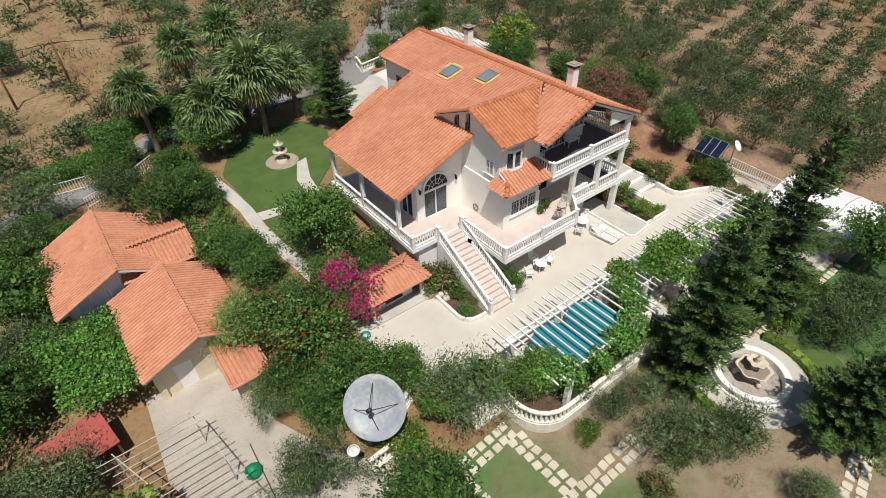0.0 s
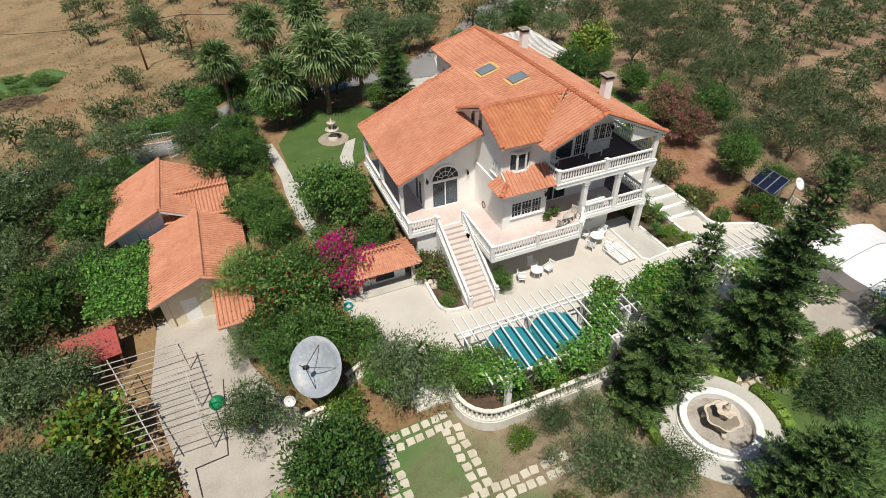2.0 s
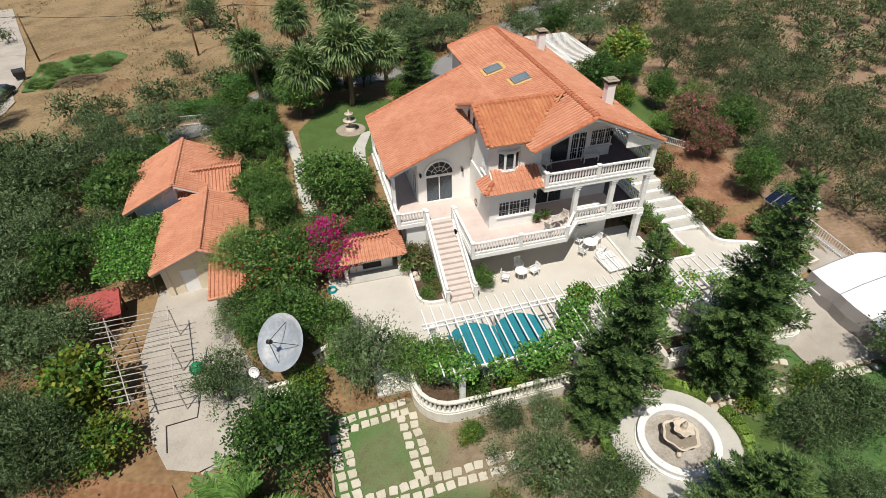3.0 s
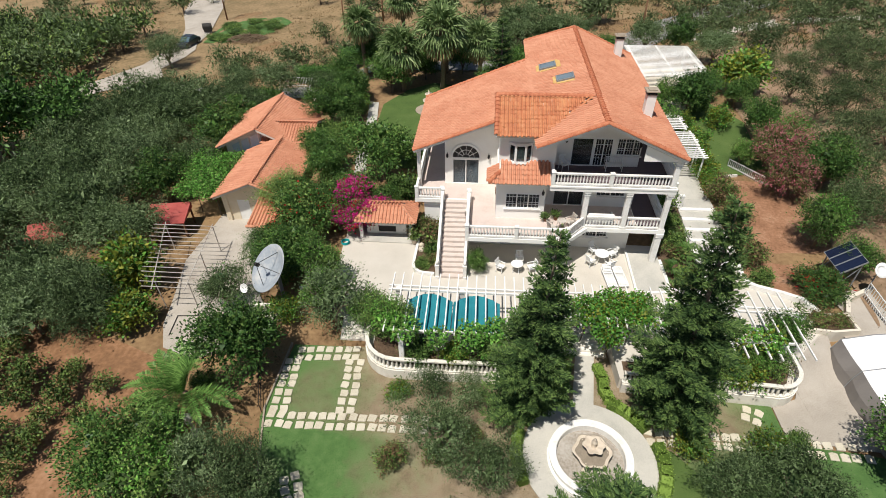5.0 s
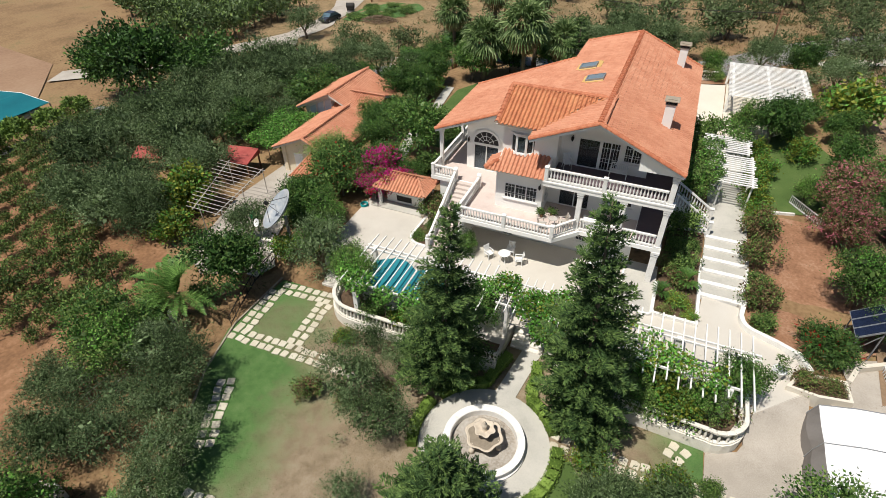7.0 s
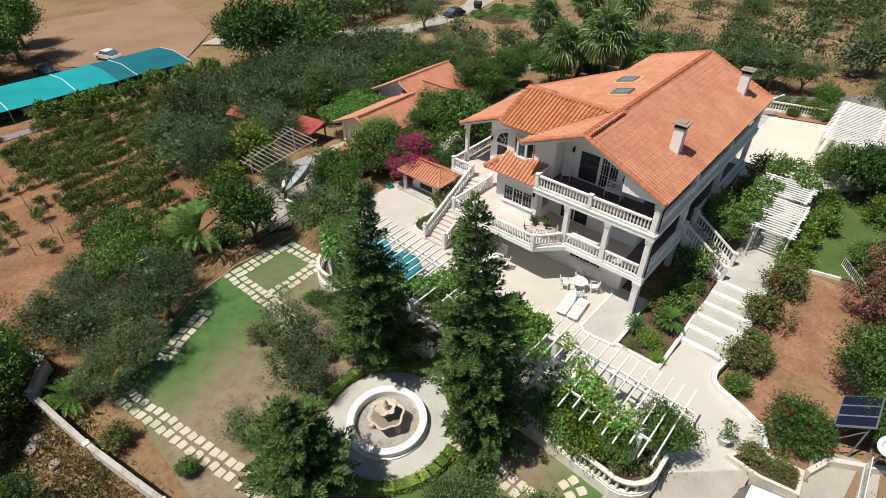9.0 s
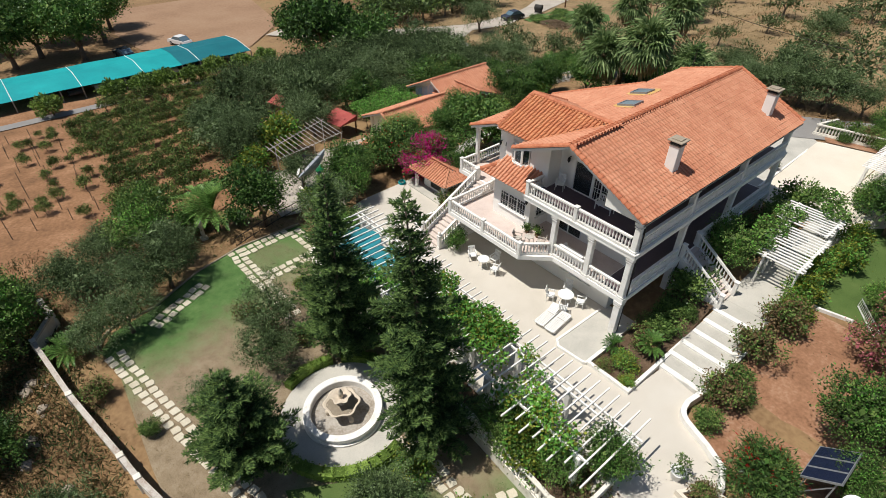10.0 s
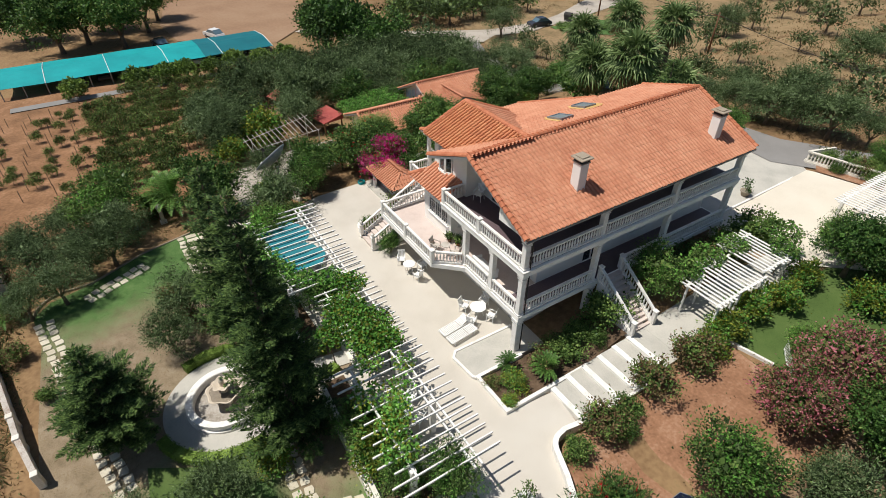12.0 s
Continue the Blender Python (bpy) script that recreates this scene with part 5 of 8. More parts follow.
for i in range(3):
    kind("olive_mass", "olive_tree", "far olive tree", "olive tree",
         crown_mesh("crown", [(L_olive3, 0.6), (L_olive2, 0.4)], 2.2, 1.8, 24, 17, 0.46, 0.14, 34 + i, cz=1.9, spread=0.4, core=45, big=0.55), trunk_mesh("trunk", 1.0, 0.13, 44 + i, 3, 1.1, 1.2))
    kind("west_mass", "olive_tree", "far dark green olive tree", "olive tree",
         crown_mesh("crown", [(L_olive2, 0.6), (L_shrub, 0.2), (L_olive, 0.2)], 2.3, 1.9, 26, 17, 0.44, 0.16, 134 + i, cz=1.9, spread=0.4, core=60, big=0.6), trunk_mesh("trunk", 1.0, 0.13, 144 + i, 3, 1.1, 1.2))
    kind("sparse", "olive_tree", "sparse pale olive tree with open twigs", "olive tree",
         crown_mesh("crown", [(L_olive, 1.0)], 2.2, 1.9, 84, 58, 0.17, 0.05, 50 + i, cz=2.4, spread=0.32, core=160, big=0.34, stray=1.3), trunk_mesh("trunk", 1.0, 0.1, 60 + i, 6, 1.5, 2.0))
    kind("citrus", "citrus_tree", "dark green glossy citrus tree", "citrus tree",
         crown_mesh("crown", [(L_citrus, 0.8), (L_shrub, 0.2)], 2.5, 2.2, 92, 74, 0.165, 0.088, 70 + i, cz=2.4, spread=0.29, core=480, big=0.42), trunk_mesh("trunk", 0.9, 0.16, 80 + i, 4, 1.0, 1.5))
    kind("leafy", "tree", "bright green broadleaf tree", "tree",
         crown_mesh("crown", [(L_shrub, 0.55), (L_vine, 0.25), (L_olive2, 0.2)], 2.0, 2.0, 84, 84, 0.135, 0.075, 130 + i, cz=2.3, spread=0.27, core=330, big=0.4), trunk_mesh("trunk", 1.0, 0.12, 135 + i, 4, 0.9, 1.4))
    kind("shrub", "shrub", "rounded green garden shrub", "shrub",
         crown_mesh("foliage", [(L_shrub, 0.75), (L_citrus, 0.25)], 1.0, 0.85, 46, 44, 0.125, 0.08, 90 + i, cz=0.7, spread=0.165, core=150, big=0.24), None)
    kind("russet", "shrub", "reddish brown leafy garden shrub", "shrub",
         crown_mesh("foliage", [(L_russet, 0.5), (L_shrub, 0.5)], 1.0, 0.85, 44, 44, 0.125, 0.07, 100 + i, cz=0.75, spread=0.17, core=150, big=0.24), None)
    kind("lime", "shrub", "yellow-green leafy garden shrub", "shrub",
         crown_mesh("foliage", [(L_yellow, 0.4), (L_vine, 0.3), (L_shrub, 0.3)], 1.0, 0.9, 46, 44, 0.13, 0.085, 110 + i, cz=0.8, spread=0.17, core=150, big=0.24), None)
    kind("vine", "vine_bush", "low green grapevine on the soil", "grapevine",
         crown_mesh("foliage", [(L_olive2, 0.15), (L_shrub, 0.6), (L_vinedry, 0.25)], 0.8, 0.55, 26, 28, 0.15, 0.1, 120 + i, cz=0.85, spread=0.2, core=22, big=0.28), trunk_mesh("trunk", 0.5, 0.035, 125 + i, 3, 0.4, 0.3), "vineyard")
kind("boug", "bougainvillea", "magenta bougainvillea in full bloom", "bougainvillea",
     crown_mesh("foliage", [(L_bougain, 0.52), (L_red, 0.1), (L_shrub, 0.38)], 1.6, 1.2, 95, 54, 0.15, 0.12, 141, cz=2.1, spread=0.24, core=240, big=0.36), trunk_mesh("trunk", 1.0, 0.08, 142, 4, 0.8, 1.0))
kind("redhib", "hibiscus", "dark green hibiscus with red flowers", "hibiscus",
     crown_mesh("foliage", [(L_citrus, 0.5), (L_shrub, 0.43), (L_red, 0.04)], 2.4, 2.1, 130, 44, 0.19, 0.11, 143, cz=2.0, spread=0.27, core=400, big=0.42), trunk_mesh("trunk", 0.8, 0.09, 144, 4, 1.1, 1.3))
kind("feather", "tree", "pale feathery light green tree", "tree",
     crown_mesh("crown", [(L_feather, 1.0)], 2.0, 2.2, 120, 90, 0.26, 0.035, 145, cz=2.4, spread=0.32, core=260, big=0.4), trunk_mesh("trunk", 1.2, 0.1, 146, 5, 0.8, 1.8))
kind("myrtle", "crape_myrtle", "pink flowering crape myrtle tree", "crape myrtle",
     crown_mesh("crown", [(L_russet, 0.36), (L_myrtle, 0.36), (L_citrus, 0.28)], 2.1, 1.9, 95, 80, 0.135, 0.075, 147, cz=2.2, spread=0.27, core=330, big=0.4), trunk_mesh("trunk", 0.8, 0.07, 148, 6, 0.9, 1.5))
kind("redsage", "shrub", "spiky green shrub with red flowers", "shrub",
     crown_mesh("foliage", [(L_citrus, 0.5), (L_shrub, 0.46), (L_red, 0.04)], 2.0, 1.4, 90, 60, 0.28, 0.06, 149, cz=1.0, spread=0.28, core=250, big=0.4), None)
kind("darkpine", "pine_tree", "broad dark umbrella pine tree", "pine tree",
     crown_mesh("crown", [(L_conif, 0.4), (L_citrus, 0.6)], 5.0, 3.4, 170, 36, 0.42, 0.2, 150, cz=4.2, spread=0.55, core=300, big=1.0), trunk_mesh("trunk", 2.0, 0.25, 151, 5, 1.8, 2.0))
kind("clipped", "round_bush", "clipped round green bush", "bush",
     crown_mesh("foliage", [(L_shrub, 0.6), (L_hedge, 0.4)], 1.15, 1.1, 70, 30, 0.2, 0.11, 152, cz=0.95, spread=0.13, hollow=0.8, core=80, big=0.4), None, "clipped bushes by the carports")


def conifer_mesh(name, h, rb, mats, seed, dens=1.0, z0=1.0):
    """A tall layered conifer: uneven whorls of rising boughs, each feathered with branchlets of short needles. mats:
    brighter outer tips, darker inner needles.
    """
    r = random.Random(seed)
    vs, fs, mi = [], [], []
    z = z0
    while z < h - 0.2:
        t = (z - z0) / (h - z0)
        ln = rb * (1 - t) ** 0.8 * (0.72 + 0.28 * min(1, t * 6)) + 0.16
        n = max(4, int((8.5 - 3.5 * t) * dens))
        a0 = r.uniform(0, 6.28)
        for i in range(n):
            a = a0 + 2 * math.pi * i / n + r.uniform(-0.3, 0.3)
            L = ln * r.choice((0.6, 0.8, 0.95, 1.0, 1.1, 1.28)) * r.uniform(0.92, 1.06)
            out = Vector((math.cos(a), math.sin(a), 0))
            side = Vector((-out.y, out.x, 0))
            zb = z + r.uniform(-0.16, 0.16)
            lift = r.uniform(0.12, 0.36)
            k0 = len(vs)
            tip = out * L + Vector((0, 0, zb + L * (lift - 0.1)))
            mid = out * L * 0.5 + Vector((0, 0, zb + L * 0.5 * (lift - 0.12)))
            vs += [(0, 0, zb), tuple(mid + side * 0.025), tuple(tip), tuple(mid - side * 0.025)]
            fs.append((k0, k0 + 1, k0 + 2, k0 + 3))
            mi.append(1)
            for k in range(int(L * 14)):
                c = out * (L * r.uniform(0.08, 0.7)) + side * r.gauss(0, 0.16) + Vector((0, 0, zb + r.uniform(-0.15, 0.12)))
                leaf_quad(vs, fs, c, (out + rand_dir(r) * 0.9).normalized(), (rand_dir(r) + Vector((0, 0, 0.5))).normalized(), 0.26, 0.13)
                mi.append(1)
            steps = max(3, int(L / 0.15))
            for k in range(steps):
                u = (k + 1) / steps
                if u < 0.2 and L > 1:
                    continue
                c = out * (L * u) + Vector((0, 0, zb + L * u * (lift - 0.1 - 0.12 * (1 - u))))
                wd = 0.62 * (0.3 + 0.7 * math.sin(math.pi * (0.15 + 0.7 * u))) * min(1.0, L * 0.7)
                for s in (-1, 1):
                    bd = (side * s + out * 0.95 + Vector((0, 0, r.uniform(0.05, 0.4)))).normalized()
                    m = max(2, int(wd / 0.1))
                    for q in range(m):
                        p = c + bd * wd * (q + 0.7 * r.random()) / m + Vector((0, 0, r.uniform(-0.05, 0.04)))
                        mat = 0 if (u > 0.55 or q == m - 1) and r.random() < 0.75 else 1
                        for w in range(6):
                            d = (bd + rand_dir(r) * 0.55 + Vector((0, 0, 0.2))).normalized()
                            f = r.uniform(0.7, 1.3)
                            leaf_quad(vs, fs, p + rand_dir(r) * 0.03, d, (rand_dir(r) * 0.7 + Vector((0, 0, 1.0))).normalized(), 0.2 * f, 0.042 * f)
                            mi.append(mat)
        z += (0.46 + 0.2 * (1 - t)) * r.uniform(0.8, 1.2)
    for q in range(24):
        leaf_quad(vs, fs, Vector((0, 0, h - 0.5 + 0.03 * q)), (rand_dir(r) + Vector((0, 0, 0.8))).normalized(), rand_dir(r), 0.2, 0.04)
        mi.append(0)
    me = bpy.data.meshes.new(name)
    me.from_pydata(vs, [], fs)
    for m in mats:
        me.materials.append(m)
    me.polygons.foreach_set("material_index", mi)
    me.update()
    return me


def conifer(x, y, h, rb, seed, mats=None, label="tall dark layered conifer", dens=1.0, lean=(0, 0)):
    z = ground_z(x, y)
    t = thing("conifer", label, "conifer", (x, y, z))
    t.rotation_euler = (radians(lean[0]), radians(lean[1]), 0)
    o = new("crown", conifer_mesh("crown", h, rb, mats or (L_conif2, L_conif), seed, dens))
    o.parent = t
    part("trunk", Geo().tube([(0, 0, -0.2), (0.03, 0, h * 0.5), (0, 0, h - 0.2)], [0.2, 0.12, 0.02], 7), M_bark, t, smooth=True)


def fan_palm(x, y, h, s=1.0, seed=0):
    """A fan palm: ringed trunk, skirt of dry fronds, head of pleated fans."""
    r = random.Random(seed)
    z = ground_z(x, y)
    t = thing("fan_palm", "tall fan palm with a skirt of dry fronds", "palm tree", (x, y, z), group="palms by the west lawn")
    pts = [(0.1 * math.sin(i * 0.7), 0.08 * math.cos(i), -0.2 + h * i / 6) for i in range(7)]
    part("trunk", Geo().tube(pts, [0.34, 0.26, 0.23, 0.21, 0.2, 0.2, 0.2], 9), M_palmbark, t, smooth=True)

    def fans(n, lo, hi, ln, seed2):
        rr = random.Random(seed2)
        vs, fs = [], []
        for i in range(n):
            az = i * 2.399 + rr.uniform(-0.2, 0.2)
            el = radians(lo + (hi - lo) * (i + 0.5) / n + rr.uniform(-8, 8))
            d = Vector((math.cos(az) * math.cos(el), math.sin(az) * math.cos(el), math.sin(el)))
            stalk = Vector((pts[-1][0], pts[-1][1], h)) + d * ln * 0.4
            side = Vector((-math.sin(az), math.cos(az), 0))
            upv = side.cross(d) * -1
            k0 = len(vs)
            vs += [tuple(Vector((pts[-1][0], pts[-1][1], h)) + side * 0.03), tuple(stalk + side * 0.02), tuple(stalk - side * 0.02), tuple(Vector((pts[-1][0], pts[-1][1], h)) - side * 0.03)]
            fs.append((k0, k0 + 1, k0 + 2, k0 + 3))
            m = 17
            for j in range(m):
                a = radians(-105 + 210 * j / (m - 1))
                fd = (d * math.cos(a) + side * math.sin(a)).normalized()
                L = ln * 0.62 * rr.uniform(0.85, 1.1) * (0.75 + 0.25 * math.cos(a))
                nn = (upv + side * (0.5 if j % 2 else -0.5)).normalized()
                tip = fd * L + Vector((0, 0, -0.25 * L * abs(math.sin(a)) - 0.22 * L))
                k1 = stalk + tip * 0.62
                leaf_quad(vs, fs, stalk, tip.normalized(), nn, tip.length * 0.8, 0.075 * ln)
                leaf_quad(vs, fs, k1, (tip.normalized() + Vector((0, 0, -0.7))).normalized(), nn, L * 0.36, 0.04 * ln)
        me = bpy.data.meshes.new("fans")
        me.from_pydata(vs, [], fs)
        return me
    c = fans(38, -34, 80, 1.5 * s, seed)
    c.materials.append(L_palm)
    o = new("crown", c)
    o.parent = t
    d = fans(26, -85, -40, 1.35 * s, seed + 5)
    d.materials.append(L_palmdry)
    o = new("dry_skirt", d)
    o.parent = t
    tagged(o, "hanging brown dry fronds")


def date_palm(x, y, h, ln, seed, label="young date palm with arching fronds", n=26, z=None, mat=None):
    r = random.Random(seed)
    zz = ground_z(x, y) if z is None else z
    t = thing("date_palm", label, "palm tree", (x, y, zz))
    part("trunk", Geo().tube([(0, 0, -0.2), (0, 0, h * 0.5), (0, 0, h)], [0.24, 0.26, 0.2], 9), M_palmbark, t, smooth=True)
    vs, fs = [], []
    for i in range(n):
        az = i * 2.399
        el = radians(22 + 60 * ((i * 0.618) % 1.0))
        L = ln * r.uniform(0.85, 1.1)
        out = Vector((math.cos(az), math.sin(az), 0))
        side = Vector((-out.y, out.x, 0))
        p = Vector((0, 0, h))
        steps = 24
        for k in range(steps):
            e = el - radians(66) * (k / steps) ** 1.5
            d = out * math.cos(e) + Vector((0, 0, math.sin(e)))
            p = p + d * (L / steps)
            if k < 1:
                continue
            up = side.cross(d) * -1
            wl2 = 0.36 * math.sin(math.pi * (0.12 + 0.86 * k / steps)) * ln / 2.0
            for s in (-1, 1):
                dd = (side * s + d * 0.75 + up * 0.4).normalized()
                dd = (dd + rand_dir(r) * 0.14).normalized()
                leaf_quad(vs, fs, p, dd, up, wl2, 0.024 * ln)
                leaf_quad(vs, fs, p + d * (L / steps * 0.5), (dd + rand_dir(r) * 0.14).normalized(), up, wl2 * r.uniform(0.8, 1.05), 0.024 * ln)
            k0 = len(vs)
            q = p - d * (L / steps)
            vs += [tuple(q - side * 0.02), tuple(q + side * 0.02), tuple(p + side * 0.018), tuple(p - side * 0.018)]
            fs.append((k0, k0 + 1, k0 + 2, k0 + 3))
    me = bpy.data.meshes.new("fronds")
    me.from_pydata(vs, [], fs)
    me.materials.append(mat or L_phoenix)
    o = new("crown", me)
    o.parent = t
    return t


def hedge(name, pts, w, h, mat, label, seed=0, dens=150, ll=0.09, lw=0.06, zfix=None):
    """A clipped hedge along points: a body of many small leaves on a twiggy core."""
    r = random.Random(seed)
    vs, fs = [], []
    g = Geo()
    for (x0, y0), (x1, y1) in zip(pts, pts[1:]):
        p, q = Vector((x0, y0, 0)), Vector((x1, y1, 0))
        d = q - p
        L = d.length
        u = d.normalized()
        s = Vector((-u.y, u.x, 0))
        zz = ground_z((x0 + x1) / 2, (y0 + y1) / 2) if zfix is None else zfix
        g.bar(p - u * 0.05 + Vector((0, 0, zz + h * 0.45)), q + u * 0.05 + Vector((0, 0, zz + h * 0.45)), w * 0.86, h * 0.88)
        for _ in range(int(L * dens * (w + 2 * h))):
            a = r.uniform(-0.05, 1.05)
            e = r.random() * (w + 2 * h)
            if e < w:
                off, hz, nrm = e - w / 2, h, Vector((0, 0, 1))
            elif e < w + h:
                off, hz, nrm = w / 2, e - w, s
            else:
                off, hz, nrm = -w / 2, e - w - h, -s
            c = p + d * a + s * off * r.uniform(0.93, 1.05) + Vector((0, 0, zz + hz * r.uniform(0.95, 1.05) + 0.04 * noise.noise(Vector((p.x + a * L, off, hz)) * 2)))
            leaf_quad(vs, fs, c, (rand_dir(r) + nrm * 0.4).normalized(), (nrm + rand_dir(r) * 0.7).normalized(), ll, lw)
    t = thing(name, label, "hedge")
    me = bpy.data.meshes.new("leaves")
    me.from_pydata(vs, [], fs)
    me.materials.append(mat)
    o = new("leaves", me)
    o.parent = t
    part("core", g, mat, t)
    return t


def vine_mat(label, spots, z0, mats, seed, parent_name="pergola_vine", per=620, ll=0.18, lw=0.14):
    """Grape leaves heaped over pergola beams: soft patches at (x, y, z, radius), with stems that climb from the ground."""
    r = random.Random(seed)
    t = thing(parent_name, label, "climbing vine")
    vs, fs, mi = [], [], []
    for x, y, z, rad in spots:
        n = int(per * rad * rad)
        for _ in range(n):
            a, q = r.uniform(0, 6.283), rad * math.sqrt(r.random()) * r.uniform(0.8, 1.12)
            c = Vector((x + q * math.cos(a), y + q * math.sin(a), z + r.gauss(0.12, 0.2) * (1.3 - q / rad * 0.7) - (0.5 * r.random() if r.random() < 0.3 else 0)))
            leaf_quad(vs, fs, c, rand_dir(r), (Vector((0, 0, 1)) + rand_dir(r) * 0.8).normalized(), ll * r.uniform(0.7, 1.3), lw * r.uniform(0.7, 1.3))
            mi.append(0 if r.random() < 0.72 else 1)
        part("stem", Geo().tube([(x, y, z0), (x + 0.1, y - 0.1, (z + z0) / 2), (x, y, z)], [0.04, 0.03, 0.02], 5), M_bark, t)
    me = bpy.data.meshes.new("leaves")
    me.from_pydata(vs, [], fs)
    for m in mats:
        me.materials.append(m)
    me.polygons.foreach_set("material_index", mi)
    o = new("leaves", me)
    o.parent = t


def plant_mass(name, label, category, rows):
    """Many far plants as one object: rows of (kind, x, y, scale)."""
    vs, fs, mi, mats = [], [], [], []
    base = 0
    for key, x, y, sc in rows:
        r = random.Random(int(x * 131 + y * 71))
        row = KINDS[key][r.randrange(len(KINDS[key]))]
        m = np.array(pose(x, y, ground_z(x, y), 0, 0, r.uniform(0, 360)) @ Matrix.Diagonal((sc, sc, sc * r.uniform(0.9, 1.1), 1)))
        for me in (row[3], row[4]):
            n = len(me.vertices)
            co = np.empty(n * 3)
            me.vertices.foreach_get("co", co)
            co = co.reshape(-1, 3) @ m[:3, :3].T + m[:3, 3]
            vs.append(co)
            slot = []
            for mt in me.materials:
                if mt not in mats:
                    mats.append(mt)
                slot.append(mats.index(mt))
            for p in me.polygons:
                fs.append([i + base for i in p.vertices])
                mi.append(slot[p.material_index])
            base += n
    me = bpy.data.meshes.new(name)
    me.from_pydata(np.concatenate(vs).tolist(), [], fs)
    for mt in mats:
        me.materials.append(mt)
    me.polygons.foreach_set("material_index", mi)
    me.update()
    return tagged(new(name, me), label, category, kind="stuff")

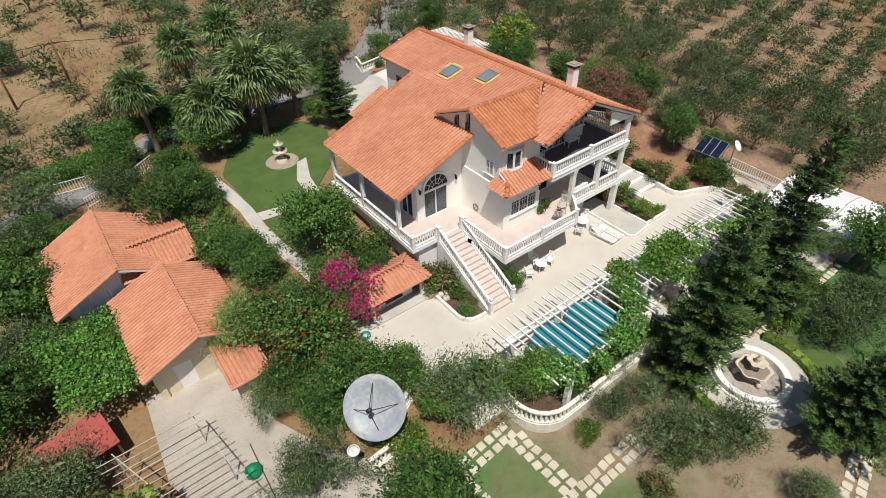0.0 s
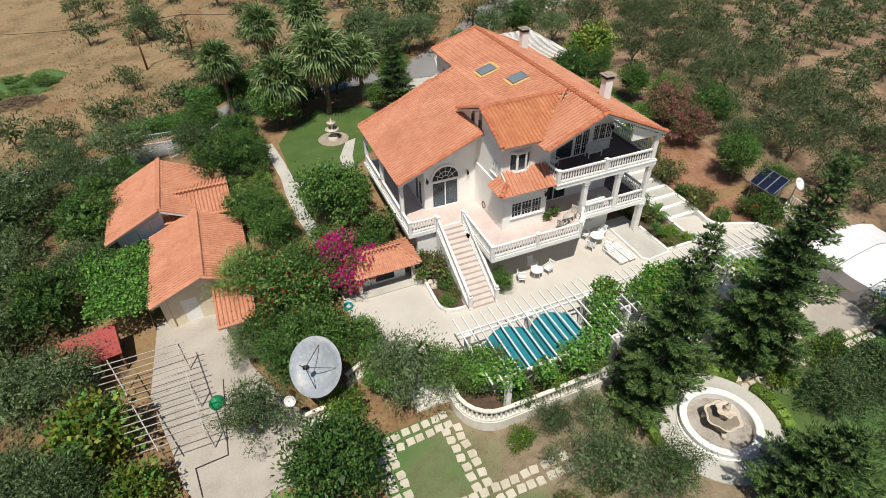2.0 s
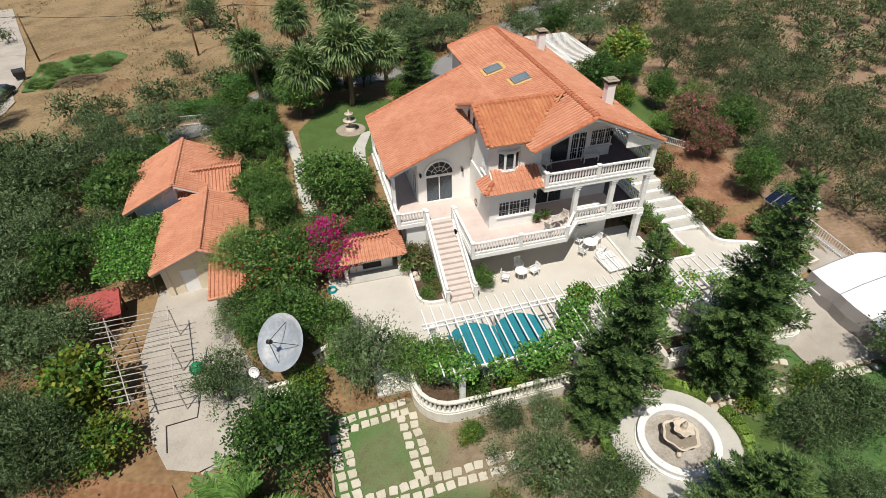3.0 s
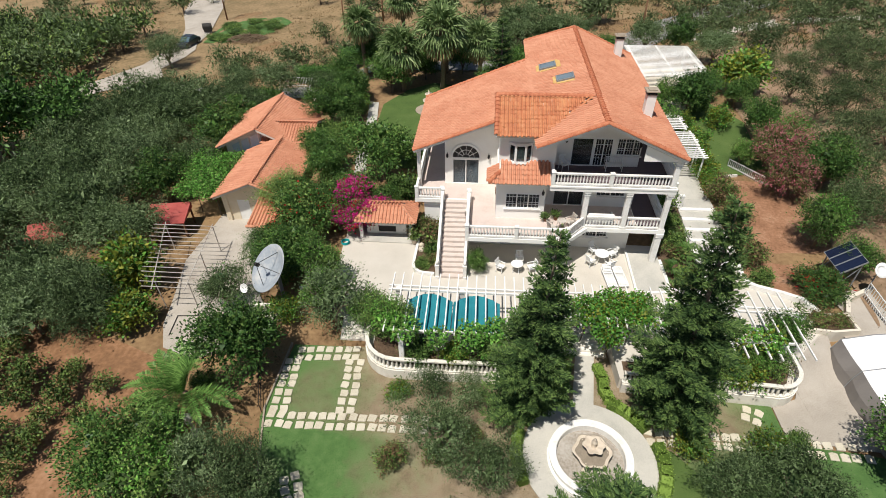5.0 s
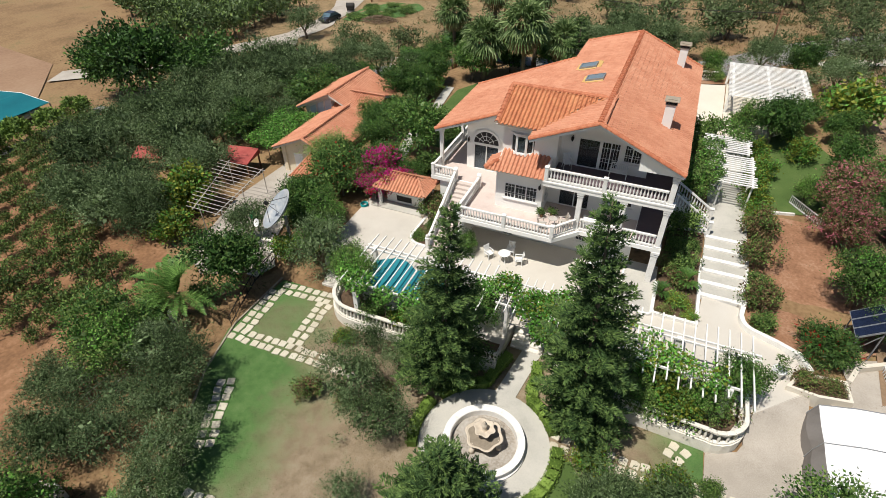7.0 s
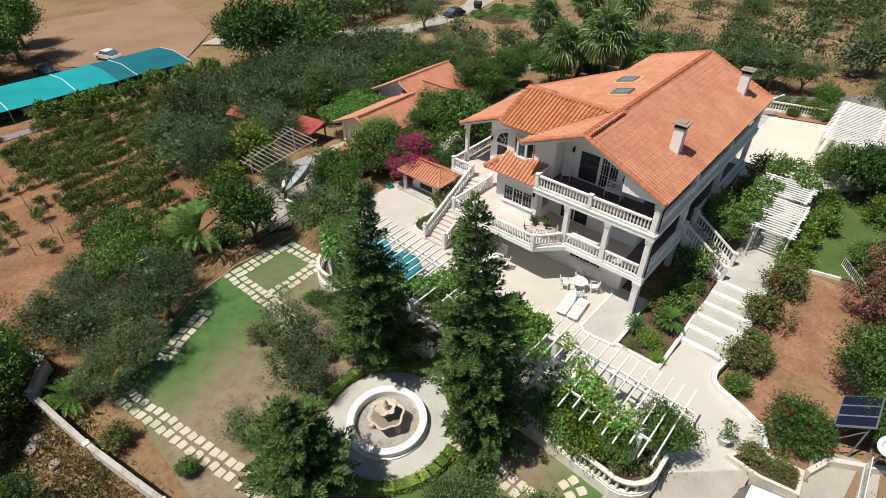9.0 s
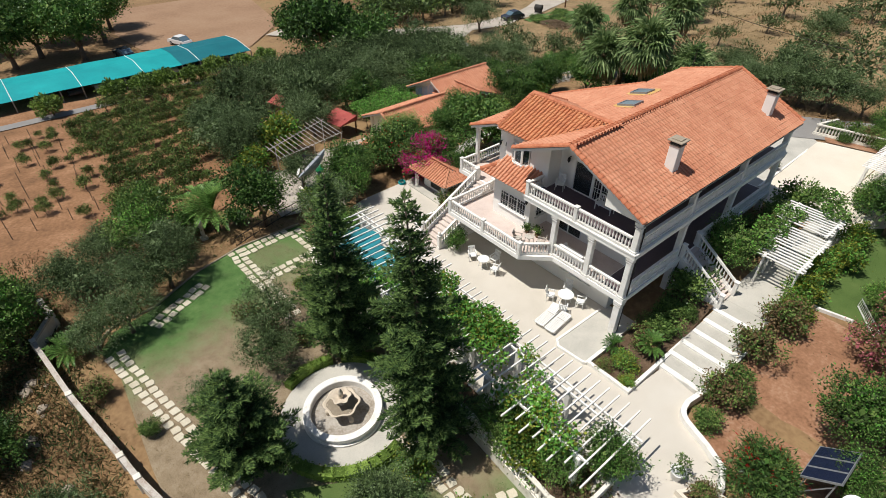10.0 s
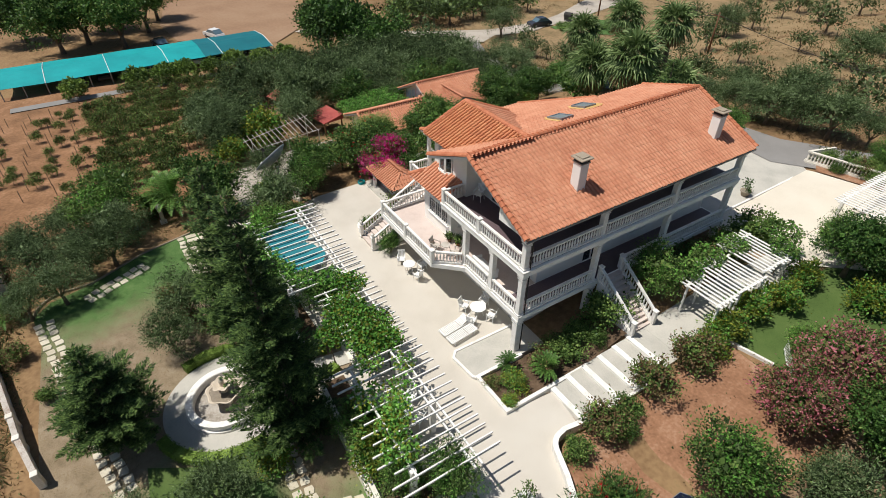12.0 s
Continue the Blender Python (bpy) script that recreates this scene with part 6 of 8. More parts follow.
# ---- planting ----
GARDEN = [
    ("olive", -36.3, 29.3, 1.2), ("olive", -36.9, 22.9, 1.15), ("citrus", -38.0, 17.0, 1.2), ("olive", -38.6, 12.3, 1.1), ("olive", -38.6, 1.6, 1.1), ("citrus", -27.4, 19.1, 1.0),
    ("feather", -27.9, 5.6, 0.95), ("redhib", -24.6, 1.9, 1.1), ("redhib", -26.0, 4.6, 1.0), ("redhib", -23.0, 3.6, 0.8), ("redhib", -26.8, 1.2, 0.75), ("citrus", -25.4, 8.6, 0.8), ("citrus", -26.4, 11.4, 0.75), ("citrus", -20.1, 8.8, 1.3),
    ("olive", -28.8, -5.0, 0.85), ("olive", -28.4, 0.2, 0.65), ("sparse", -20.7, -6.9, 1.05), ("citrus", -24.2, -2.3, 0.9), ("citrus", -25.1, -10.2, 1.15), ("olive", -13.3, -15.0, 0.82), ("olive", -11.3, -16.4, 0.72), ("olive", -12.2, -12.2, 0.5),
    ("olive", -0.2, -16.6, 0.8), ("olive", -29.2, -21.0, 0.78), ("olive", -22.2, -18.4, 0.85), ("sparse", -22.8, -22.2, 0.75), ("olive", -19.4, -21.6, 0.72), ("olive", -19.0, -23.6, 0.68), ("olive", -26.6, -23.2, 0.83), ("sparse", -24.2, -20.4, 0.65), ("leafy", -26.9, -18.2, 1.1),
    ("leafy", -18.9, -6.9, 0.8), ("lime", -16.2, -11.6, 0.7), ("sparse", -14.4, -11.6, 0.55), ("leafy", -21.9, -6.3, 0.75), ("leafy", -22.1, -3.5, 0.8), ("sparse", -10.8, -20.2, 0.5), ("shrub", -11.4, -23.0, 0.6), ("lime", -1.1, -13.9, 1.05),
    ("leafy", 0.3, -9.9, 0.55), ("lime", 1.6, -9.1, 1.5), ("leafy", 3.4, -9.4, 0.62), ("leafy", 5.2, -7.7, 0.68), ("lime", 2.5, -9.8, 1.2), ("shrub", -1.6, -9.7, 0.8), ("russet", 4.5, -8.6, 1.2), ("shrub", 1.0, -10.0, 0.9),
    ("shrub", 1.1, 5.6, 1.4), ("shrub", 1.9, 2.4, 1.0), ("russet", 1.6, 0.7, 0.9), ("lime", 1.8, -1.4, 0.75), ("russet", 0.9, 2.2, 0.7), ("shrub", 1.1, 3.7, 0.8), ("lime", 2.6, -2.4, 0.5), ("russet", 1.2, -2.4, 0.5), ("shrub", 2.2, 4.2, 0.6), ("shrub", 1.0, 7.4, 1.1), ("russet", 6.3, 0.6, 1.2), ("shrub", 6.4, 2.3, 0.8), ("russet", 6.25, 4.3, 1.25), ("shrub", 7.0, 1.4, 0.8), ("russet", 6.3, 7.0, 1.25), ("lime", 6.3, 8.8, 0.95), ("lime", 6.1, 10.3, 1.2),
    ("citrus", 7.2, 20.8, 1.0), ("redsage", 9.8, -2.3, 0.9), ("leafy", 11.7, 2.5, 1.0), ("myrtle", 11.3, 7.8, 0.95), ("myrtle", 11.5, 11.0, 1.15), ("leafy", 1.3, 9.7, 0.9), ("shrub", 1.4, 12.4, 1.4), ("russet", 1.8, 14.4, 1.3), ("shrub", 1.6, 16.4, 1.3), ("shrub", 1.8, 19.0, 1.5), ("lime", 6.0, 12.6, 1.2), ("leafy", 9.3, 11.9, 0.62), ("lime", 6.3, 15.0, 1.2), ("lime", 6.2, 17.8, 1.1), ("lime", 9.6, 18.6, 1.3),
    ("leafy", -17.0, -8.4, 0.75), ("lime", -13.4, -9.7, 0.9), ("shrub", -15.2, -9.6, 0.95), ("leafy", -11.4, -9.6, 0.6), ("leafy", -9.0, -7.8, 0.65),
    ("olive", -38.2, -6.3, 1.0), ("olive", -40.2, -5.6, 1.1), ("lime", -34.7, -6.8, 1.8), ("lime", -36.6, -3.0, 2.4),
    ("shrub", -29.2, -15.0, 1.3), ("shrub", -27.2, -26.4, 1.2), ("shrub", -30.2, -13.4, 1.0),
    ("citrus", -22.2, 25.4, 1.0), ("citrus", -25.6, 23.4, 0.85), ("olive", -29.6, 25.4, 1.0), ("citrus", -37.6, 20.4, 0.95), ("olive", -40.4, 26.6, 1.1), ("citrus", -30.0, 29.0, 0.75), ("olive", -41.8, 31.5, 1.0),
    ("lime", 13.6, 26.4, 3.0), ("citrus", 12.4, 23.0, 0.7), ("citrus", 12.4, 17.0, 0.8), ("leafy", 13.0, 13.6, 0.9), ("olive", 14.6, 4.9, 0.85), ("citrus", 14.6, 9.0, 0.9), ("leafy", 12.8, -0.5, 0.7), 
    ("citrus", -28.6, -17.4, 1.0), ("olive", -24.8, -23.6, 0.75), ("olive", -24.4, -17.4, 0.85), ("sparse", -27.6, -20.4, 0.8), ("olive", -21.6, -19.9, 0.75),
    ("lime", -24.2, -6.6, 1.1), ("shrub", -25.2, -3.0, 1.3), ("citrus", -26.4, -2.2, 0.75), ("shrub", -15.4, 0.0, 0.75), ("russet", -15.7, 1.2, 1.3), ("shrub", -15.9, -1.4, 0.6), ("leafy", -12.2, -1.5, 0.42), ("russet", -16.4, 2.4, 1.0), ("russet", -15.2, -0.8, 0.7),
    ("lime", 2.6, -13.9, 1.0), ("russet", -15.6, -24.4, 0.8), ("sparse", -19.9, -29.2, 0.6), ("shrub", -24, -28.4, 1.3), ("citrus", -15.2, -29.2, 0.65), ("russet", -16.0, -15.6, 0.85), ("shrub", -18.3, 6.0, 1.5), ("shrub", -18.2, 12.2, 1.2),
    ("citrus", -25.0, 30.4, 0.95), ("citrus", -28.6, 30.6, 0.85), ("citrus", -19.0, 29.2, 0.7), ("shrub", -24.9, 17.4, 1.1), ("citrus", -24.9, 10.2, 0.72), ("shrub", -24.6, 13.0, 0.9), ("shrub", -25.0, 19.6, 1.2), ("lime", -24.8, 21.2, 1.0),
    ("lime", -25.0, 15.6, 0.9), ("citrus", -25.6, 18.8, 0.75), ("citrus", -25.7, 22.0, 0.8), ("shrub", -25.1, 15.0, 1.0), ("shrub", -26.8, 14.6, 1.2), ("shrub", -27.6, 17.0, 1.2), ("lime", -26.6, 12.8, 1.0), ("shrub", -24.2, 6.2, 1.0), ("shrub", -24.6, 8.4, 1.0), ("russet", 9.9, -5.1, 0.7), ("russet", 8.6, -5.2, 0.75), ("shrub", 8.8, 22.6, 1.3), ("citrus", 7.6, 23.4, 0.6), ("leafy", 5.4, 22.6, 0.65), ("citrus", 9.8, 24.8, 0.7), ("shrub", 5.0, 23.5, 1.0),
    ("shrub", 4.4, -13.2, 0.6), ("russet", -19.6, -24.4, 0.7), ("shrub", 6.6, -1.5, 0.75), ("shrub", -8.3, -10.9, 1.1), ("olive", 2.6, -16.4, 0.95), ("citrus", 8.6, -14.9, 1.0), ("olive", -0.4, -20.2, 0.7), ("shrub", -27.6, -11.6, 0.9), ("russet", -28.4, -14.2, 0.8),
    ("citrus", -19.2, 4.6, 0.6), ("citrus", -21.6, 5.2, 0.7), ("citrus", -33.8, 23.0, 0.8), ("citrus", -40.0, 8.6, 1.0), ("citrus", -36.6, 25.6, 0.9),
    ("citrus", -15.0, 31.0, 0.8), ("citrus", -8.6, 30.6, 0.8), ("leafy", -18.6, 31.0, 0.9), ("citrus", -22.0, 31.6, 0.8), ("leafy", -12.2, 25.6, 0.6), ("olive", 6.6, 38.4, 1.0), ("citrus", 10.6, 38.2, 0.9), ("olive", 13.4, 34.4, 1.1), ("leafy", 2.0, 36.4, 0.7), ("olive", -8.9, 37.8, 1.05), ("olive", -8.6, 41.6, 1.3), ("olive", -3.9, 39.6, 1.2), ("olive", -1.0, 41.0, 0.8), ("olive", -14.9, 41.6, 0.9), ("olive", -13.3, 64.0, 1.2), ("olive", -34.8, 70.0, 1.3), ("russet", 1.2, 34.8, 1.0), ("shrub", 0.0, 33.7, 0.6), ("shrub", 2.6, 34.6, 0.8), ("olive", -11.6, 37.0, 0.95), ("olive", -6.3, 39.4, 1.0), ("olive", -4.6, 41.4, 0.9), ("olive", -13.8, 36.6, 0.85), ("sparse", -10.2, 37.6, 0.8),
]
for k, x, y, s in GARDEN:
    plant(k, x, y, s, z=0.0 if (k in ("leafy", "lime", "shrub") and -11 < y < -5.5 and (-18.4 < x < -7 or -1 < x < 6)) else None)
for x, y, sc in ((-22.8, 2.6, 0.75), (-21.6, 2.2, 0.85), (-20.3, 2.7, 0.8), (-21.9, 3.7, 0.85), (-19.3, 3.3, 0.6), (-23.4, 3.4, 0.6)):
    plant("boug", x, y, sc, sz=sc * (0.9 + 0.25 * (y - 2.2)))
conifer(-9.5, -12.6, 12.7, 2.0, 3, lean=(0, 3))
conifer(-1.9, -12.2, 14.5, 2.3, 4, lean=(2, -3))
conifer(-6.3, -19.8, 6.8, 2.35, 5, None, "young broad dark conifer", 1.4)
conifer(-10.8, 23.8, 8.2, 1.7, 6)
fan_palm(-25.8, 28.9, 6.4, 1.6, 1)
fan_palm(-21.1, 25.9, 4.6, 2.05, 2)
fan_palm(-16.9, 26.5, 6.4, 2.3, 3)
fan_palm(-13.0, 28.2, 4.8, 1.8, 4)
fan_palm(-21.3, 29.8, 8.4, 1.55, 5)
fan_palm(-16.9, 31.2, 8.6, 1.7, 6)
plant("olive", -57.2, 43.2, 1.25)
for k, x, y, s in (("lime", -36.4, -2.6, 1.7), ("olive", -39.2, -5.3, 1.05)):
    plant(k, x, y, s)
for k, x, y, s in (("leafy", -22.8, -27.2, 1.15), ("leafy", -20.8, -29.0, 1.0), ("olive", -8.8, -27.4, 0.8), ("leafy", -18.6, -30.4, 0.8), ("leafy", -25.6, -27.4, 0.9), ("russet", -13.6, -15.2, 0.8), ("russet", -12.0, -14.2, 0.7)):
    plant(k, x, y, s)
for x, y in ((-56, 56), (-53.5, 58), (-51, 60), (-55, 61), (-49, 62.5), (-52.5, 64), (-47.8, 60), (-56.6, 63), (-50.5, 57), (-54.2, 55)):
    plant("shrub", x, y, 1.5, sz=0.55)
date_palm(-27.6, -13.2, 1.9, 3.0, 2, n=26)
date_palm(2.2, 0.5, 0.4, 1.0, 3, "small dark sago palm in the flower bed", 24, 0.1, L_citrus)
date_palm(0.8, -1.1, 0.35, 0.8, 4, "small dark sago palm in the flower bed", 22, 0.1, L_citrus)
date_palm(-20.0, -25.0, 0.4, 1.5, 5, "low young palm near the fence", 18)
for x, y, s in ((-63, 17.5, 1.2), (-58, 21, 1.0), (-67.5, 16.5, 0.95), (-105, -24, 1.2)):
    plant("darkpine", x, y, s)

for x, y, s in ((-91, -10, 2.3), (-97, -15, 2.4), (-100, -5, 2.3), (-106, -12, 2.4), (-93, -19, 2.2), (-109, -2, 2.0)):
    plant("citrus", x, y, s, label="dense dark green tree behind the yard")

hedge("hedge", [(-5.0, -8.9), (-4.75, -9.8), (-4.85, -10.6), (-4.6, -11.2)] + arc(-6.15, -14.75, 3.65, 66, 30, 5), 0.6, 0.5, L_hedge, "clipped green hedge along the fountain path", 1)
hedge("hedge", [(-6.7, -8.9), (-7.05, -10.2), (-7.25, -11.2)] + arc(-6.15, -14.75, 3.65, 108, 150, 5), 0.6, 0.5, L_hedge, "clipped green hedge along the fountain path", 2)
hedge("hedge", arc(-6.15, -14.75, 3.65, -75, 15, 10), 0.6, 0.5, L_hedge, "clipped curved green hedge round the plaza", 3)
hedge("hedge", arc(-6.15, -14.75, 3.65, 160, 205, 5), 0.55, 0.5, L_hedge, "clipped curved green hedge round the plaza", 4)
hedge("hedge", [(-36, 35.4), (-30, 35.8), (-24, 36.4), (-17, 37.0)], 2.0, 1.6, L_citrus, "tall dark green roadside hedge", 5, 60, 0.2, 0.14)

vine_mat("green grapevine over the drive shelter", [(-35.0, 8.0, 0.9, 2.0), (-36.6, 9.6, 0.9, 1.8), (-34.4, 10.6, 1.0, 1.7), (-36.0, 6.6, 0.8, 1.6), (-34.2, 6.2, 0.9, 1.3), (-37.2, 12.0, 0.8, 1.5)], -1.7, (L_vine, L_shrub), 1)
vine_mat("bright green vine over the arched pergola", [(-4.2, -7.0, 2.5, 1.3), (-3.3, -7.6, 2.5, 1.1), (-5.9, -7.6, 2.55, 1.2), (-7.8, -6.4, 2.5, 0.9), (-4.8, -9.0, 2.3, 0.9), (-2.6, -6.6, 2.5, 0.8)], 0, (L_vine, L_yellow), 2, per=950)
vine_mat("grapevine over the pool pergola", [(-17.2, -8.6, 2.5, 1.0), (-16.0, -9.6, 2.5, 0.9), (-14.2, -10.0, 2.4, 0.7), (-12.4, -9.9, 2.6, 0.9), (-10.9, -9.6, 2.7, 0.9), (-9.6, -8.6, 2.6, 0.8), (-8.8, -7.4, 2.6, 0.9)], 0, (L_vine, L_shrub), 3)
vine_mat("thin yellowing grapevine over the garden table", [(-0.8, -6.7, 2.5, 0.6), (0.5, -7.6, 2.5, 0.65), (1.8, -8.5, 2.5, 0.8), (-1.8, -8.2, 2.5, 0.8), (0.2, -9.2, 2.6, 0.9), (3.4, -9.2, 2.7, 0.9), (2.2, -9.0, 2.8, 0.8), (1.2, -8.2, 2.6, 0.6)], 0, (L_vine, L_yellow), 4, per=360)
vine_mat("climbing vine over the east pergola", [(2.6, 10.6, 3.4, 1.0), (2.4, 12.8, 3.4, 1.1), (2.6, 15.2, 3.4, 1.0), (4.6, 17.4, 3.45, 1.0), (3.4, 19.4, 3.3, 1.2)], 1.0, (L_shrub, L_vine), 5)

# groves and vineyard
rg = random.Random(11)
far = []
for i in range(19):
    for j in range(25):
        x = 15.0 + 3.5 * i + rg.uniform(-0.9, 0.9)
        y = -10 + 3.7 * j + rg.uniform(-0.9, 0.9) + i * 0.75
        if x < 17 and y < 4 or rg.random() < 0.06 or (10 < x < 18 and 19 < y < 31) or (abs(y - 36 - (x - 14) * 0.62) < 2.5 and x < 32) or y > 82:
            continue
        s = rg.uniform(0.55, 0.88)
        if x < 30 and y < 40:
            plant("grove", x, y, s * 1.25, sz=s * rg.uniform(1.25, 1.55))
        else:
            far.append(("olive_mass", x, y, s))
WEST = [(-36, -5.0), (-43.7, -5.6), (-51, -4.0), (-55.5, 1), (-57.5, 9), (-58, 16), (-60, 20), (-52, 29), (-45, 30), (-41, 27), (-42, 16), (-43, 6)]
x = -68.0
while x < -34:
    y = -5.4
    while y < 31:
        px, py = x + rg.uniform(-0.9, 0.9), y + rg.uniform(-0.9, 0.9)
        if inside(px, py, WEST) and math.hypot(px + 62, py - 16) > 6.5 and math.hypot(px + 46.2, py - 0.6) > 2.8:
            if rg.random() < 0.07:
                y += 3.4
                continue
            plant(rg.choice(("olive_far", "olive_far", "olive_far", "sparse")), px, py, rg.uniform(1.0, 1.45), group="olive trees west of the drive")
        y += 3.4
    x += 3.4
for i in range(150):
    x, y = rg.uniform(-100, 45), rg.uniform(48, 150)
    if -67 < x < -49 and y < 115:
        continue
    far.append(("olive_mass", x, y, rg.uniform(0.6, 1.3)))
x = -126.0
while x < -66:
    y = 34.0
    while y < 62:
        px, py = x + rg.uniform(-1.4, 1.4), y + rg.uniform(-1.4, 1.4)
        if not (-69 < px < -50) and py > 34 - (px + 66) * 0.5 - 6:
            far.append(("west_mass", px, py, rg.uniform(1.0, 1.5)))
        y += 4.2
    x += 4.0
for i in range(34):
    x, y = -48 + 2.0 * i + rg.uniform(-1, 1), 38.5 + 0.2 * i + rg.uniform(-1.2, 3)
    if not -8 < x < 14:
        far.append(("olive_mass", x, y, rg.uniform(0.6, 1.0)))
for i in range(60):
    x = rg.uniform(-10, 60)
    y = 58 + x * 0.55 + rg.uniform(2, 26)
    far.append(("olive_mass", x, y, rg.uniform(0.8, 1.3)))
plant_mass("far_olive_trees", "far olive trees scattered over dry fields", "olive trees", far)
for x, y, s in ((-44.0, 2.8, 1.05), (-45.0, 4.6, 1.1), (-37, -7.0, 0.9), (-41, -7.4, 1.1), (-44.5, -6.8, 1.15), (-48, -6.2, 1.0)):
    plant("olive_far", x, y, s, group="olive trees west of the drive")
VINES = [(-34.4, -9.6), (-44, -7.6), (-51, -5.6), (-54.5, -1), (-57.5, 9), (-65.4, 9), (-65.4, -10), (-63.5, -17), (-58, -27), (-41, -28), (-33.6, -19), (-32.9, -12.5)]
for i in range(14):
    for j in range(36):
        x = -33.6 - 2.6 * i + 0.13 * (1.1 * j) + rg.uniform(-0.25, 0.25)
        y = 10.0 - 1.1 * j + rg.uniform(-0.2, 0.2)
        bare = y < -17.2 - 2.0 * rg.random()
        if not inside(x, y, VINES) or rg.random() < 0.14 or (bare and rg.random() < 0.66):
            continue
        k = rg.uniform(0.82, 1.15) if not bare else rg.uniform(0.5, 0.85)
        plant("vine", x, y, k, sz=k * rg.uniform(1.0, 1.25))
for y in (-18.4, -10.9, -7.8, -4.7, -1.4, 2.3, 6.2, 9.8):
    plant("clipped", -67.6 + rg.uniform(-0.2, 0.2), y, rg.uniform(1.4, 1.6))


def vine_stake(x, y, h):
    t = new("vine_stake", Geo().tube([(0, 0, -0.2), (0.03, 0.02, h)], [0.035, 0.03], 5).mesh("vine_stake", M_bark))
    t.location = (x, y, ground_z(x, y) + 0.05)
    tagged(t, "thin dry wooden vineyard stake in bare soil", "stake", "vineyard stakes")


for i in range(44):
    a, b = i // 11, i % 11
    vine_stake(-37.5 - 2.35 * b + rg.uniform(-0.2, 0.2), -19.6 - 2.2 * a + rg.uniform(-0.3, 0.3), rg.uniform(0.9, 1.4))

# ---- pergolas, walls and garden things ----
def pergola(label, posts, beams, rafters, z, mat, w=0.09, h=0.14, post_w=0.22, post_mat=None, group=""):
    t = thing("pergola", label, "pergola", group=group)
    for x, y, z0 in posts:
        part("post", Geo().box(x - post_w / 2, y - post_w / 2, z0, x + post_w / 2, y + post_w / 2, z - h, c=0.02), post_mat or mat, t)
    for (x0, y0), (x1, y1) in beams:
        part("beam", Geo().bar((x0, y0, z - h / 2), (x1, y1, z - h / 2), w * 1.3, h), mat, t)
    for (x0, y0), (x1, y1) in rafters:
        part("rafter", Geo().bar((x0, y0, z + h * 0.4), (x1, y1, z + h * 0.4), w, h * 0.75), mat, t)
    return t


r3 = random.Random(5)
pergola("white beamed pergola over the pool cover", [(-16.85, -6.25, 0), (-9.1, -6.25, 0), (-13, -6.25, 0), (-16.2, -9.9, 0), (-9.4, -9.6, 0)], [((-17.4, -6.1), (-8.6, -6.1)), ((-17.4, -6.42), (-8.6, -6.42)), ((-16.8, -9.7), (-8.6, -9.6))],
        [((-17.2 + 0.56 * i, -5.0), (-17.2 + 0.56 * i + 0.05, -10.1 + r3.uniform(0, 0.3))) for i in range(16)], 2.5, M_whitestone, w=0.07, h=0.12, post_w=0.3)
pergola("white beamed pergola over the garden table", [(5.2, -6.8, 0), (-1.4, -6.7, 0), (1.9, -6.7, 0), (4.4, -9.2, 0), (-1.2, -9.2, 0)], [((-2.0, -6.55), (5.8, -6.55)), ((-2.0, -6.9), (5.8, -6.9)), ((-2, -9.2), (4.9, -9.2))],
        [((-1.9 + 0.56 * i, -5.3), (-1.9 + 0.56 * i, -10.5 + r3.uniform(0, 0.6))) for i in range(14)], 2.45, M_whitestone, w=0.07, h=0.12, post_w=0.3)
pergola("white arched pergola over the garden steps", [(-7.3, -6.0, 0), (-3.6, -6.0, 0), (-7.3, -8.0, -0.8), (-3.6, -8.0, -0.8)], [((-8, -6.0), (-2.6, -6.0)), ((-8, -8.0), (-2.6, -8.0))], [((-7.8 + 0.5 * i, -5.3), (-7.8 + 0.5 * i, -8.7)) for i in range(11)], 2.45, M_whitestone, w=0.06, h=0.1)
for y0, y1, x0, x1, z in ((9.7, 11.4, 2.9, 5.6, 3.15), (11.6, 14.2, 2.5, 5.6, 3.25), (14.4, 17.2, 1.9, 5.3, 3.35)):
    pergola("white slatted pergola over the east path", [(x0 + 0.5, y0 + 0.2, 0.7), (x1 - 0.15, y0 + 0.2, 0.7), (x0 + 0.5, y1 - 0.2, 0.9), (x1 - 0.15, y1 - 0.2, 0.9)], [((x0 + 0.5, y0 - 0.1), (x0 + 0.5, y1 + 0.1)), ((x1 - 0.15, y0 - 0.1), (x1 - 0.15, y1 + 0.1))],
            [((x0 + r3.uniform(-0.15, 0.1), y), (x1 + r3.uniform(-0.1, 0.15), y)) for y in np.arange(y0, y1, 0.33).tolist()], z, M_whitestone, w=0.13, h=0.06, post_w=0.12, group="pergola sections over the east path")
pergola("white slatted pergola over the north forecourt", [(3.6, 26.5, 1.5), (10.2, 26.5, 1.5), (3.6, 34, 1.6), (10.2, 34, 1.6)], [((3.8, 25), (3.8, 34.8)), ((10.1, 25), (10.1, 34.8)), ((7, 25), (7, 34.8))], [((3.4, 25.2 + 0.36 * i), (10.5, 25.2 + 0.36 * i)) for i in range(27)], 3.9, M_whitestone, w=0.16, h=0.05)
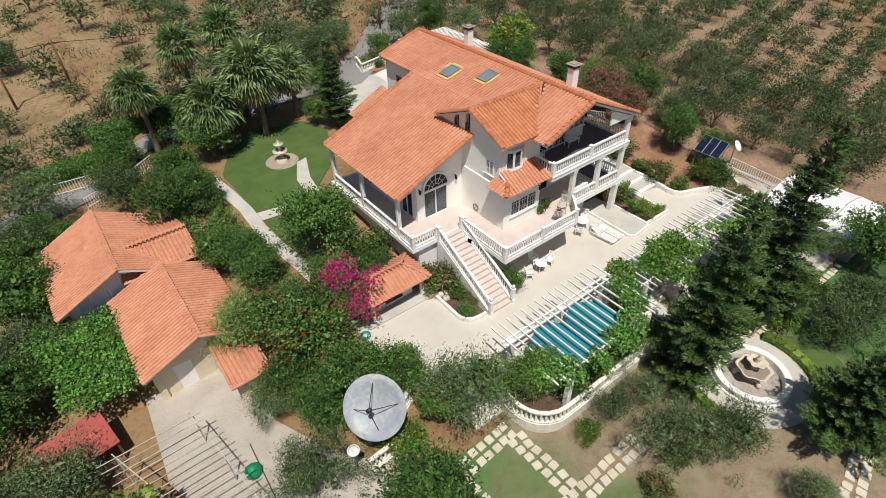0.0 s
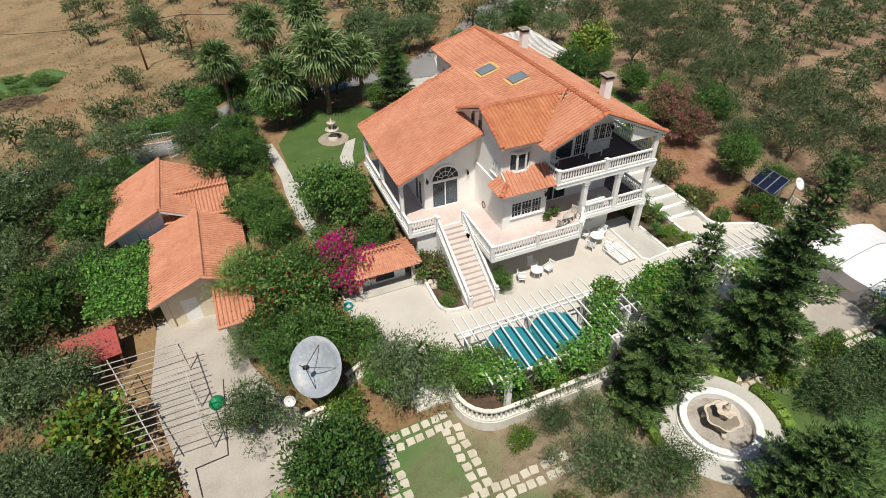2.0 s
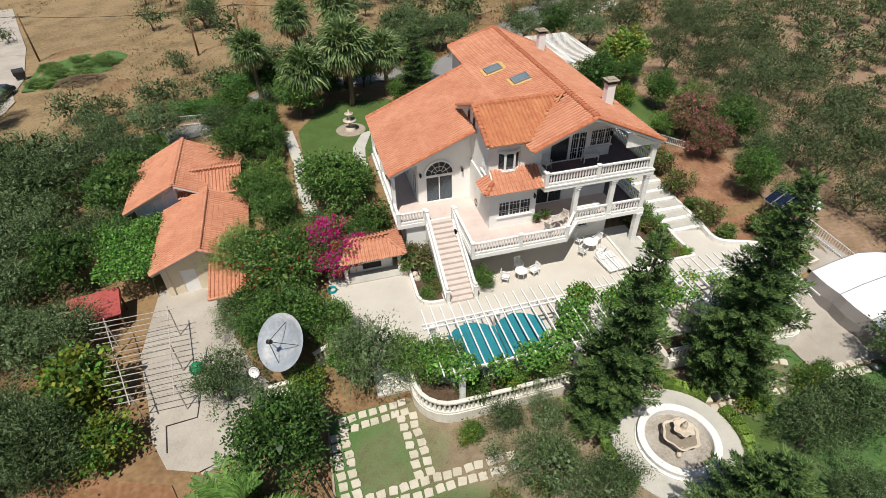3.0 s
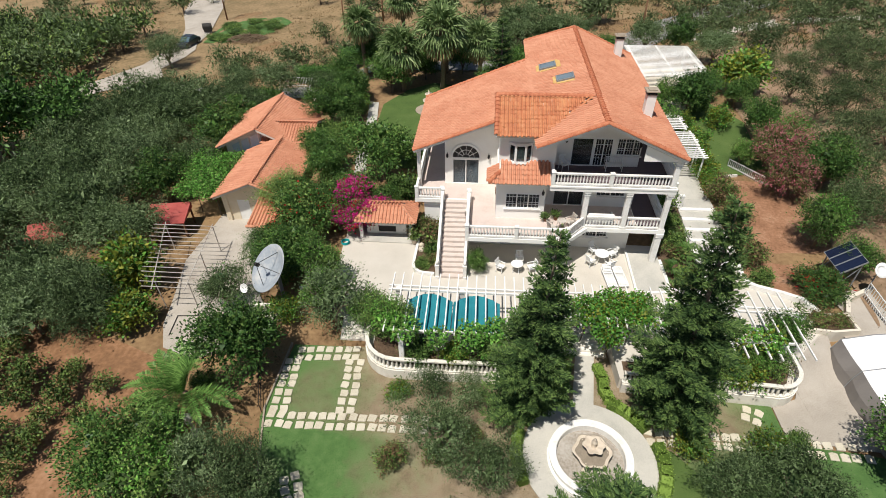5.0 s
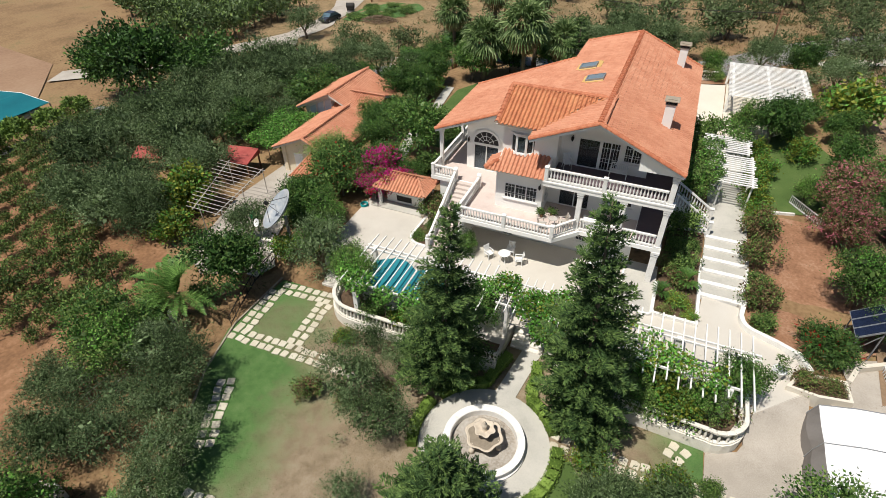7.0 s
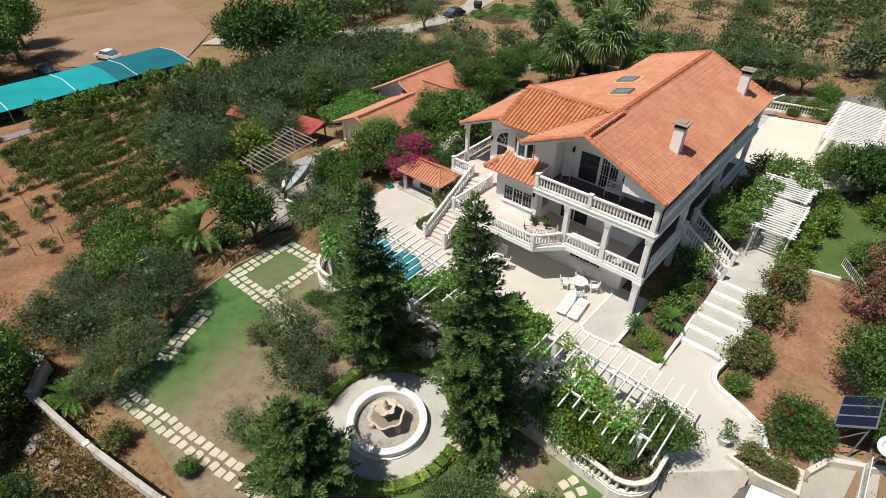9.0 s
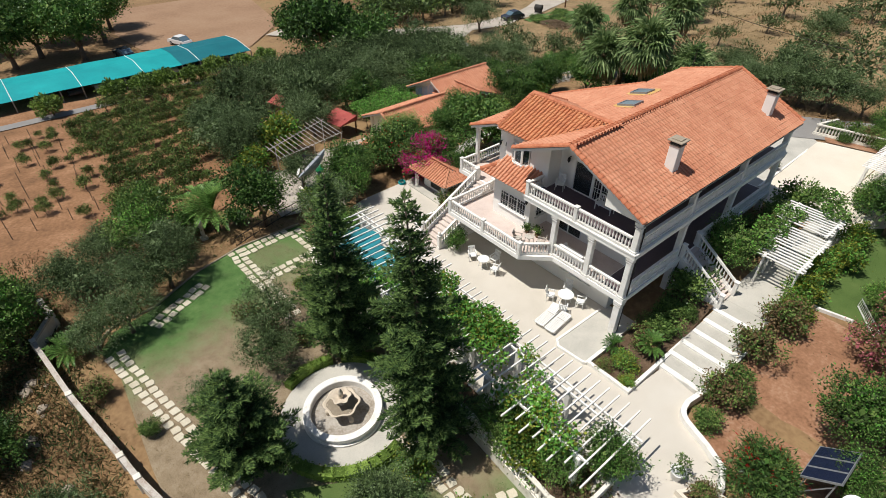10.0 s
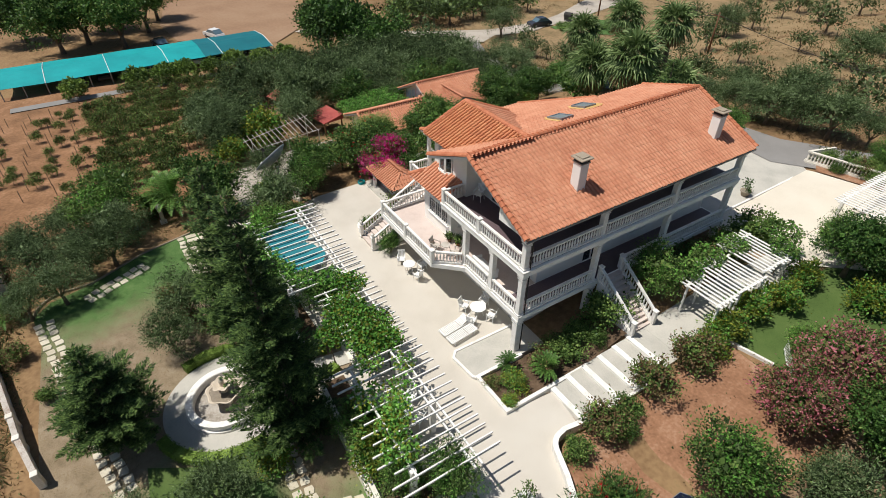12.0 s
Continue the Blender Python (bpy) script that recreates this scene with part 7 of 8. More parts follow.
pergola("bare iron pergola frame over the drive", [(-31.1, -5.0, -1.6), (-35.8, 1.2, -1.6), (-32.1, 1.2, -1.6), (-33.4, -5.0, -1.6), (-31.6, -2.0, -1.6)], [((-31.0, -5.8), (-32.2, 1.5)), ((-33.2, -5.8), (-35.9, 1.5))],
        [((-34.0 - 0.19 * i + r3.uniform(-0.2, 0.2), -5.6 + 0.48 * i), (-30.7 - 0.08 * i + r3.uniform(-0.1, 0.1), -5.6 + 0.48 * i)) for i in range(15)], 0.9, M_rust, w=0.04, h=0.05, post_w=0.07)


def cover():
    """Teal shade cloth stretched under the beams in sagging bays."""
    t = thing("shade_cloth", "teal shade cloth hung in sagging bays", "shade cloth")
    for k in range(2):
        vs, fs = [], []
        n = 18
        for j in range(n + 1):
            for i in range(n + 1):
                u, v = i / n, j / n
                x = -16.2 + 2.75 * k + 2.7 * u
                y = -9.4 + 2.3 * v + 0.75 * math.sin(math.pi * u) * v
                vs.append((x, y, 2.28 - 0.22 * math.sin(math.pi * u) * (0.5 + 0.5 * math.sin(math.pi * v)) - 0.05 * abs(math.sin(u * math.pi * 6))))
        for j in range(n):
            for i in range(n):
                a = j * (n + 1) + i
                fs.append((a, a + 1, a + n + 2, a + n + 1))
        g = Geo()
        g.add(vs, fs)
        g.add([(x, y, z - 0.01) for x, y, z in vs], [f[::-1] for f in fs])
        part("cloth_panel", g, M_cloth, t, smooth=True)


cover()


def garden_wall(label, pts, z0, z1):
    """A rendered wall with a balustrade on it."""
    t = thing("garden_balustrade", label, "balustrade")
    for (x0, y0), (x1, y1) in zip(pts, pts[1:]):
        balustrade(t, (x0, y0, z1 - 0.05), (x1, y1, z1 - 0.05), (False, False), old=True, step=0.24, h=0.92)
    g = Geo().ribbon(pts, 0.3, z0, z1)
    part("plinth", g, M_agedwhite, t, "weathered rendered plinth")
    return t


garden_wall("weathered white balustrade on a curved wall", [(-18.5, -7.0), (-18.5, -8.4)] + arc(-16.6, -8.4, 1.9, 190, 270, 5) + [(-14.0, -10.3), (-10.5, -10.25), (-7.1, -10.2)], -0.9, -0.12)
garden_wall("weathered white balustrade on a curved wall", [(-3.9, -10.35), (0.0, -10.5), (4.0, -10.7)] + arc(4.15, -9.25, 1.5, -85, 0, 5) + [(5.65, -7.7)], -0.9, -0.12)
garden_wall("short weathered white balustrade near the dish", [(-26.2, -6.4), (-24.6, -6.3)], -1.2, -0.3)
garden_wall("short weathered white balustrade near the dish", [(-23.6, -5.0), (-22.4, -4.4)], -0.9, 0.0)


def fountain():
    t = thing("fountain", "round cream fountain basin with sculpted tiers", "fountain", (-6.13, -14.82, -0.8))
    part("basin_wall", Geo().lathe([(2.12, 0), (2.12, 0.12), (2.0, 0.13), (2.0, 0.36), (2.06, 0.4), (2.06, 0.5), (1.72, 0.5), (1.68, 0.46), (1.68, 0.02)], 56, cap=False), M_whitestone, t, "white basin rim")
    part("basin_floor", Geo().lathe([(1.7, -0.02), (1.7, 0.05), (0.01, 0.05)], 40, cap=False), M_basin, t, "damp stained basin floor")
    def lobed(prof, lobes, depth, n=36):
        g = Geo().lathe(prof, n, cap=False)
        g.v = [(x * k, y * k, z) for x, y, z in g.v for k in (1 + depth * math.cos(lobes * math.atan2(y, x)) * min(1.0, math.hypot(x, y) / 0.3),)]
        return g
    part("plinth", lobed([(0.36, 0.04), (0.34, 0.16), (0.2, 0.24), (0.14, 0.5), (0.0, 0.5)], 3, 0.16), M_sculpt, t, "cream lobed fountain plinth")
    part("lower_bowl", lobed([(0.13, 0.42), (0.3, 0.5), (0.72, 0.66), (0.9, 0.84), (0.93, 0.9), (0.86, 0.9), (0.66, 0.72), (0.3, 0.62), (0.0, 0.6)], 6, 0.07, 60), M_sculpt, t, "cream scalloped lower bowl", smooth=True)
    # added disc, its darker colour stands for the shadow inside the lower bowl
    part("bowl_water", lobed([(0.79, 0.8), (0.79, 0.82), (0.0, 0.82)], 6, 0.06, 60), M_bowlshade, t, "darker added disc standing for the shade in the bowl")
    part("stem", Geo().lathe([(0.2, 0.6), (0.17, 0.9), (0.1, 1.0), (0.14, 1.1), (0.08, 1.2)], 14, cap=False), M_sculpt, t, smooth=True)
    part("upper_bowl", lobed([(0.08, 1.14), (0.2, 1.2), (0.42, 1.3), (0.52, 1.44), (0.48, 1.45), (0.36, 1.34), (0.0, 1.28)], 6, 0.11, 48), M_sculpt, t, "cream scalloped upper bowl", smooth=True)
    part("finial", Geo().lathe([(0.12, 1.2), (0.14, 1.4), (0.09, 1.48), (0.15, 1.6), (0.13, 1.72), (0.05, 1.8), (0.08, 1.86), (0.0, 1.95)], 12, cap=False), M_sculpt, t, smooth=True)
    for k in range(3):
        a = 2 * math.pi / 3 * k
        c, s = math.cos(a), math.sin(a)
        part("scroll_bracket", Geo().tube([(0.78 * c, 0.78 * s, 0.08), (0.82 * c, 0.82 * s, 0.26), (0.6 * c, 0.6 * s, 0.36), (0.46 * c, 0.46 * s, 0.52), (0.66 * c, 0.66 * s, 0.68), (0.8 * c, 0.8 * s, 0.8)], [0.13, 0.14, 0.1, 0.08, 0.1, 0.05], 8), M_sculpt, t, smooth=True)
    t2 = thing("fountain", "small tiered stone fountain on the west lawn", "fountain", (-17.8, 21.2, ground_z(-17.8, 21.2)))
    part("paved_ring", Geo().lathe([(1.4, -0.05), (1.4, 0.07), (0.0, 0.07)], 24, cap=False), M_rock, t2)
    part("tiered_bowl", Geo().lathe([(0.5, 0.05), (0.45, 0.35), (0.15, 0.45), (0.12, 0.8), (0.62, 1.0), (0.64, 1.08), (0.14, 1.0), (0.1, 1.5), (0.4, 1.66), (0.42, 1.72), (0.1, 1.66), (0.08, 2.0), (0.0, 2.15)], 16, cap=False), M_sculpt, t2, smooth=True)


fountain()


def dish():
    t = thing("satellite_dish", "large grey satellite dish with peeling paint", "satellite dish", (-24.7, -5.2, -0.9))
    part("mast", Geo().lathe([(0.16, -0.4), (0.12, 0.3), (0.12, 3.0)], 10), M_grey, t)
    m = Matrix.Translation((-0.1, -0.1, 3.45)) @ Vector((-0.55, -0.45, 0.7)).to_track_quat('Z', 'Y').to_matrix().to_4x4()
    prof = [(0.0, 0.0), (0.4, 0.035), (0.8, 0.14), (1.2, 0.31), (1.55, 0.52), (1.57, 0.5), (1.2, 0.27), (0.8, 0.1), (0.4, 0.0), (0.0, -0.04)]
    part("reflector", Geo().lathe(prof, 40, m, cap=False), M_dish, t, smooth=True)
    g = Geo()
    for k in range(4):
        a = math.pi / 2 * k + 0.3
        g.tube([m @ Vector((1.1 * math.cos(a), 1.1 * math.sin(a), 0.3)), m @ Vector((0.05 * math.cos(a), 0.05 * math.sin(a), 1.3))], 0.02, 5)
    g.lathe([(0.12, 1.15), (0.12, 1.42), (0.05, 1.45)], 10, m)
    part("feed", g, M_iron, t)
    t = thing("satellite_dish", "small white satellite dish on a pole", "satellite dish", (-26.7, -5.9, -1.2))
    part("mast", Geo().lathe([(0.04, -0.3), (0.04, 2.6)], 8), M_grey, t)
    part("reflector", Geo().lathe([(0, 0), (0.25, 0.03), (0.3, 0.07), (0.31, 0.05), (0.0, -0.03)], 20, pose(0, -0.12, 2.75, 60, 0, -20), cap=False), M_plastic, t, smooth=True)
    t = thing("satellite_dish", "small white satellite dish on a pole", "satellite dish", (12.9, -2.2, 0.3))
    part("mast", Geo().lathe([(0.04, -0.5), (0.04, 1.6)], 8), M_grey, t)
    part("reflector", Geo().lathe([(0, 0), (0.25, 0.03), (0.48, 0.12), (0.49, 0.1), (0.0, -0.03)], 20, pose(0, -0.12, 1.8, 50, 0, 10), cap=False), M_plastic, t, smooth=True)


dish()


def gable_house():
    t = thing("guest_house", "low cream guest house with terracotta gable roofs", "house")
    z0 = -1.9
    # front gable
    wall(t, (-33.0, 5.4), (-30.2, 5.4), z0, (1.1, 2.3), 0.25, [(1.0, 2.0, z0 + 0.3, 0.5)], mat=M_creamwall)
    wall(t, (-30.2, 5.4), (-28.0, 5.4), z0, (2.3, 1.4), 0.25, mat=M_creamwall)
    wall(t, (-33.0, 12.5), (-33.0, 5.4), z0, 1.1, 0.25, mat=M_creamwall)
    wall(t, (-28.0, 5.4), (-28.0, 12.5), z0, 1.3, 0.25, mat=M_creamwall)
    part("door", Geo().box(-32.0, 5.44, z0 + 0.3, -31.0, 5.5, 0.5), M_white, t, "white panelled door")
    roof_plane(t, [(-33.55, 12.6, 1.08), (-33.55, 4.6, 1.08), (-30.2, 4.6, 2.5), (-30.2, 12.6, 2.5)], seed=21)
    roof_plane(t, [(-27.3, 4.6, 1.2), (-27.3, 12.6, 1.2), (-30.2, 12.6, 2.5), (-30.2, 4.6, 2.5)], seed=22)
    cap_line(t, (-30.2, 4.6, 2.52), (-30.2, 12.6, 2.52), seed=23)
    for a, b in (((-33.55, 4.6, 1.13), (-30.2, 4.6, 2.54)), ((-27.3, 4.6, 1.25), (-30.2, 4.6, 2.54))):
        cap_line(t, a, b, seed=24, r0=0.1)
    part("corner_pier", Geo().box(-33.14, 5.26, z0, -32.74, 5.66, 1.08), M_creamwall, t)
    # main gable with its side wing
    wall(t, (-35.8, 13.1), (-32.4, 13.1), 0.3, (1.5, 3.1), 0.2, mat=M_white)
    for k in range(3):
        xa = -35.2 + 0.95 * k
        za, zb = 1.45 + 0.45 * k, 1.88 + 0.45 * k
        glazing = part("gable_window", Geo().add([(xa, 12.985, 0.75), (xa + 0.8, 12.985, 0.75), (xa + 0.8, 12.985, zb - 0.1), (xa, 12.985, za - 0.1)], [(0, 1, 2, 3)]), M_curtain, t, "pale glazed gable light")
        part("window_frame", Geo().bar((xa, 12.97, 0.75), (xa, 12.97, za), 0.06).bar((xa + 0.8, 12.97, 0.75), (xa + 0.8, 12.97, zb), 0.06).bar((xa, 12.97, 0.78), (xa + 0.8, 12.97, 0.78), 0.06), M_white, glazing)
    wall(t, (-32.4, 13.4), (-28.6, 13.4), z0, (3.1, 1.3), 0.2)
    wall(t, (-35.8, 19.8), (-35.8, 15.5), z0, 1.4, 0.25)
    wall(t, (-28.9, 20.1), (-35.8, 20.1), z0, 1.4, 0.25)
    wall(t, (-28.7, 13.65), (-28.9, 20.1), z0, 1.25, 0.25)
    roof_plane(t, [(-36.4, 20.4, 1.35), (-36.4, 12.4, 1.35), (-32.4, 12.4, 3.25), (-32.4, 20.4, 3.25)], seed=25)
    roof_plane(t, [(-28.6, 12.4, 1.35), (-28.6, 20.4, 1.35), (-32.4, 20.4, 3.25), (-32.4, 12.4, 3.25)], seed=26)
    roof_plane(t, [(-32.3, 12.75, 1.75), (-27.6, 12.75, 1.75), (-27.6, 15.2, 2.75), (-31.9, 15.2, 2.75)], seed=27)
    roof_plane(t, [(-27.6, 17.6, 1.9), (-29.8, 17.6, 1.9), (-31.9, 15.2, 2.75), (-27.6, 15.2, 2.75)], seed=28)
    cap_line(t, (-32.4, 12.4, 3.28), (-32.4, 20.4, 3.28), seed=29)
    cap_line(t, (-32.0, 15.2, 2.78), (-27.6, 15.2, 2.78), seed=30)
    cap_line(t, (-36.4, 12.4, 1.4), (-32.4, 12.4, 3.28), seed=31, r0=0.1)
    cap_line(t, (-27.6, 12.75, 1.8), (-32.3, 12.75, 1.8), seed=32, r0=0.1)
    # small lean-to porch
    roof_plane(t, [(-29.9, 1.9, 0.35), (-27.5, 1.9, 0.35), (-27.5, 5.2, 0.95), (-29.9, 5.2, 0.95)], seed=33, thick=0.1)
    cap_line(t, (-29.9, 1.9, 0.42), (-27.5, 1.9, 0.42), seed=34, r0=0.1)
    wall(t, (-29.5, 2.3), (-27.8, 2.3), z0, 0.28, 0.2, mat=M_creamwall)
    # barbecue house
    b = thing("barbecue_house", "small open barbecue shelter with a tiled hip roof", "shelter")
    wall(b, (-21.0, 3.4), (-17.1, 3.4), 0, 1.75, 0.25)
    part("counter", Geo().box(-20.6, 2.2, 0.0, -17.6, 3.38, 0.95, c=0.02).box(-19.8, 2.19, 0.2, -18.2, 2.199, 0.8), M_wall, b)
    part("oven_mouth", Geo().box(-19.7, 2.17, 0.3, -18.4, 2.188, 0.78), M_dark, b)
    for x in (-20.9, -17.2):
        part("column", Geo().box(x - 0.12, 1.55, 0.08, x + 0.12, 1.8, 1.72, c=0.02), M_wall, b)
    part("floor_slab", Geo().box(-21.5, 1.15, -0.1, -16.7, 3.3, 0.1, c=0.02), M_paving, b)
    roof_plane(b, [(-21.2, 1.2, 1.75), (-16.8, 1.2, 1.75), (-18.0, 2.7, 2.5), (-20.2, 2.7, 2.5)], seed=35, thick=0.1)
    roof_plane(b, [(-16.8, 1.2, 1.75), (-16.8, 4.0, 1.75), (-18.0, 2.7, 2.5)], seed=36, thick=0.1)
    roof_plane(b, [(-16.8, 4.0, 1.75), (-21.2, 4.0, 1.75), (-20.2, 2.7, 2.5), (-18.0, 2.7, 2.5)], seed=37, thick=0.1)
    roof_plane(b, [(-21.2, 4.0, 1.75), (-21.2, 1.2, 1.75), (-20.2, 2.7, 2.5)], seed=38, thick=0.1)
    for p, q in (((-16.8, 1.2, 1.8), (-18.0, 2.7, 2.54)), ((-21.2, 1.2, 1.8), (-20.2, 2.7, 2.54)), ((-20.2, 2.7, 2.53), (-18.0, 2.7, 2.53)), ((-16.8, 4.0, 1.8), (-18.0, 2.7, 2.54))):
        cap_line(b, p, q, seed=39, r0=0.09)


gable_house()


def tent():
    t = thing("canvas_shed", "white canvas roofed shed with grey sides", "canvas shed")
    z0 = -0.85
    x0, y0, y1 = 9.4, -6.95, -13.9
    prof = [(-0.75, 0), (-0.64, 0.75), (-0.4, 1.45), (1.1, 1.92), (2.9, 2.25), (4.7, 1.92), (6.2, 1.45), (6.44, 0.75), (6.55, 0)]
    vs, fs = [], []
    n = len(prof)
    ys = [y0 + (y1 - y0) * i / 12 for i in range(13)]
    for j, y in enumerate(ys):
        sag = 1.0 - 0.05 * math.sin(math.pi * (j % 4) / 4)  # slack canvas between the hoops of three bays
        vs += [(x0 + 2.9 + (a - 2.9) * (2 - sag if h < 1.4 else 1.0), y, z0 + h * (sag if h > 1 else 1.0)) for a, h in prof]
    for k in range(12):
        for i in range(2, n - 3):
            fs.append((k * n + i, k * n + i + 1, (k + 1) * n + i + 1, (k + 1) * n + i))
    g = Geo().add(vs, fs)
    g.add([(v[0], v[1], v[2] - 0.02) for v in vs], [f[::-1] for f in fs])
    part("canvas_roof", g, M_canvas, t)
    sides = []
    for k in range(12):
        for i in (0, 1, n - 3, n - 2):
            sides.append((k * n + i, k * n + i + 1, (k + 1) * n + i + 1, (k + 1) * n + i))
    sides += [tuple(range(n)), tuple(range(12 * n + n - 1, 12 * n - 1, -1))]
    g = Geo().add([(v[0], v[1] - 0.003, v[2]) for v in vs], sides)
    part("canvas_side", g, M_greycanvas, t, "grey canvas side walls")
    for y in ys[::4]:
        part("frame_hoop", Geo().tube([(x0 + a - 0.02, y, z0 + h + 0.015) for a, h in prof], 0.025, 5), M_grey, t)


tent()


def solar():
    t = thing("solar_heater", "tilted dark solar collectors on a metal frame", "solar panel", (11.0, 0.25, -0.15))
    for k in range(3):
        m = pose(0, -0.36 - 0.74 * k, 1.5, 0, -38.5, 0)
        p = part("collector", Geo().box(0.0, -0.34, 0, 1.6, 0.34, 0.08, m, c=0.01), M_solar, t, "dark glazed collector")
        part("collector_rim", Geo().box(-0.02, -0.36, -0.01, 1.62, -0.33, 0.1, m).box(-0.02, 0.33, -0.01, 1.62, 0.36, 0.1, m).box(-0.02, -0.33, -0.01, 0.01, 0.33, 0.1, m).box(1.59, -0.33, -0.01, 1.62, 0.33, 0.1, m), M_grey, p)
    for y in (-0.15, -2.05):
        for x, h in ((0.15, 1.58), (1.1, 2.34)):
            part("leg", Geo().box(x - 0.03, y - 0.03, -0.3, x + 0.03, y + 0.03, h), M_grey, t)
        part("brace", Geo().bar((0.15, y, 0.3), (1.1, y, 2.0), 0.04), M_grey, t)


solar()


def carport():
    """A long carport roofed with turquoise net."""
    t = thing("carport", "long carport roofed with turquoise netting", "carport")
    a2 = Vector((-71.9, 9.3, 0))
    u = Vector((0.0, -1.0, 0)).normalized()
    s = Vector((-1.0, 0.0, 0)).normalized()
    L, W = 36.0, 9.5
    z = -2.6
    vs, fs = [], []
    n = 14
    for i in range(n + 1):
        for j in range(5):
            p = a2 + u * (L * i / n) + s * (W * j / 4)
            vs.append((p.x, p.y, z + 0.5 * (1 - abs(j - 2) / 2) - 0.04 * math.sin(i * 1.7 + j)))
    for i in range(n):
        for j in range(4):
            k = i * 5 + j
            fs.append((k, k + 1, k + 6, k + 5))
    g = Geo().add(vs, fs)
    g.add([(v[0], v[1], v[2] - 0.03) for v in vs], [f[::-1] for f in fs])
    part("net_roof", g, M_net, t)
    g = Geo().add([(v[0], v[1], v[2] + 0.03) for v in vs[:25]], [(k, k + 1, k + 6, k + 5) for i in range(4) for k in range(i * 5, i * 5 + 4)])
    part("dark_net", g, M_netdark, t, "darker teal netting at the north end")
    for i in range(0, n + 1, 3):
        part("seam", Geo().tube([a2 + u * (L * i / n) + s * (W * j / 4) + Vector((0, 0, z + 0.53 * (1 - abs(j - 2) / 2) - 0.04 * math.sin(i * 1.7 + j) + 0.02)) for j in range(5)], 0.05, 5), M_plastic, t)
    for i in range(0, n + 1, 1):
        for j in (0, 4):
            p = a2 + u * (L * i / n) + s * (W * j / 4)
            gz = ground_z(p.x, p.y)
            part("post", Geo().box(p.x - 0.06, p.y - 0.06, gz - 0.2, p.x + 0.06, p.y + 0.06, z - 0.05), M_grey, t)
    return a2, u, s


carport()


def fence():
    t = thing("fence", "low weathered white boundary wall with rails", "fence")
    pts = [(-25.3, -25.4), (-23.4, -25.1), (-21.7, -26.4), (-16.0, -25.6), (-10.3, -24.5), (-8.6, -24.2), (-5.9, -23.5)]
    for (x0, y0), (x1, y1) in zip(pts, pts[1:]):
        za, zb = ground_z(x0, y0), ground_z(x1, y1)
        part("rail", Geo().bar((x0, y0, za + 0.95), (x1, y1, zb + 0.95), 0.26, 0.14), M_rust, t)
        part("wall", Geo().bar((x0, y0, za + 0.3), (x1, y1, zb + 0.3), 0.2, 1.1), M_agedwhite, t)
    for x, y in pts:
        z = ground_z(x, y)
        part("post", Geo().box(x - 0.16, y - 0.16, z - 0.3, x + 0.16, y + 0.16, z + 1.1, c=0.02), M_agedwhite, t)


fence()


def red_sheds():
    for x, y, w, d, a, z in ((-37.4, 4.0, 3.2, 2.4, 10, -0.4), (-44.4, 25.8, 4.2, 1.8, 8, -0.6), (-46.6, 2.0, 3.0, 1.6, 20, -1.0)):
        t = thing("shed", "small shed with a red sheet roof", "shed", (x, y, 0))
        t.rotation_euler = (0, 0, radians(a))
        part("roof", Geo().prism([(-w / 2, -d / 2), (w / 2, -d / 2), (w / 2, d / 2), (-w / 2, d / 2)], z, [z + 0.06, z + 0.06, z + 0.5, z + 0.5]), M_redroof, t)
        gz = ground_z(x, y)
        for px in (-w / 2 + 0.15, w / 2 - 0.15):
            for py in (-d / 2 + 0.15, d / 2 - 0.15):
                part("post", Geo().box(px - 0.06, py - 0.06, gz - 0.3, px + 0.06, py + 0.06, z + 0.02), M_wood, t)


red_sheds()


# ---- furniture and small things ----
def armchair(x, y, z, rz, label="white plastic armchair on the patio", mat=None, group=""):
    mat = mat or M_plastic
    t = new("armchair")
    tagged(t, label, "chair", group)
    t.matrix_basis = pose(x, y, z, 0, 0, rz)
    part("seat", Geo().box(-0.25, -0.24, 0.4, 0.25, 0.24, 0.44, c=0.015), mat, t)
    m = pose(0, 0.22, 0.44, -14, 0, 0)
    b = part("backrest", Geo().box(-0.25, -0.018, 0.44, 0.25, 0.018, 0.52, m), mat, t)
    part("lower_rail", Geo().box(-0.25, -0.018, -0.02, 0.25, 0.018, 0.04, m), mat, b)
    for k in range(5):
        part("back_slat", Geo().box(-0.22 + 0.095 * k, -0.012, 0.0, -0.16 + 0.095 * k, 0.012, 0.46, m), mat, b)
    for s in (-1, 1):
        part("armrest", Geo().box(s * 0.25 - 0.03, -0.24, 0.62, s * 0.25 + 0.03, 0.28, 0.65).box(s * 0.25 - 0.02, -0.22, 0.44, s * 0.25 + 0.02, -0.17, 0.62), mat, t)
        for u in (-0.2, 0.2):
            part("leg", Geo().tube([(s * 0.22, u, 0.4), (s * 0.26, u * 1.15, 0.0)], [0.025, 0.02], 6), mat, t)
    return t


def round_table(x, y, z, r=0.42, mat=None, label="round white garden table"):
    mat = mat or M_plastic
    t = thing("round_table", label, "table", (x, y, z))
    part("tabletop", Geo().lathe([(0.0, 0.7), (r - 0.02, 0.7), (r, 0.71), (r, 0.735), (r - 0.02, 0.75), (0.0, 0.75)], 24, cap=False), mat, t)
    for k in range(4):
        a = math.pi / 2 * k + 0.5
        part("leg", Geo().tube([(0.15 * math.cos(a), 0.15 * math.sin(a), 0.7), (r * 0.8 * math.cos(a), r * 0.8 * math.sin(a), 0.0)], 0.022, 6), mat, t)


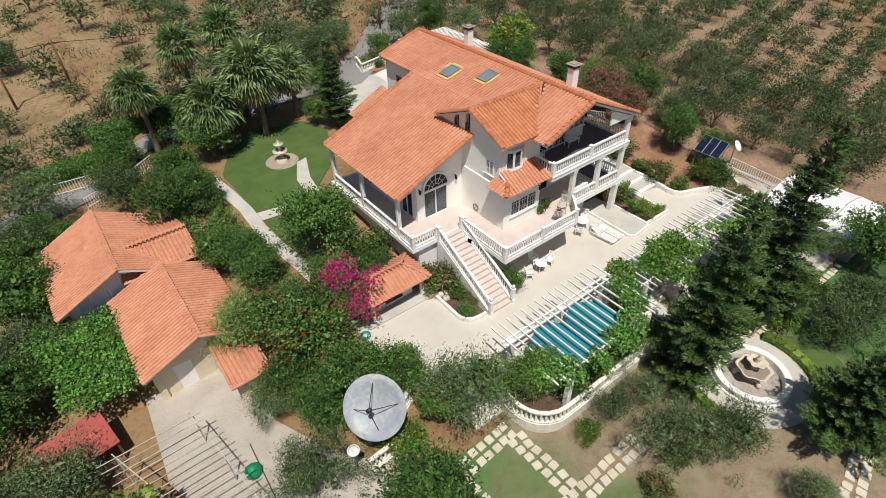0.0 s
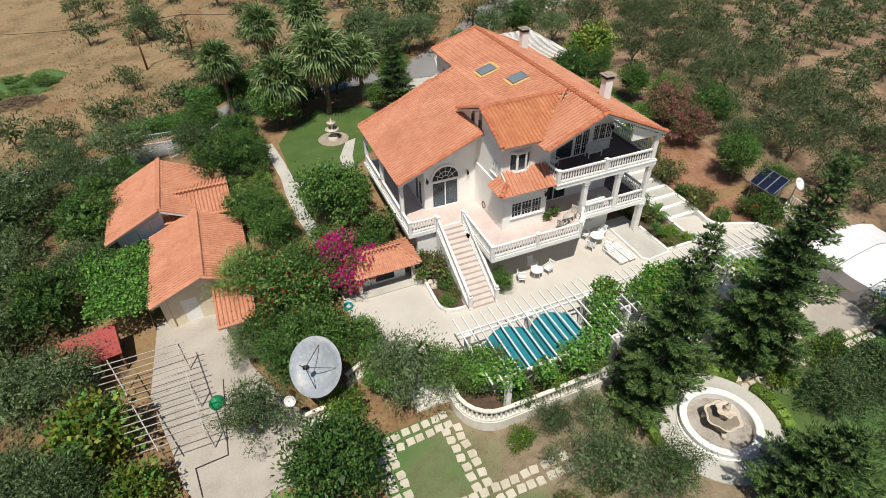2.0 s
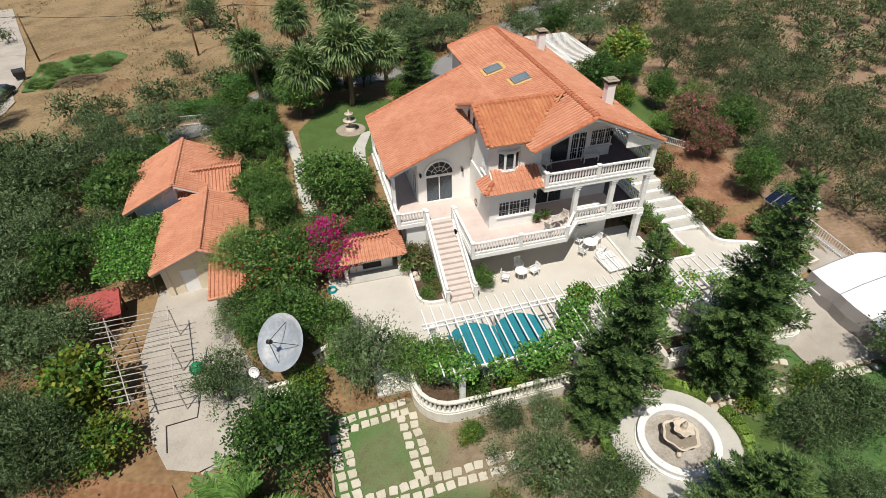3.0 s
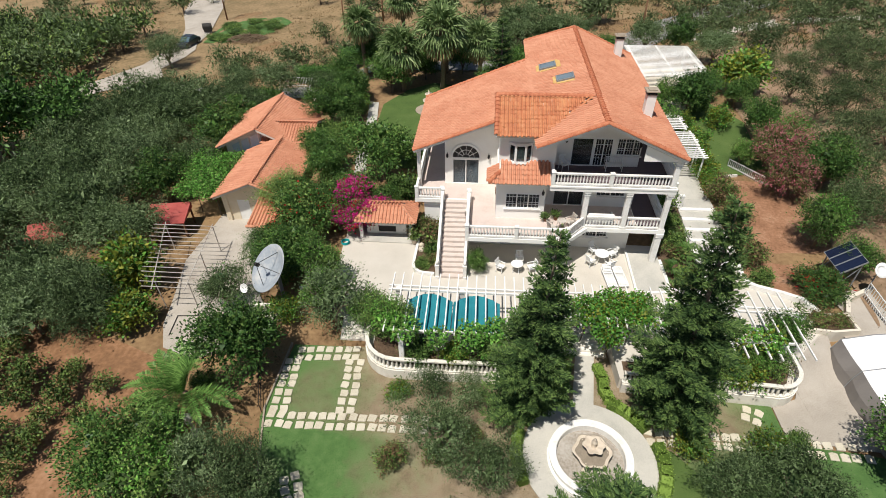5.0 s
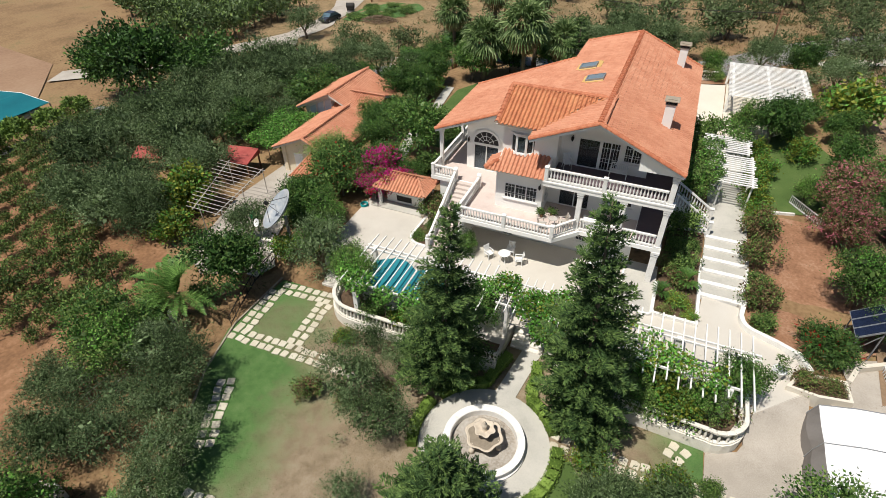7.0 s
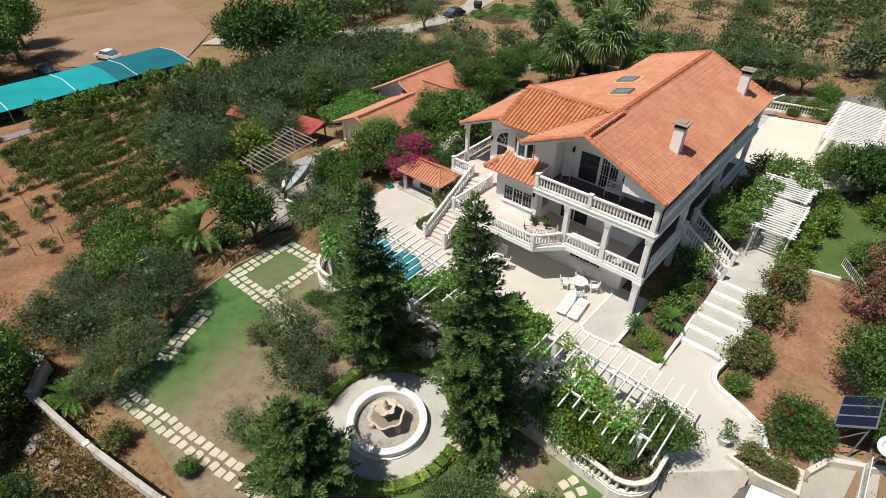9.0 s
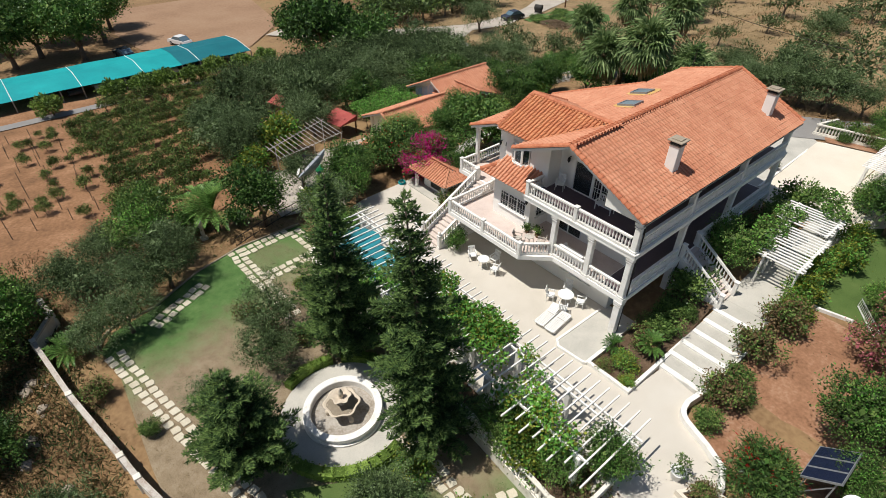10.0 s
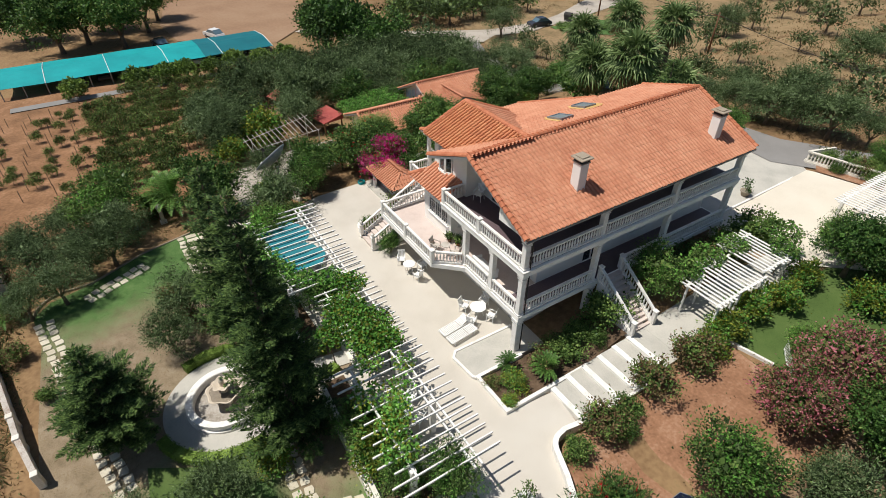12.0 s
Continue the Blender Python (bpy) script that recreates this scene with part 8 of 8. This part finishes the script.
armchair(-10.6, -1.5, 0, 60, group="white chairs on the patio")
armchair(-8.5, -1.4, 0, -70, group="white chairs on the patio")
armchair(-9.3, -0.6, 0, 5, group="white chairs on the patio")
round_table(-9.5, -1.5, 0)
armchair(-6.75, 2.0, F2 + 0.01, 25, "white plastic armchair on the balcony")


def bench(x, y, z, rz, label, mat):
    t = new("bench")
    tagged(t, label, "bench")
    t.matrix_basis = pose(x, y, z, 0, 0, rz)
    part("seat", Geo().box(-0.55, -0.25, 0.38, 0.55, 0.25, 0.44, c=0.015), mat, t)
    b = part("backrest", Geo().box(-0.55, 0.21, 0.82, 0.55, 0.26, 0.88), mat, t)
    for k in range(9):
        part("back_slat", Geo().box(-0.5 + 0.12 * k, 0.22, 0.44, -0.46 + 0.12 * k, 0.25, 0.82), mat, b)
    part("scroll", Geo().tube([(-0.5, 0.26, 0.5), (-0.2, 0.26, 0.78), (0.2, 0.26, 0.5), (0.5, 0.26, 0.78)], 0.015, 5), mat, b)
    for sx in (-0.52, 0.52):
        part("armrest", Geo().box(sx - 0.03, -0.25, 0.6, sx + 0.03, 0.25, 0.64).box(sx - 0.02, -0.24, 0.44, sx + 0.02, -0.2, 0.6), mat, t)
        for sy in (-0.2, 0.2):
            part("leg", Geo().box(sx - 0.025, sy - 0.025, 0.0, sx + 0.025, sy + 0.025, 0.38), mat, t)


bench(-3.5, 2.1, F2 + 0.01, 0, "white plastic garden bench on the balcony", M_plastic)


def iron_set(x, y, z, mat, label, n=4, r=0.5):
    t = thing("garden_table", label, "table", (x, y, z))
    part("tabletop", Geo().lathe([(0.0, 0.71), (r, 0.71), (r, 0.74), (0.0, 0.74)], 20, cap=False), mat, t)
    for k in range(4):
        a = math.pi / 2 * k + 0.8
        part("leg", Geo().tube([(0.2 * math.cos(a), 0.2 * math.sin(a), 0.72), (0.3 * math.cos(a), 0.3 * math.sin(a), 0.3), (0.42 * math.cos(a), 0.42 * math.sin(a), 0.0)], 0.02, 5), mat, t)
    for k in range(n):
        a = 360.0 / n * k + 30
        armchair(x + (r + 0.42) * math.cos(radians(a)), y + (r + 0.42) * math.sin(radians(a)), z, a - 90, "openwork iron garden chair round a table", mat, "chairs round a garden table")


iron_set(-3.6, 0.0, 0, M_plastic, "white openwork iron garden table")
iron_set(-6.75, -0.35, F1 + 0.01, M_rust, "weathered white iron table on the terrace", 2, 0.3)
iron_set(0.3, -7.6, 0, M_plastic, "white garden table under the pergola", 4, 0.6)


def lounger(x, y, rz, flat):
    t = new("sun_lounger")
    tagged(t, "white slatted sun lounger on the patio", "sun lounger", "sun loungers")
    t.matrix_basis = pose(x, y, 0, 0, 0, rz)
    part("frame", Geo().box(-0.33, -0.95, 0.26, -0.28, 0.95, 0.32).box(0.28, -0.95, 0.26, 0.33, 0.95, 0.32).box(-0.282, -0.99, 0.262, 0.282, -0.94, 0.318), M_plastic, t)
    for k in range(11):
        part("slat", Geo().box(-0.28, -0.92 + 0.11 * k, 0.285, 0.28, -0.84 + 0.11 * k, 0.305), M_plastic, t)
    m = pose(0, 0.3, 0.3, 0 if flat else 24, 0, 0)
    b = part("backrest", Geo().box(-0.28, 0.0, 0.0, -0.24, 0.65, 0.03, m).box(0.24, 0.0, 0.0, 0.28, 0.65, 0.03, m).box(-0.28, 0.648, 0.0, 0.28, 0.69, 0.03, m), M_plastic, t)
    for k in range(6):
        part("slat", Geo().box(-0.24, 0.02 + 0.11 * k, 0.005, 0.24, 0.1 + 0.11 * k, 0.025, m), M_plastic, b)
    for sx in (-0.3, 0.3):
        for sy in (-0.75, 0.7):
            part("leg", Geo().box(sx - 0.025, sy - 0.025, 0.0, sx + 0.025, sy + 0.025, 0.26), M_plastic, t)


lounger(-3.35, -1.9, 6, False)
lounger(-2.6, -1.85, 6, True)


def sofa():
    t = thing("sofa", "white cushioned sofa on the lower balcony", "sofa", (-4.1, 0.75, F1 + 0.01))
    part("seat", Geo().box(-0.9, -0.35, 0.0, 0.9, 0.35, 0.42, c=0.04), M_canvas, t)
    part("backrest", Geo().box(-0.9, -0.4, 0.42, 0.9, -0.2, 0.8, c=0.04), M_canvas, t)
    for sx in (-0.82, 0.82):
        part("armrest", Geo().box(sx - 0.08, -0.2, 0.42, sx + 0.08, 0.35, 0.6, c=0.03), M_canvas, t)


sofa()


def pot(x, y, z, r, h, mat, label, leafmat, seed):
    t = thing("plant_pot", label, "plant pot", (x, y, z))
    part("pot", Geo().lathe([(r * 0.65, 0.0), (r * 0.95, h * 0.85), (r * 1.08, h * 0.86), (r * 1.08, h), (r * 0.9, h), (r * 0.85, h * 0.9), (0.0, h * 0.88)], 14, cap=False), mat, t, smooth=True)
    o = new("foliage", crown_mesh("foliage", [(leafmat, 1.0)], r * 1.4, r * 1.5, 12, 22, 0.16, 0.06, seed, cz=h + r, spread=0.1, core=10, big=0.15))
    o.parent = t


pot(-7.0, 0.75, F1 + 0.01, 0.17, 0.3, M_wood, "brown pot with a leafy plant on the terrace", L_shrub, 201)
pot(-7.7, 0.55, F1 + 0.01, 0.14, 0.25, M_wood, "small brown pot with a plant on the terrace", L_shrub, 202)
pot(7.3, -5.2, 0.0, 0.34, 0.6, M_plastic, "large white urn beside the drive", L_shrub, 203)
pot(-16.9, 1.1, 0.1, 0.22, 0.4, M_sculpt, "cream pot with a round green plant", L_shrub, 204)
pot(-2.0, 24.3, 1.58, 0.4, 0.5, M_rock, "stone pot with a clipped plant", L_citrus, 205)


def small_things():
    t = thing("hose_reel", "coiled dark garden hose on the wall", "hose reel", (-11.06, 3.5, 3.35))
    for k in range(3):
        ps = [(0.0 - 0.03 * k, 0.24 * math.cos(a), 0.24 * math.sin(a)) for a in [math.pi * 2 * i / 18 for i in range(19)]]
        part("hose_coil", Geo().tube(ps, 0.03, 6), M_wood, t)
    t = thing("garden_hose", "coiled turquoise garden hose", "hose", (-22.0, 0.9, 0.02))
    for k in range(4):
        ps = [(0.28 * math.cos(a), 0.28 * math.sin(a), 0.03 + 0.05 * k) for a in [math.pi * 2 * i / 18 for i in range(19)]]
        part("hose_coil", Geo().tube(ps, 0.03, 6), M_net, t)
    t = thing("bin_bag", "bright green plastic sack on the drive", "sack", (-30.75, -2.2, ground_z(-30.75, -2.2) + 0.05))
    part("sack", Geo().lathe([(0.1, 0.0), (0.42, 0.1), (0.45, 0.4), (0.25, 0.65), (0.06, 0.75)], 9), M_green, t, smooth=True)
    # bust on a pedestal by the young palm
    z = ground_z(-26.9, -14.5)
    t = thing("pedestal", "white stone pedestal beside the palm", "pedestal", (-26.9, -14.5, z))
    part("base", Geo().box(-0.25, -0.25, -0.1, 0.25, 0.25, 0.2, c=0.02), M_agedwhite, t)
    part("shaft", Geo().lathe([(0.18, 0.2), (0.14, 0.4), (0.14, 1.1), (0.22, 1.2)], 12), M_agedwhite, t, smooth=True)
    part("finial", Geo().lathe([(0.1, 1.2), (0.22, 1.35), (0.24, 1.55), (0.12, 1.75), (0.02, 1.8)], 12), M_agedwhite, t, smooth=True)
    # rockery by the stair
    rr = random.Random(4)
    for k in range(9):
        x, y = -16.2 + rr.uniform(-0.25, 0.5), 0.4 + 0.25 * k + rr.uniform(-0.1, 0.1)
        s = rr.uniform(0.18, 0.34)
        g = Geo().lathe([(s * 0.8, -0.05), (s * 1.05, s * 0.4), (s * 0.7, s * 0.95), (s * 0.1, s * 1.15)], 7, pose(x, y, 0.12, rr.uniform(-15, 15), rr.uniform(-15, 15), rr.uniform(0, 360)))
        solid("rock", g, M_sculpt, "pale rough rock in the stair bed", "rock", kind="", group="rockery by the stair")
    # round urns on the stair posts
    for x, y, z in ((-14.88, -2.45, 1.16), (-13.02, -2.45, 1.16)):
        t = thing("post_finial", "white ball finial on the stair post", "finial", (x, y, z))
        part("ball", Geo().lathe([(0.05, 0.0), (0.06, 0.04), (0.12, 0.12), (0.12, 0.2), (0.05, 0.27), (0.01, 0.28)], 10), M_whitestone, t, smooth=True)


small_things()


def railing(label, pts, h, gap, mat, zoff=0.0, name="iron_fence"):
    t = thing(name, label, "fence")
    for (x0, y0), (x1, y1) in zip(pts, pts[1:]):
        p = Vector((x0, y0, ground_z(x0, y0) + zoff))
        q = Vector((x1, y1, ground_z(x1, y1) + zoff))
        up = Vector((0, 0, h))
        part("rail", Geo().bar(p + up, q + up, 0.04, 0.05), mat, t)
        part("rail", Geo().bar(p + up * 0.2, q + up * 0.2, 0.04, 0.05), mat, t)
        n = max(1, int((q - p).length / gap))
        for i in range(n + 1):
            c = p.lerp(q, i / n)
            part("baluster", Geo().box(c.x - 0.015, c.y - 0.015, c.z - 0.1, c.x + 0.015, c.y + 0.015, c.z + h + (0.08 if i % 8 == 0 else -0.03)), mat, t)


railing("white iron fence on the east wall", [(12.7, -2.4), (12.9, -6.8)], 1.0, 0.2, M_plastic, 0.3)
railing("white iron gate and fence beside the road", [(-32.6, 29.5), (-29.0, 28.9), (-26.6, 28.4)], 1.1, 0.22, M_plastic, 0.0)
railing("white iron fence along the lane", [(-38.0, 33.6), (-35.1, 33.3), (-31.3, 32.3)], 1.2, 0.22, M_plastic, 0.1)
railing("low white picket fence at the soil plot", [(8.6, 12.2), (10.6, 9.6)], 0.7, 0.16, M_plastic, 0.0)
railing("rusty white iron railing by the trees", [(-27.3, -24.6), (-27.3, -22.2), (-27.0, -19.2), (-26.6, -16.4)], 0.9, 0.5, M_rust, 0.0)
railing("iron railing of the drive", [(-24.9, -6.6), (-25.0, -9.2), (-24.2, -11.6), (-23.6, -13.2)], 0.8, 0.6, M_iron, 0.0)

garden_wall("white balustraded planter on the north forecourt", [(-2.4, 33.4), (2.6, 34.6)], 1.6, 1.95)
garden_wall("white balustraded planter on the north forecourt", [(-2.4, 33.4), (-1.6, 36.0)], 1.6, 1.95)
for x, y, s in ((-1.2, 34.6, 0.8), (0.4, 35.0, 1.0), (2.0, 35.6, 1.1)):
    plant("shrub", x, y, s)


def utility_pole(x, y, h):
    z = ground_z(x, y)
    t = thing("utility_pole", "dark wooden utility pole in the field", "utility pole", (x, y, z), group="utility poles")
    part("pole", Geo().tube([(0, 0, -0.3), (0.02, 0, h)], [0.15, 0.1], 8), M_wood, t, smooth=True)
    part("crossarm", Geo().box(-0.8, -0.06, h - 0.5, 0.8, 0.06, h - 0.38), M_wood, t)


utility_pole(-59.0, 67.5, 6.8)
utility_pole(-35.0, 57.0, 5.2)
utility_pole(-28.8, 57.4, 5.4)
utility_pole(8.0, 46.0, 5.4)


def cable(a, b, sag):
    pts = []
    for i in range(17):
        u = i / 16
        pts.append((a[0] + (b[0] - a[0]) * u, a[1] + (b[1] - a[1]) * u, a[2] + (b[2] - a[2]) * u - sag * 4 * u * (1 - u)))
    ob = new("overhead_cable", Geo().tube(pts, [0.035] * 17, 5).mesh("overhead_cable", M_dark, True))
    tagged(ob, "black overhead cable slung between wooden poles", "cable", "overhead cables")


TOPS = [(x, y, ground_z(x, y) + h - 0.3) for x, y, h in ((-59.0, 67.5, 6.8), (-28.8, 57.4, 5.4), (8.0, 46.0, 5.4))]
cable(TOPS[0], TOPS[1], 0.7)
cable(TOPS[1], TOPS[2], 1.0)
cable((-110, 88, 4.0), TOPS[0], 1.2)
cable((-35.0, 57.0, ground_z(-35, 57) + 4.9), TOPS[1], 0.1)


def waste_container(x, y, rz):
    t = new("waste_container")
    tagged(t, "dark grey wheeled waste container by the lane", "waste bin")
    t.matrix_basis = pose(x, y, ground_z(x, y) + 0.17, 0, 0, rz)
    g = Geo()
    for k in range(3):
        a, b = 0.58 + 0.04 * k, 0.44 + 0.03 * k
        g.box(-a, -b, 0.2 + 0.3 * k, a, b, 0.5 + 0.3 * k, c=0.03)
    part("body", g, M_dark, t)
    part("lid", Geo().lathe([(0.0, -0.7), (0.5, -0.7), (0.5, 0.7), (0.0, 0.7)], 16, pose(0, 0, 0.98, 0, 90, 0), cap=False), M_dark, t, "domed dark lid")
    for sx in (-0.5, 0.5):
        for sy in (-0.36, 0.36):
            part("wheel", Geo().lathe([(0.0, -0.04), (0.1, -0.04), (0.1, 0.04), (0.0, 0.04)], 10, pose(sx, sy, 0.1, 90, 0, 0), cap=False), M_grey, t)


waste_container(-59.2, 60.0, 20)


def brush_pile(x, y, n):
    r = random.Random(77)
    g = Geo()
    for i in range(n):
        a, d = r.uniform(0, 6.283), r.random() ** 0.7 * 2.6
        h = 0.9 * (1 - d / 2.8) * r.uniform(0.3, 1.0)
        az, el, ln = r.uniform(0, 6.283), r.uniform(-0.25, 0.45), r.uniform(0.5, 1.3)
        c = (1.3 * d * math.cos(a), 0.8 * d * math.sin(a), h + 0.15)
        e = (math.cos(az) * ln, math.sin(az) * ln, math.sin(el) * ln * 0.6)
        g.tube([tuple(c[k] - e[k] * 0.5 for k in range(3)), tuple(c[k] + e[k] * 0.5 for k in range(3))], [r.uniform(0.04, 0.08), 0.03], 4)
    ob = new("brushwood_pile", g.mesh("brushwood_pile", M_palmbark))
    ob.location = (x, y, ground_z(x, y) + 0.05)
    tagged(ob, "heap of dry pale cut branches in the field", "brushwood", kind="stuff")


brush_pile(-50.0, 54.6, 260)


def car(x, y, rz, paint, label):
    t = new("car")
    tagged(t, label, "car", "parked cars")
    t.matrix_basis = pose(x, y, ground_z(x, y) + 0.12, 0, 0, rz)
    prof = [(-2.1, 0.35), (-2.15, 0.65), (-2.0, 0.85), (-1.0, 0.95), (1.2, 0.95), (1.9, 0.88), (2.1, 0.6), (2.1, 0.35)]
    m = pose(0, 0.85, 0, 90, 0, 0)
    part("body", Geo().prism(prof, 0.0, 1.7, m), paint, t)
    cab = [(-1.15, 0.951), (-0.5, 1.42), (0.9, 1.45), (1.7, 0.951)]
    part("cabin", Geo().prism(cab, 0.1, 1.6, m), M_solarglass, t, "dark glazed cabin")
    part("roof", Geo().box(-0.5, -0.72, 1.455, 0.9, 0.72, 1.49), paint, t)
    for sx in (-1.3, 1.3):
        for sy in (-0.78, 0.78):
            w = part("wheel", Geo().lathe([(0.0, -0.1), (0.3, -0.1), (0.32, -0.06), (0.32, 0.06), (0.3, 0.1), (0.0, 0.1)], 14, pose(sx, sy, 0.32, 90, 0, 0), cap=False), M_dark, t, "dark rubber tyre")
            part("rim", Geo().lathe([(0.0, -0.105), (0.19, -0.105), (0.19, 0.105), (0.0, 0.105)], 12, pose(sx, sy, 0.32, 90, 0, 0), cap=False), M_grey, w)


car(-59.4, 53.4, 84, M_cardark, "dark blue car on the concrete lane")
# two in three get the dark paint, as shade under the net
for i in range(9):
    car(-74.9 - 0.05 * (i % 4), 7.0 - 3.1 * i, 3 - 2 * (i % 3), M_cardark if i % 3 else M_carwhite, "car parked under the turquoise netting")
car(-88.5, 4.0, 20, M_carwhite, "white car parked in the sandy yard")
car(-87.5, -5.0, 10, M_cardark, "dark car parked in the sandy yard")


def grass_tufts():
    """Dry grass and weeds over the fields and the earth, as one mass of blades."""
    r = random.Random(21)
    vs, fs, mi = [], [], []

    def tuft(x, y, s, m):
        z = ground_z(x, y)
        for _ in range(9):
            d = (rand_dir(r) + Vector((0, 0, 0.9))).normalized()
            leaf_quad(vs, fs, Vector((x + r.gauss(0, s), y + r.gauss(0, s), z)), d, rand_dir(r), s * r.uniform(0.8, 1.4), s * 0.2)
            mi.append(m)
    for _ in range(5200):
        x, y = r.uniform(-95, 50), 37 + 75 * r.random() ** 1.6
        if -68 < x < -49 and y < 110:
            continue
        tuft(x, y, r.uniform(0.2, 0.5), 0 if r.random() < 0.88 else 1)
    for _ in range(46):
        cx, cy, cr = r.uniform(-48, 40), r.uniform(42, 95), r.uniform(1.0, 3.5)
        for _ in range(int(14 * cr)):
            tuft(r.gauss(cx, cr), r.gauss(cy, cr * 0.6), r.uniform(0.3, 0.65), 1 if r.random() < 0.75 else 0)
    for _ in range(1500):
        tuft(r.uniform(-25, -7), r.uniform(-33, -25.2), r.uniform(0.2, 0.45), 1 if r.random() < 0.55 else 0)
    for _ in range(2600):
        x, y = r.uniform(12, 70), r.uniform(-12, 75)
        tuft(x, y, r.uniform(0.1, 0.28), 0 if r.random() < 0.75 else 1)
    for _ in range(2600):
        x, y = r.uniform(-34, -5), r.uniform(-34, -24.5)
        tuft(x, y, r.uniform(0.12, 0.3), 0 if r.random() < 0.6 else 1)
    for _ in range(500):
        x, y = r.uniform(-31, -23.5), r.uniform(-25, -9)
        tuft(x, y, r.uniform(0.1, 0.25), 1 if r.random() < 0.6 else 0)
    for _ in range(70):
        x, y = r.uniform(6.2, 12.5), r.uniform(-1, 9.5)
        tuft(x, y, r.uniform(0.06, 0.16), 0 if r.random() < 0.6 else 1)
    me = bpy.data.meshes.new("dry_grass")
    me.from_pydata(vs, [], fs)
    me.materials.append(L_straw)
    me.materials.append(L_olive2)
    me.polygons.foreach_set("material_index", mi)
    tagged(new("dry_grass", me), "dry straw-coloured grass tufts and weeds", "grass", kind="stuff")


L_straw = leaf("straw", [(0.090, 0.060, 0.028), (0.210, 0.143, 0.068), (0.360, 0.270, 0.140)], 0.8, 0.2)
grass_tufts()


def lawn_blades():
    """Short blades that roughen the lawns."""
    r = random.Random(22)
    vs, fs, mi = [], [], []
    for poly, n, s in ((LAWN, 16000, 0.035), (LAWN_W, 4000, 0.04), (LAWN_E, 1500, 0.04)):
        xs, ys = [p[0] for p in poly], [p[1] for p in poly]
        k = 0
        while k < n:
            x, y = r.uniform(min(xs), max(xs)), r.uniform(min(ys), max(ys))
            k += 1
            if not inside(x, y, poly):
                continue
            v = noise.noise(Vector((x * 0.35, y * 0.35, 5)))
            m = 1 if poly is LAWN and abs(x + 9) + 5 * v < 6.5 else 0
            for _ in range(2):
                leaf_quad(vs, fs, Vector((x + r.gauss(0, 0.1), y + r.gauss(0, 0.1), ground_z(x, y) + 0.03)), (rand_dir(r) + Vector((0, 0, 0.5))).normalized(), rand_dir(r), s * r.uniform(1, 2), s * 0.8)
                mi.append(m)
    me = bpy.data.meshes.new("lawn_grass")
    me.from_pydata(vs, [], fs)
    me.materials.append(L_lawn)
    me.materials.append(L_straw)
    me.polygons.foreach_set("material_index", mi)
    tagged(new("lawn_grass", me), "short green and dry lawn grass", "grass", kind="stuff")


L_lawn = leaf("lawn_blade", [(0.025, 0.060, 0.015), (0.060, 0.128, 0.030), (0.120, 0.220, 0.060)], 0.7, 0.3)
lawn_blades()


def boundary_rocks():
    """Loose rocks on the slope below the boundary wall."""
    r = random.Random(31)
    for i in range(26):
        x, y = r.uniform(-24, -6), r.uniform(-31, -26.6)
        k = r.uniform(0.12, 0.4)
        g = Geo()
        g.lathe([(0.5 * k, -0.2 * k), (1.0 * k, 0.1 * k), (0.85 * k, 0.5 * k), (0.4 * k, 0.72 * k), (0.05 * k, 0.76 * k)], 7, pose(0, 0, 0, r.uniform(-14, 14), r.uniform(-14, 14), r.uniform(0, 360)))
        g.v = [(a * r.uniform(0.8, 1.25), b * r.uniform(0.8, 1.25), c) for a, b, c in g.v]
        ob = new("rock", g.mesh("rock", M_rock))
        ob.location = (x, y, ground_z(x, y))
        tagged(ob, "rough pale rock on the dry slope", "rock", "rocks below the boundary wall")


boundary_rocks()
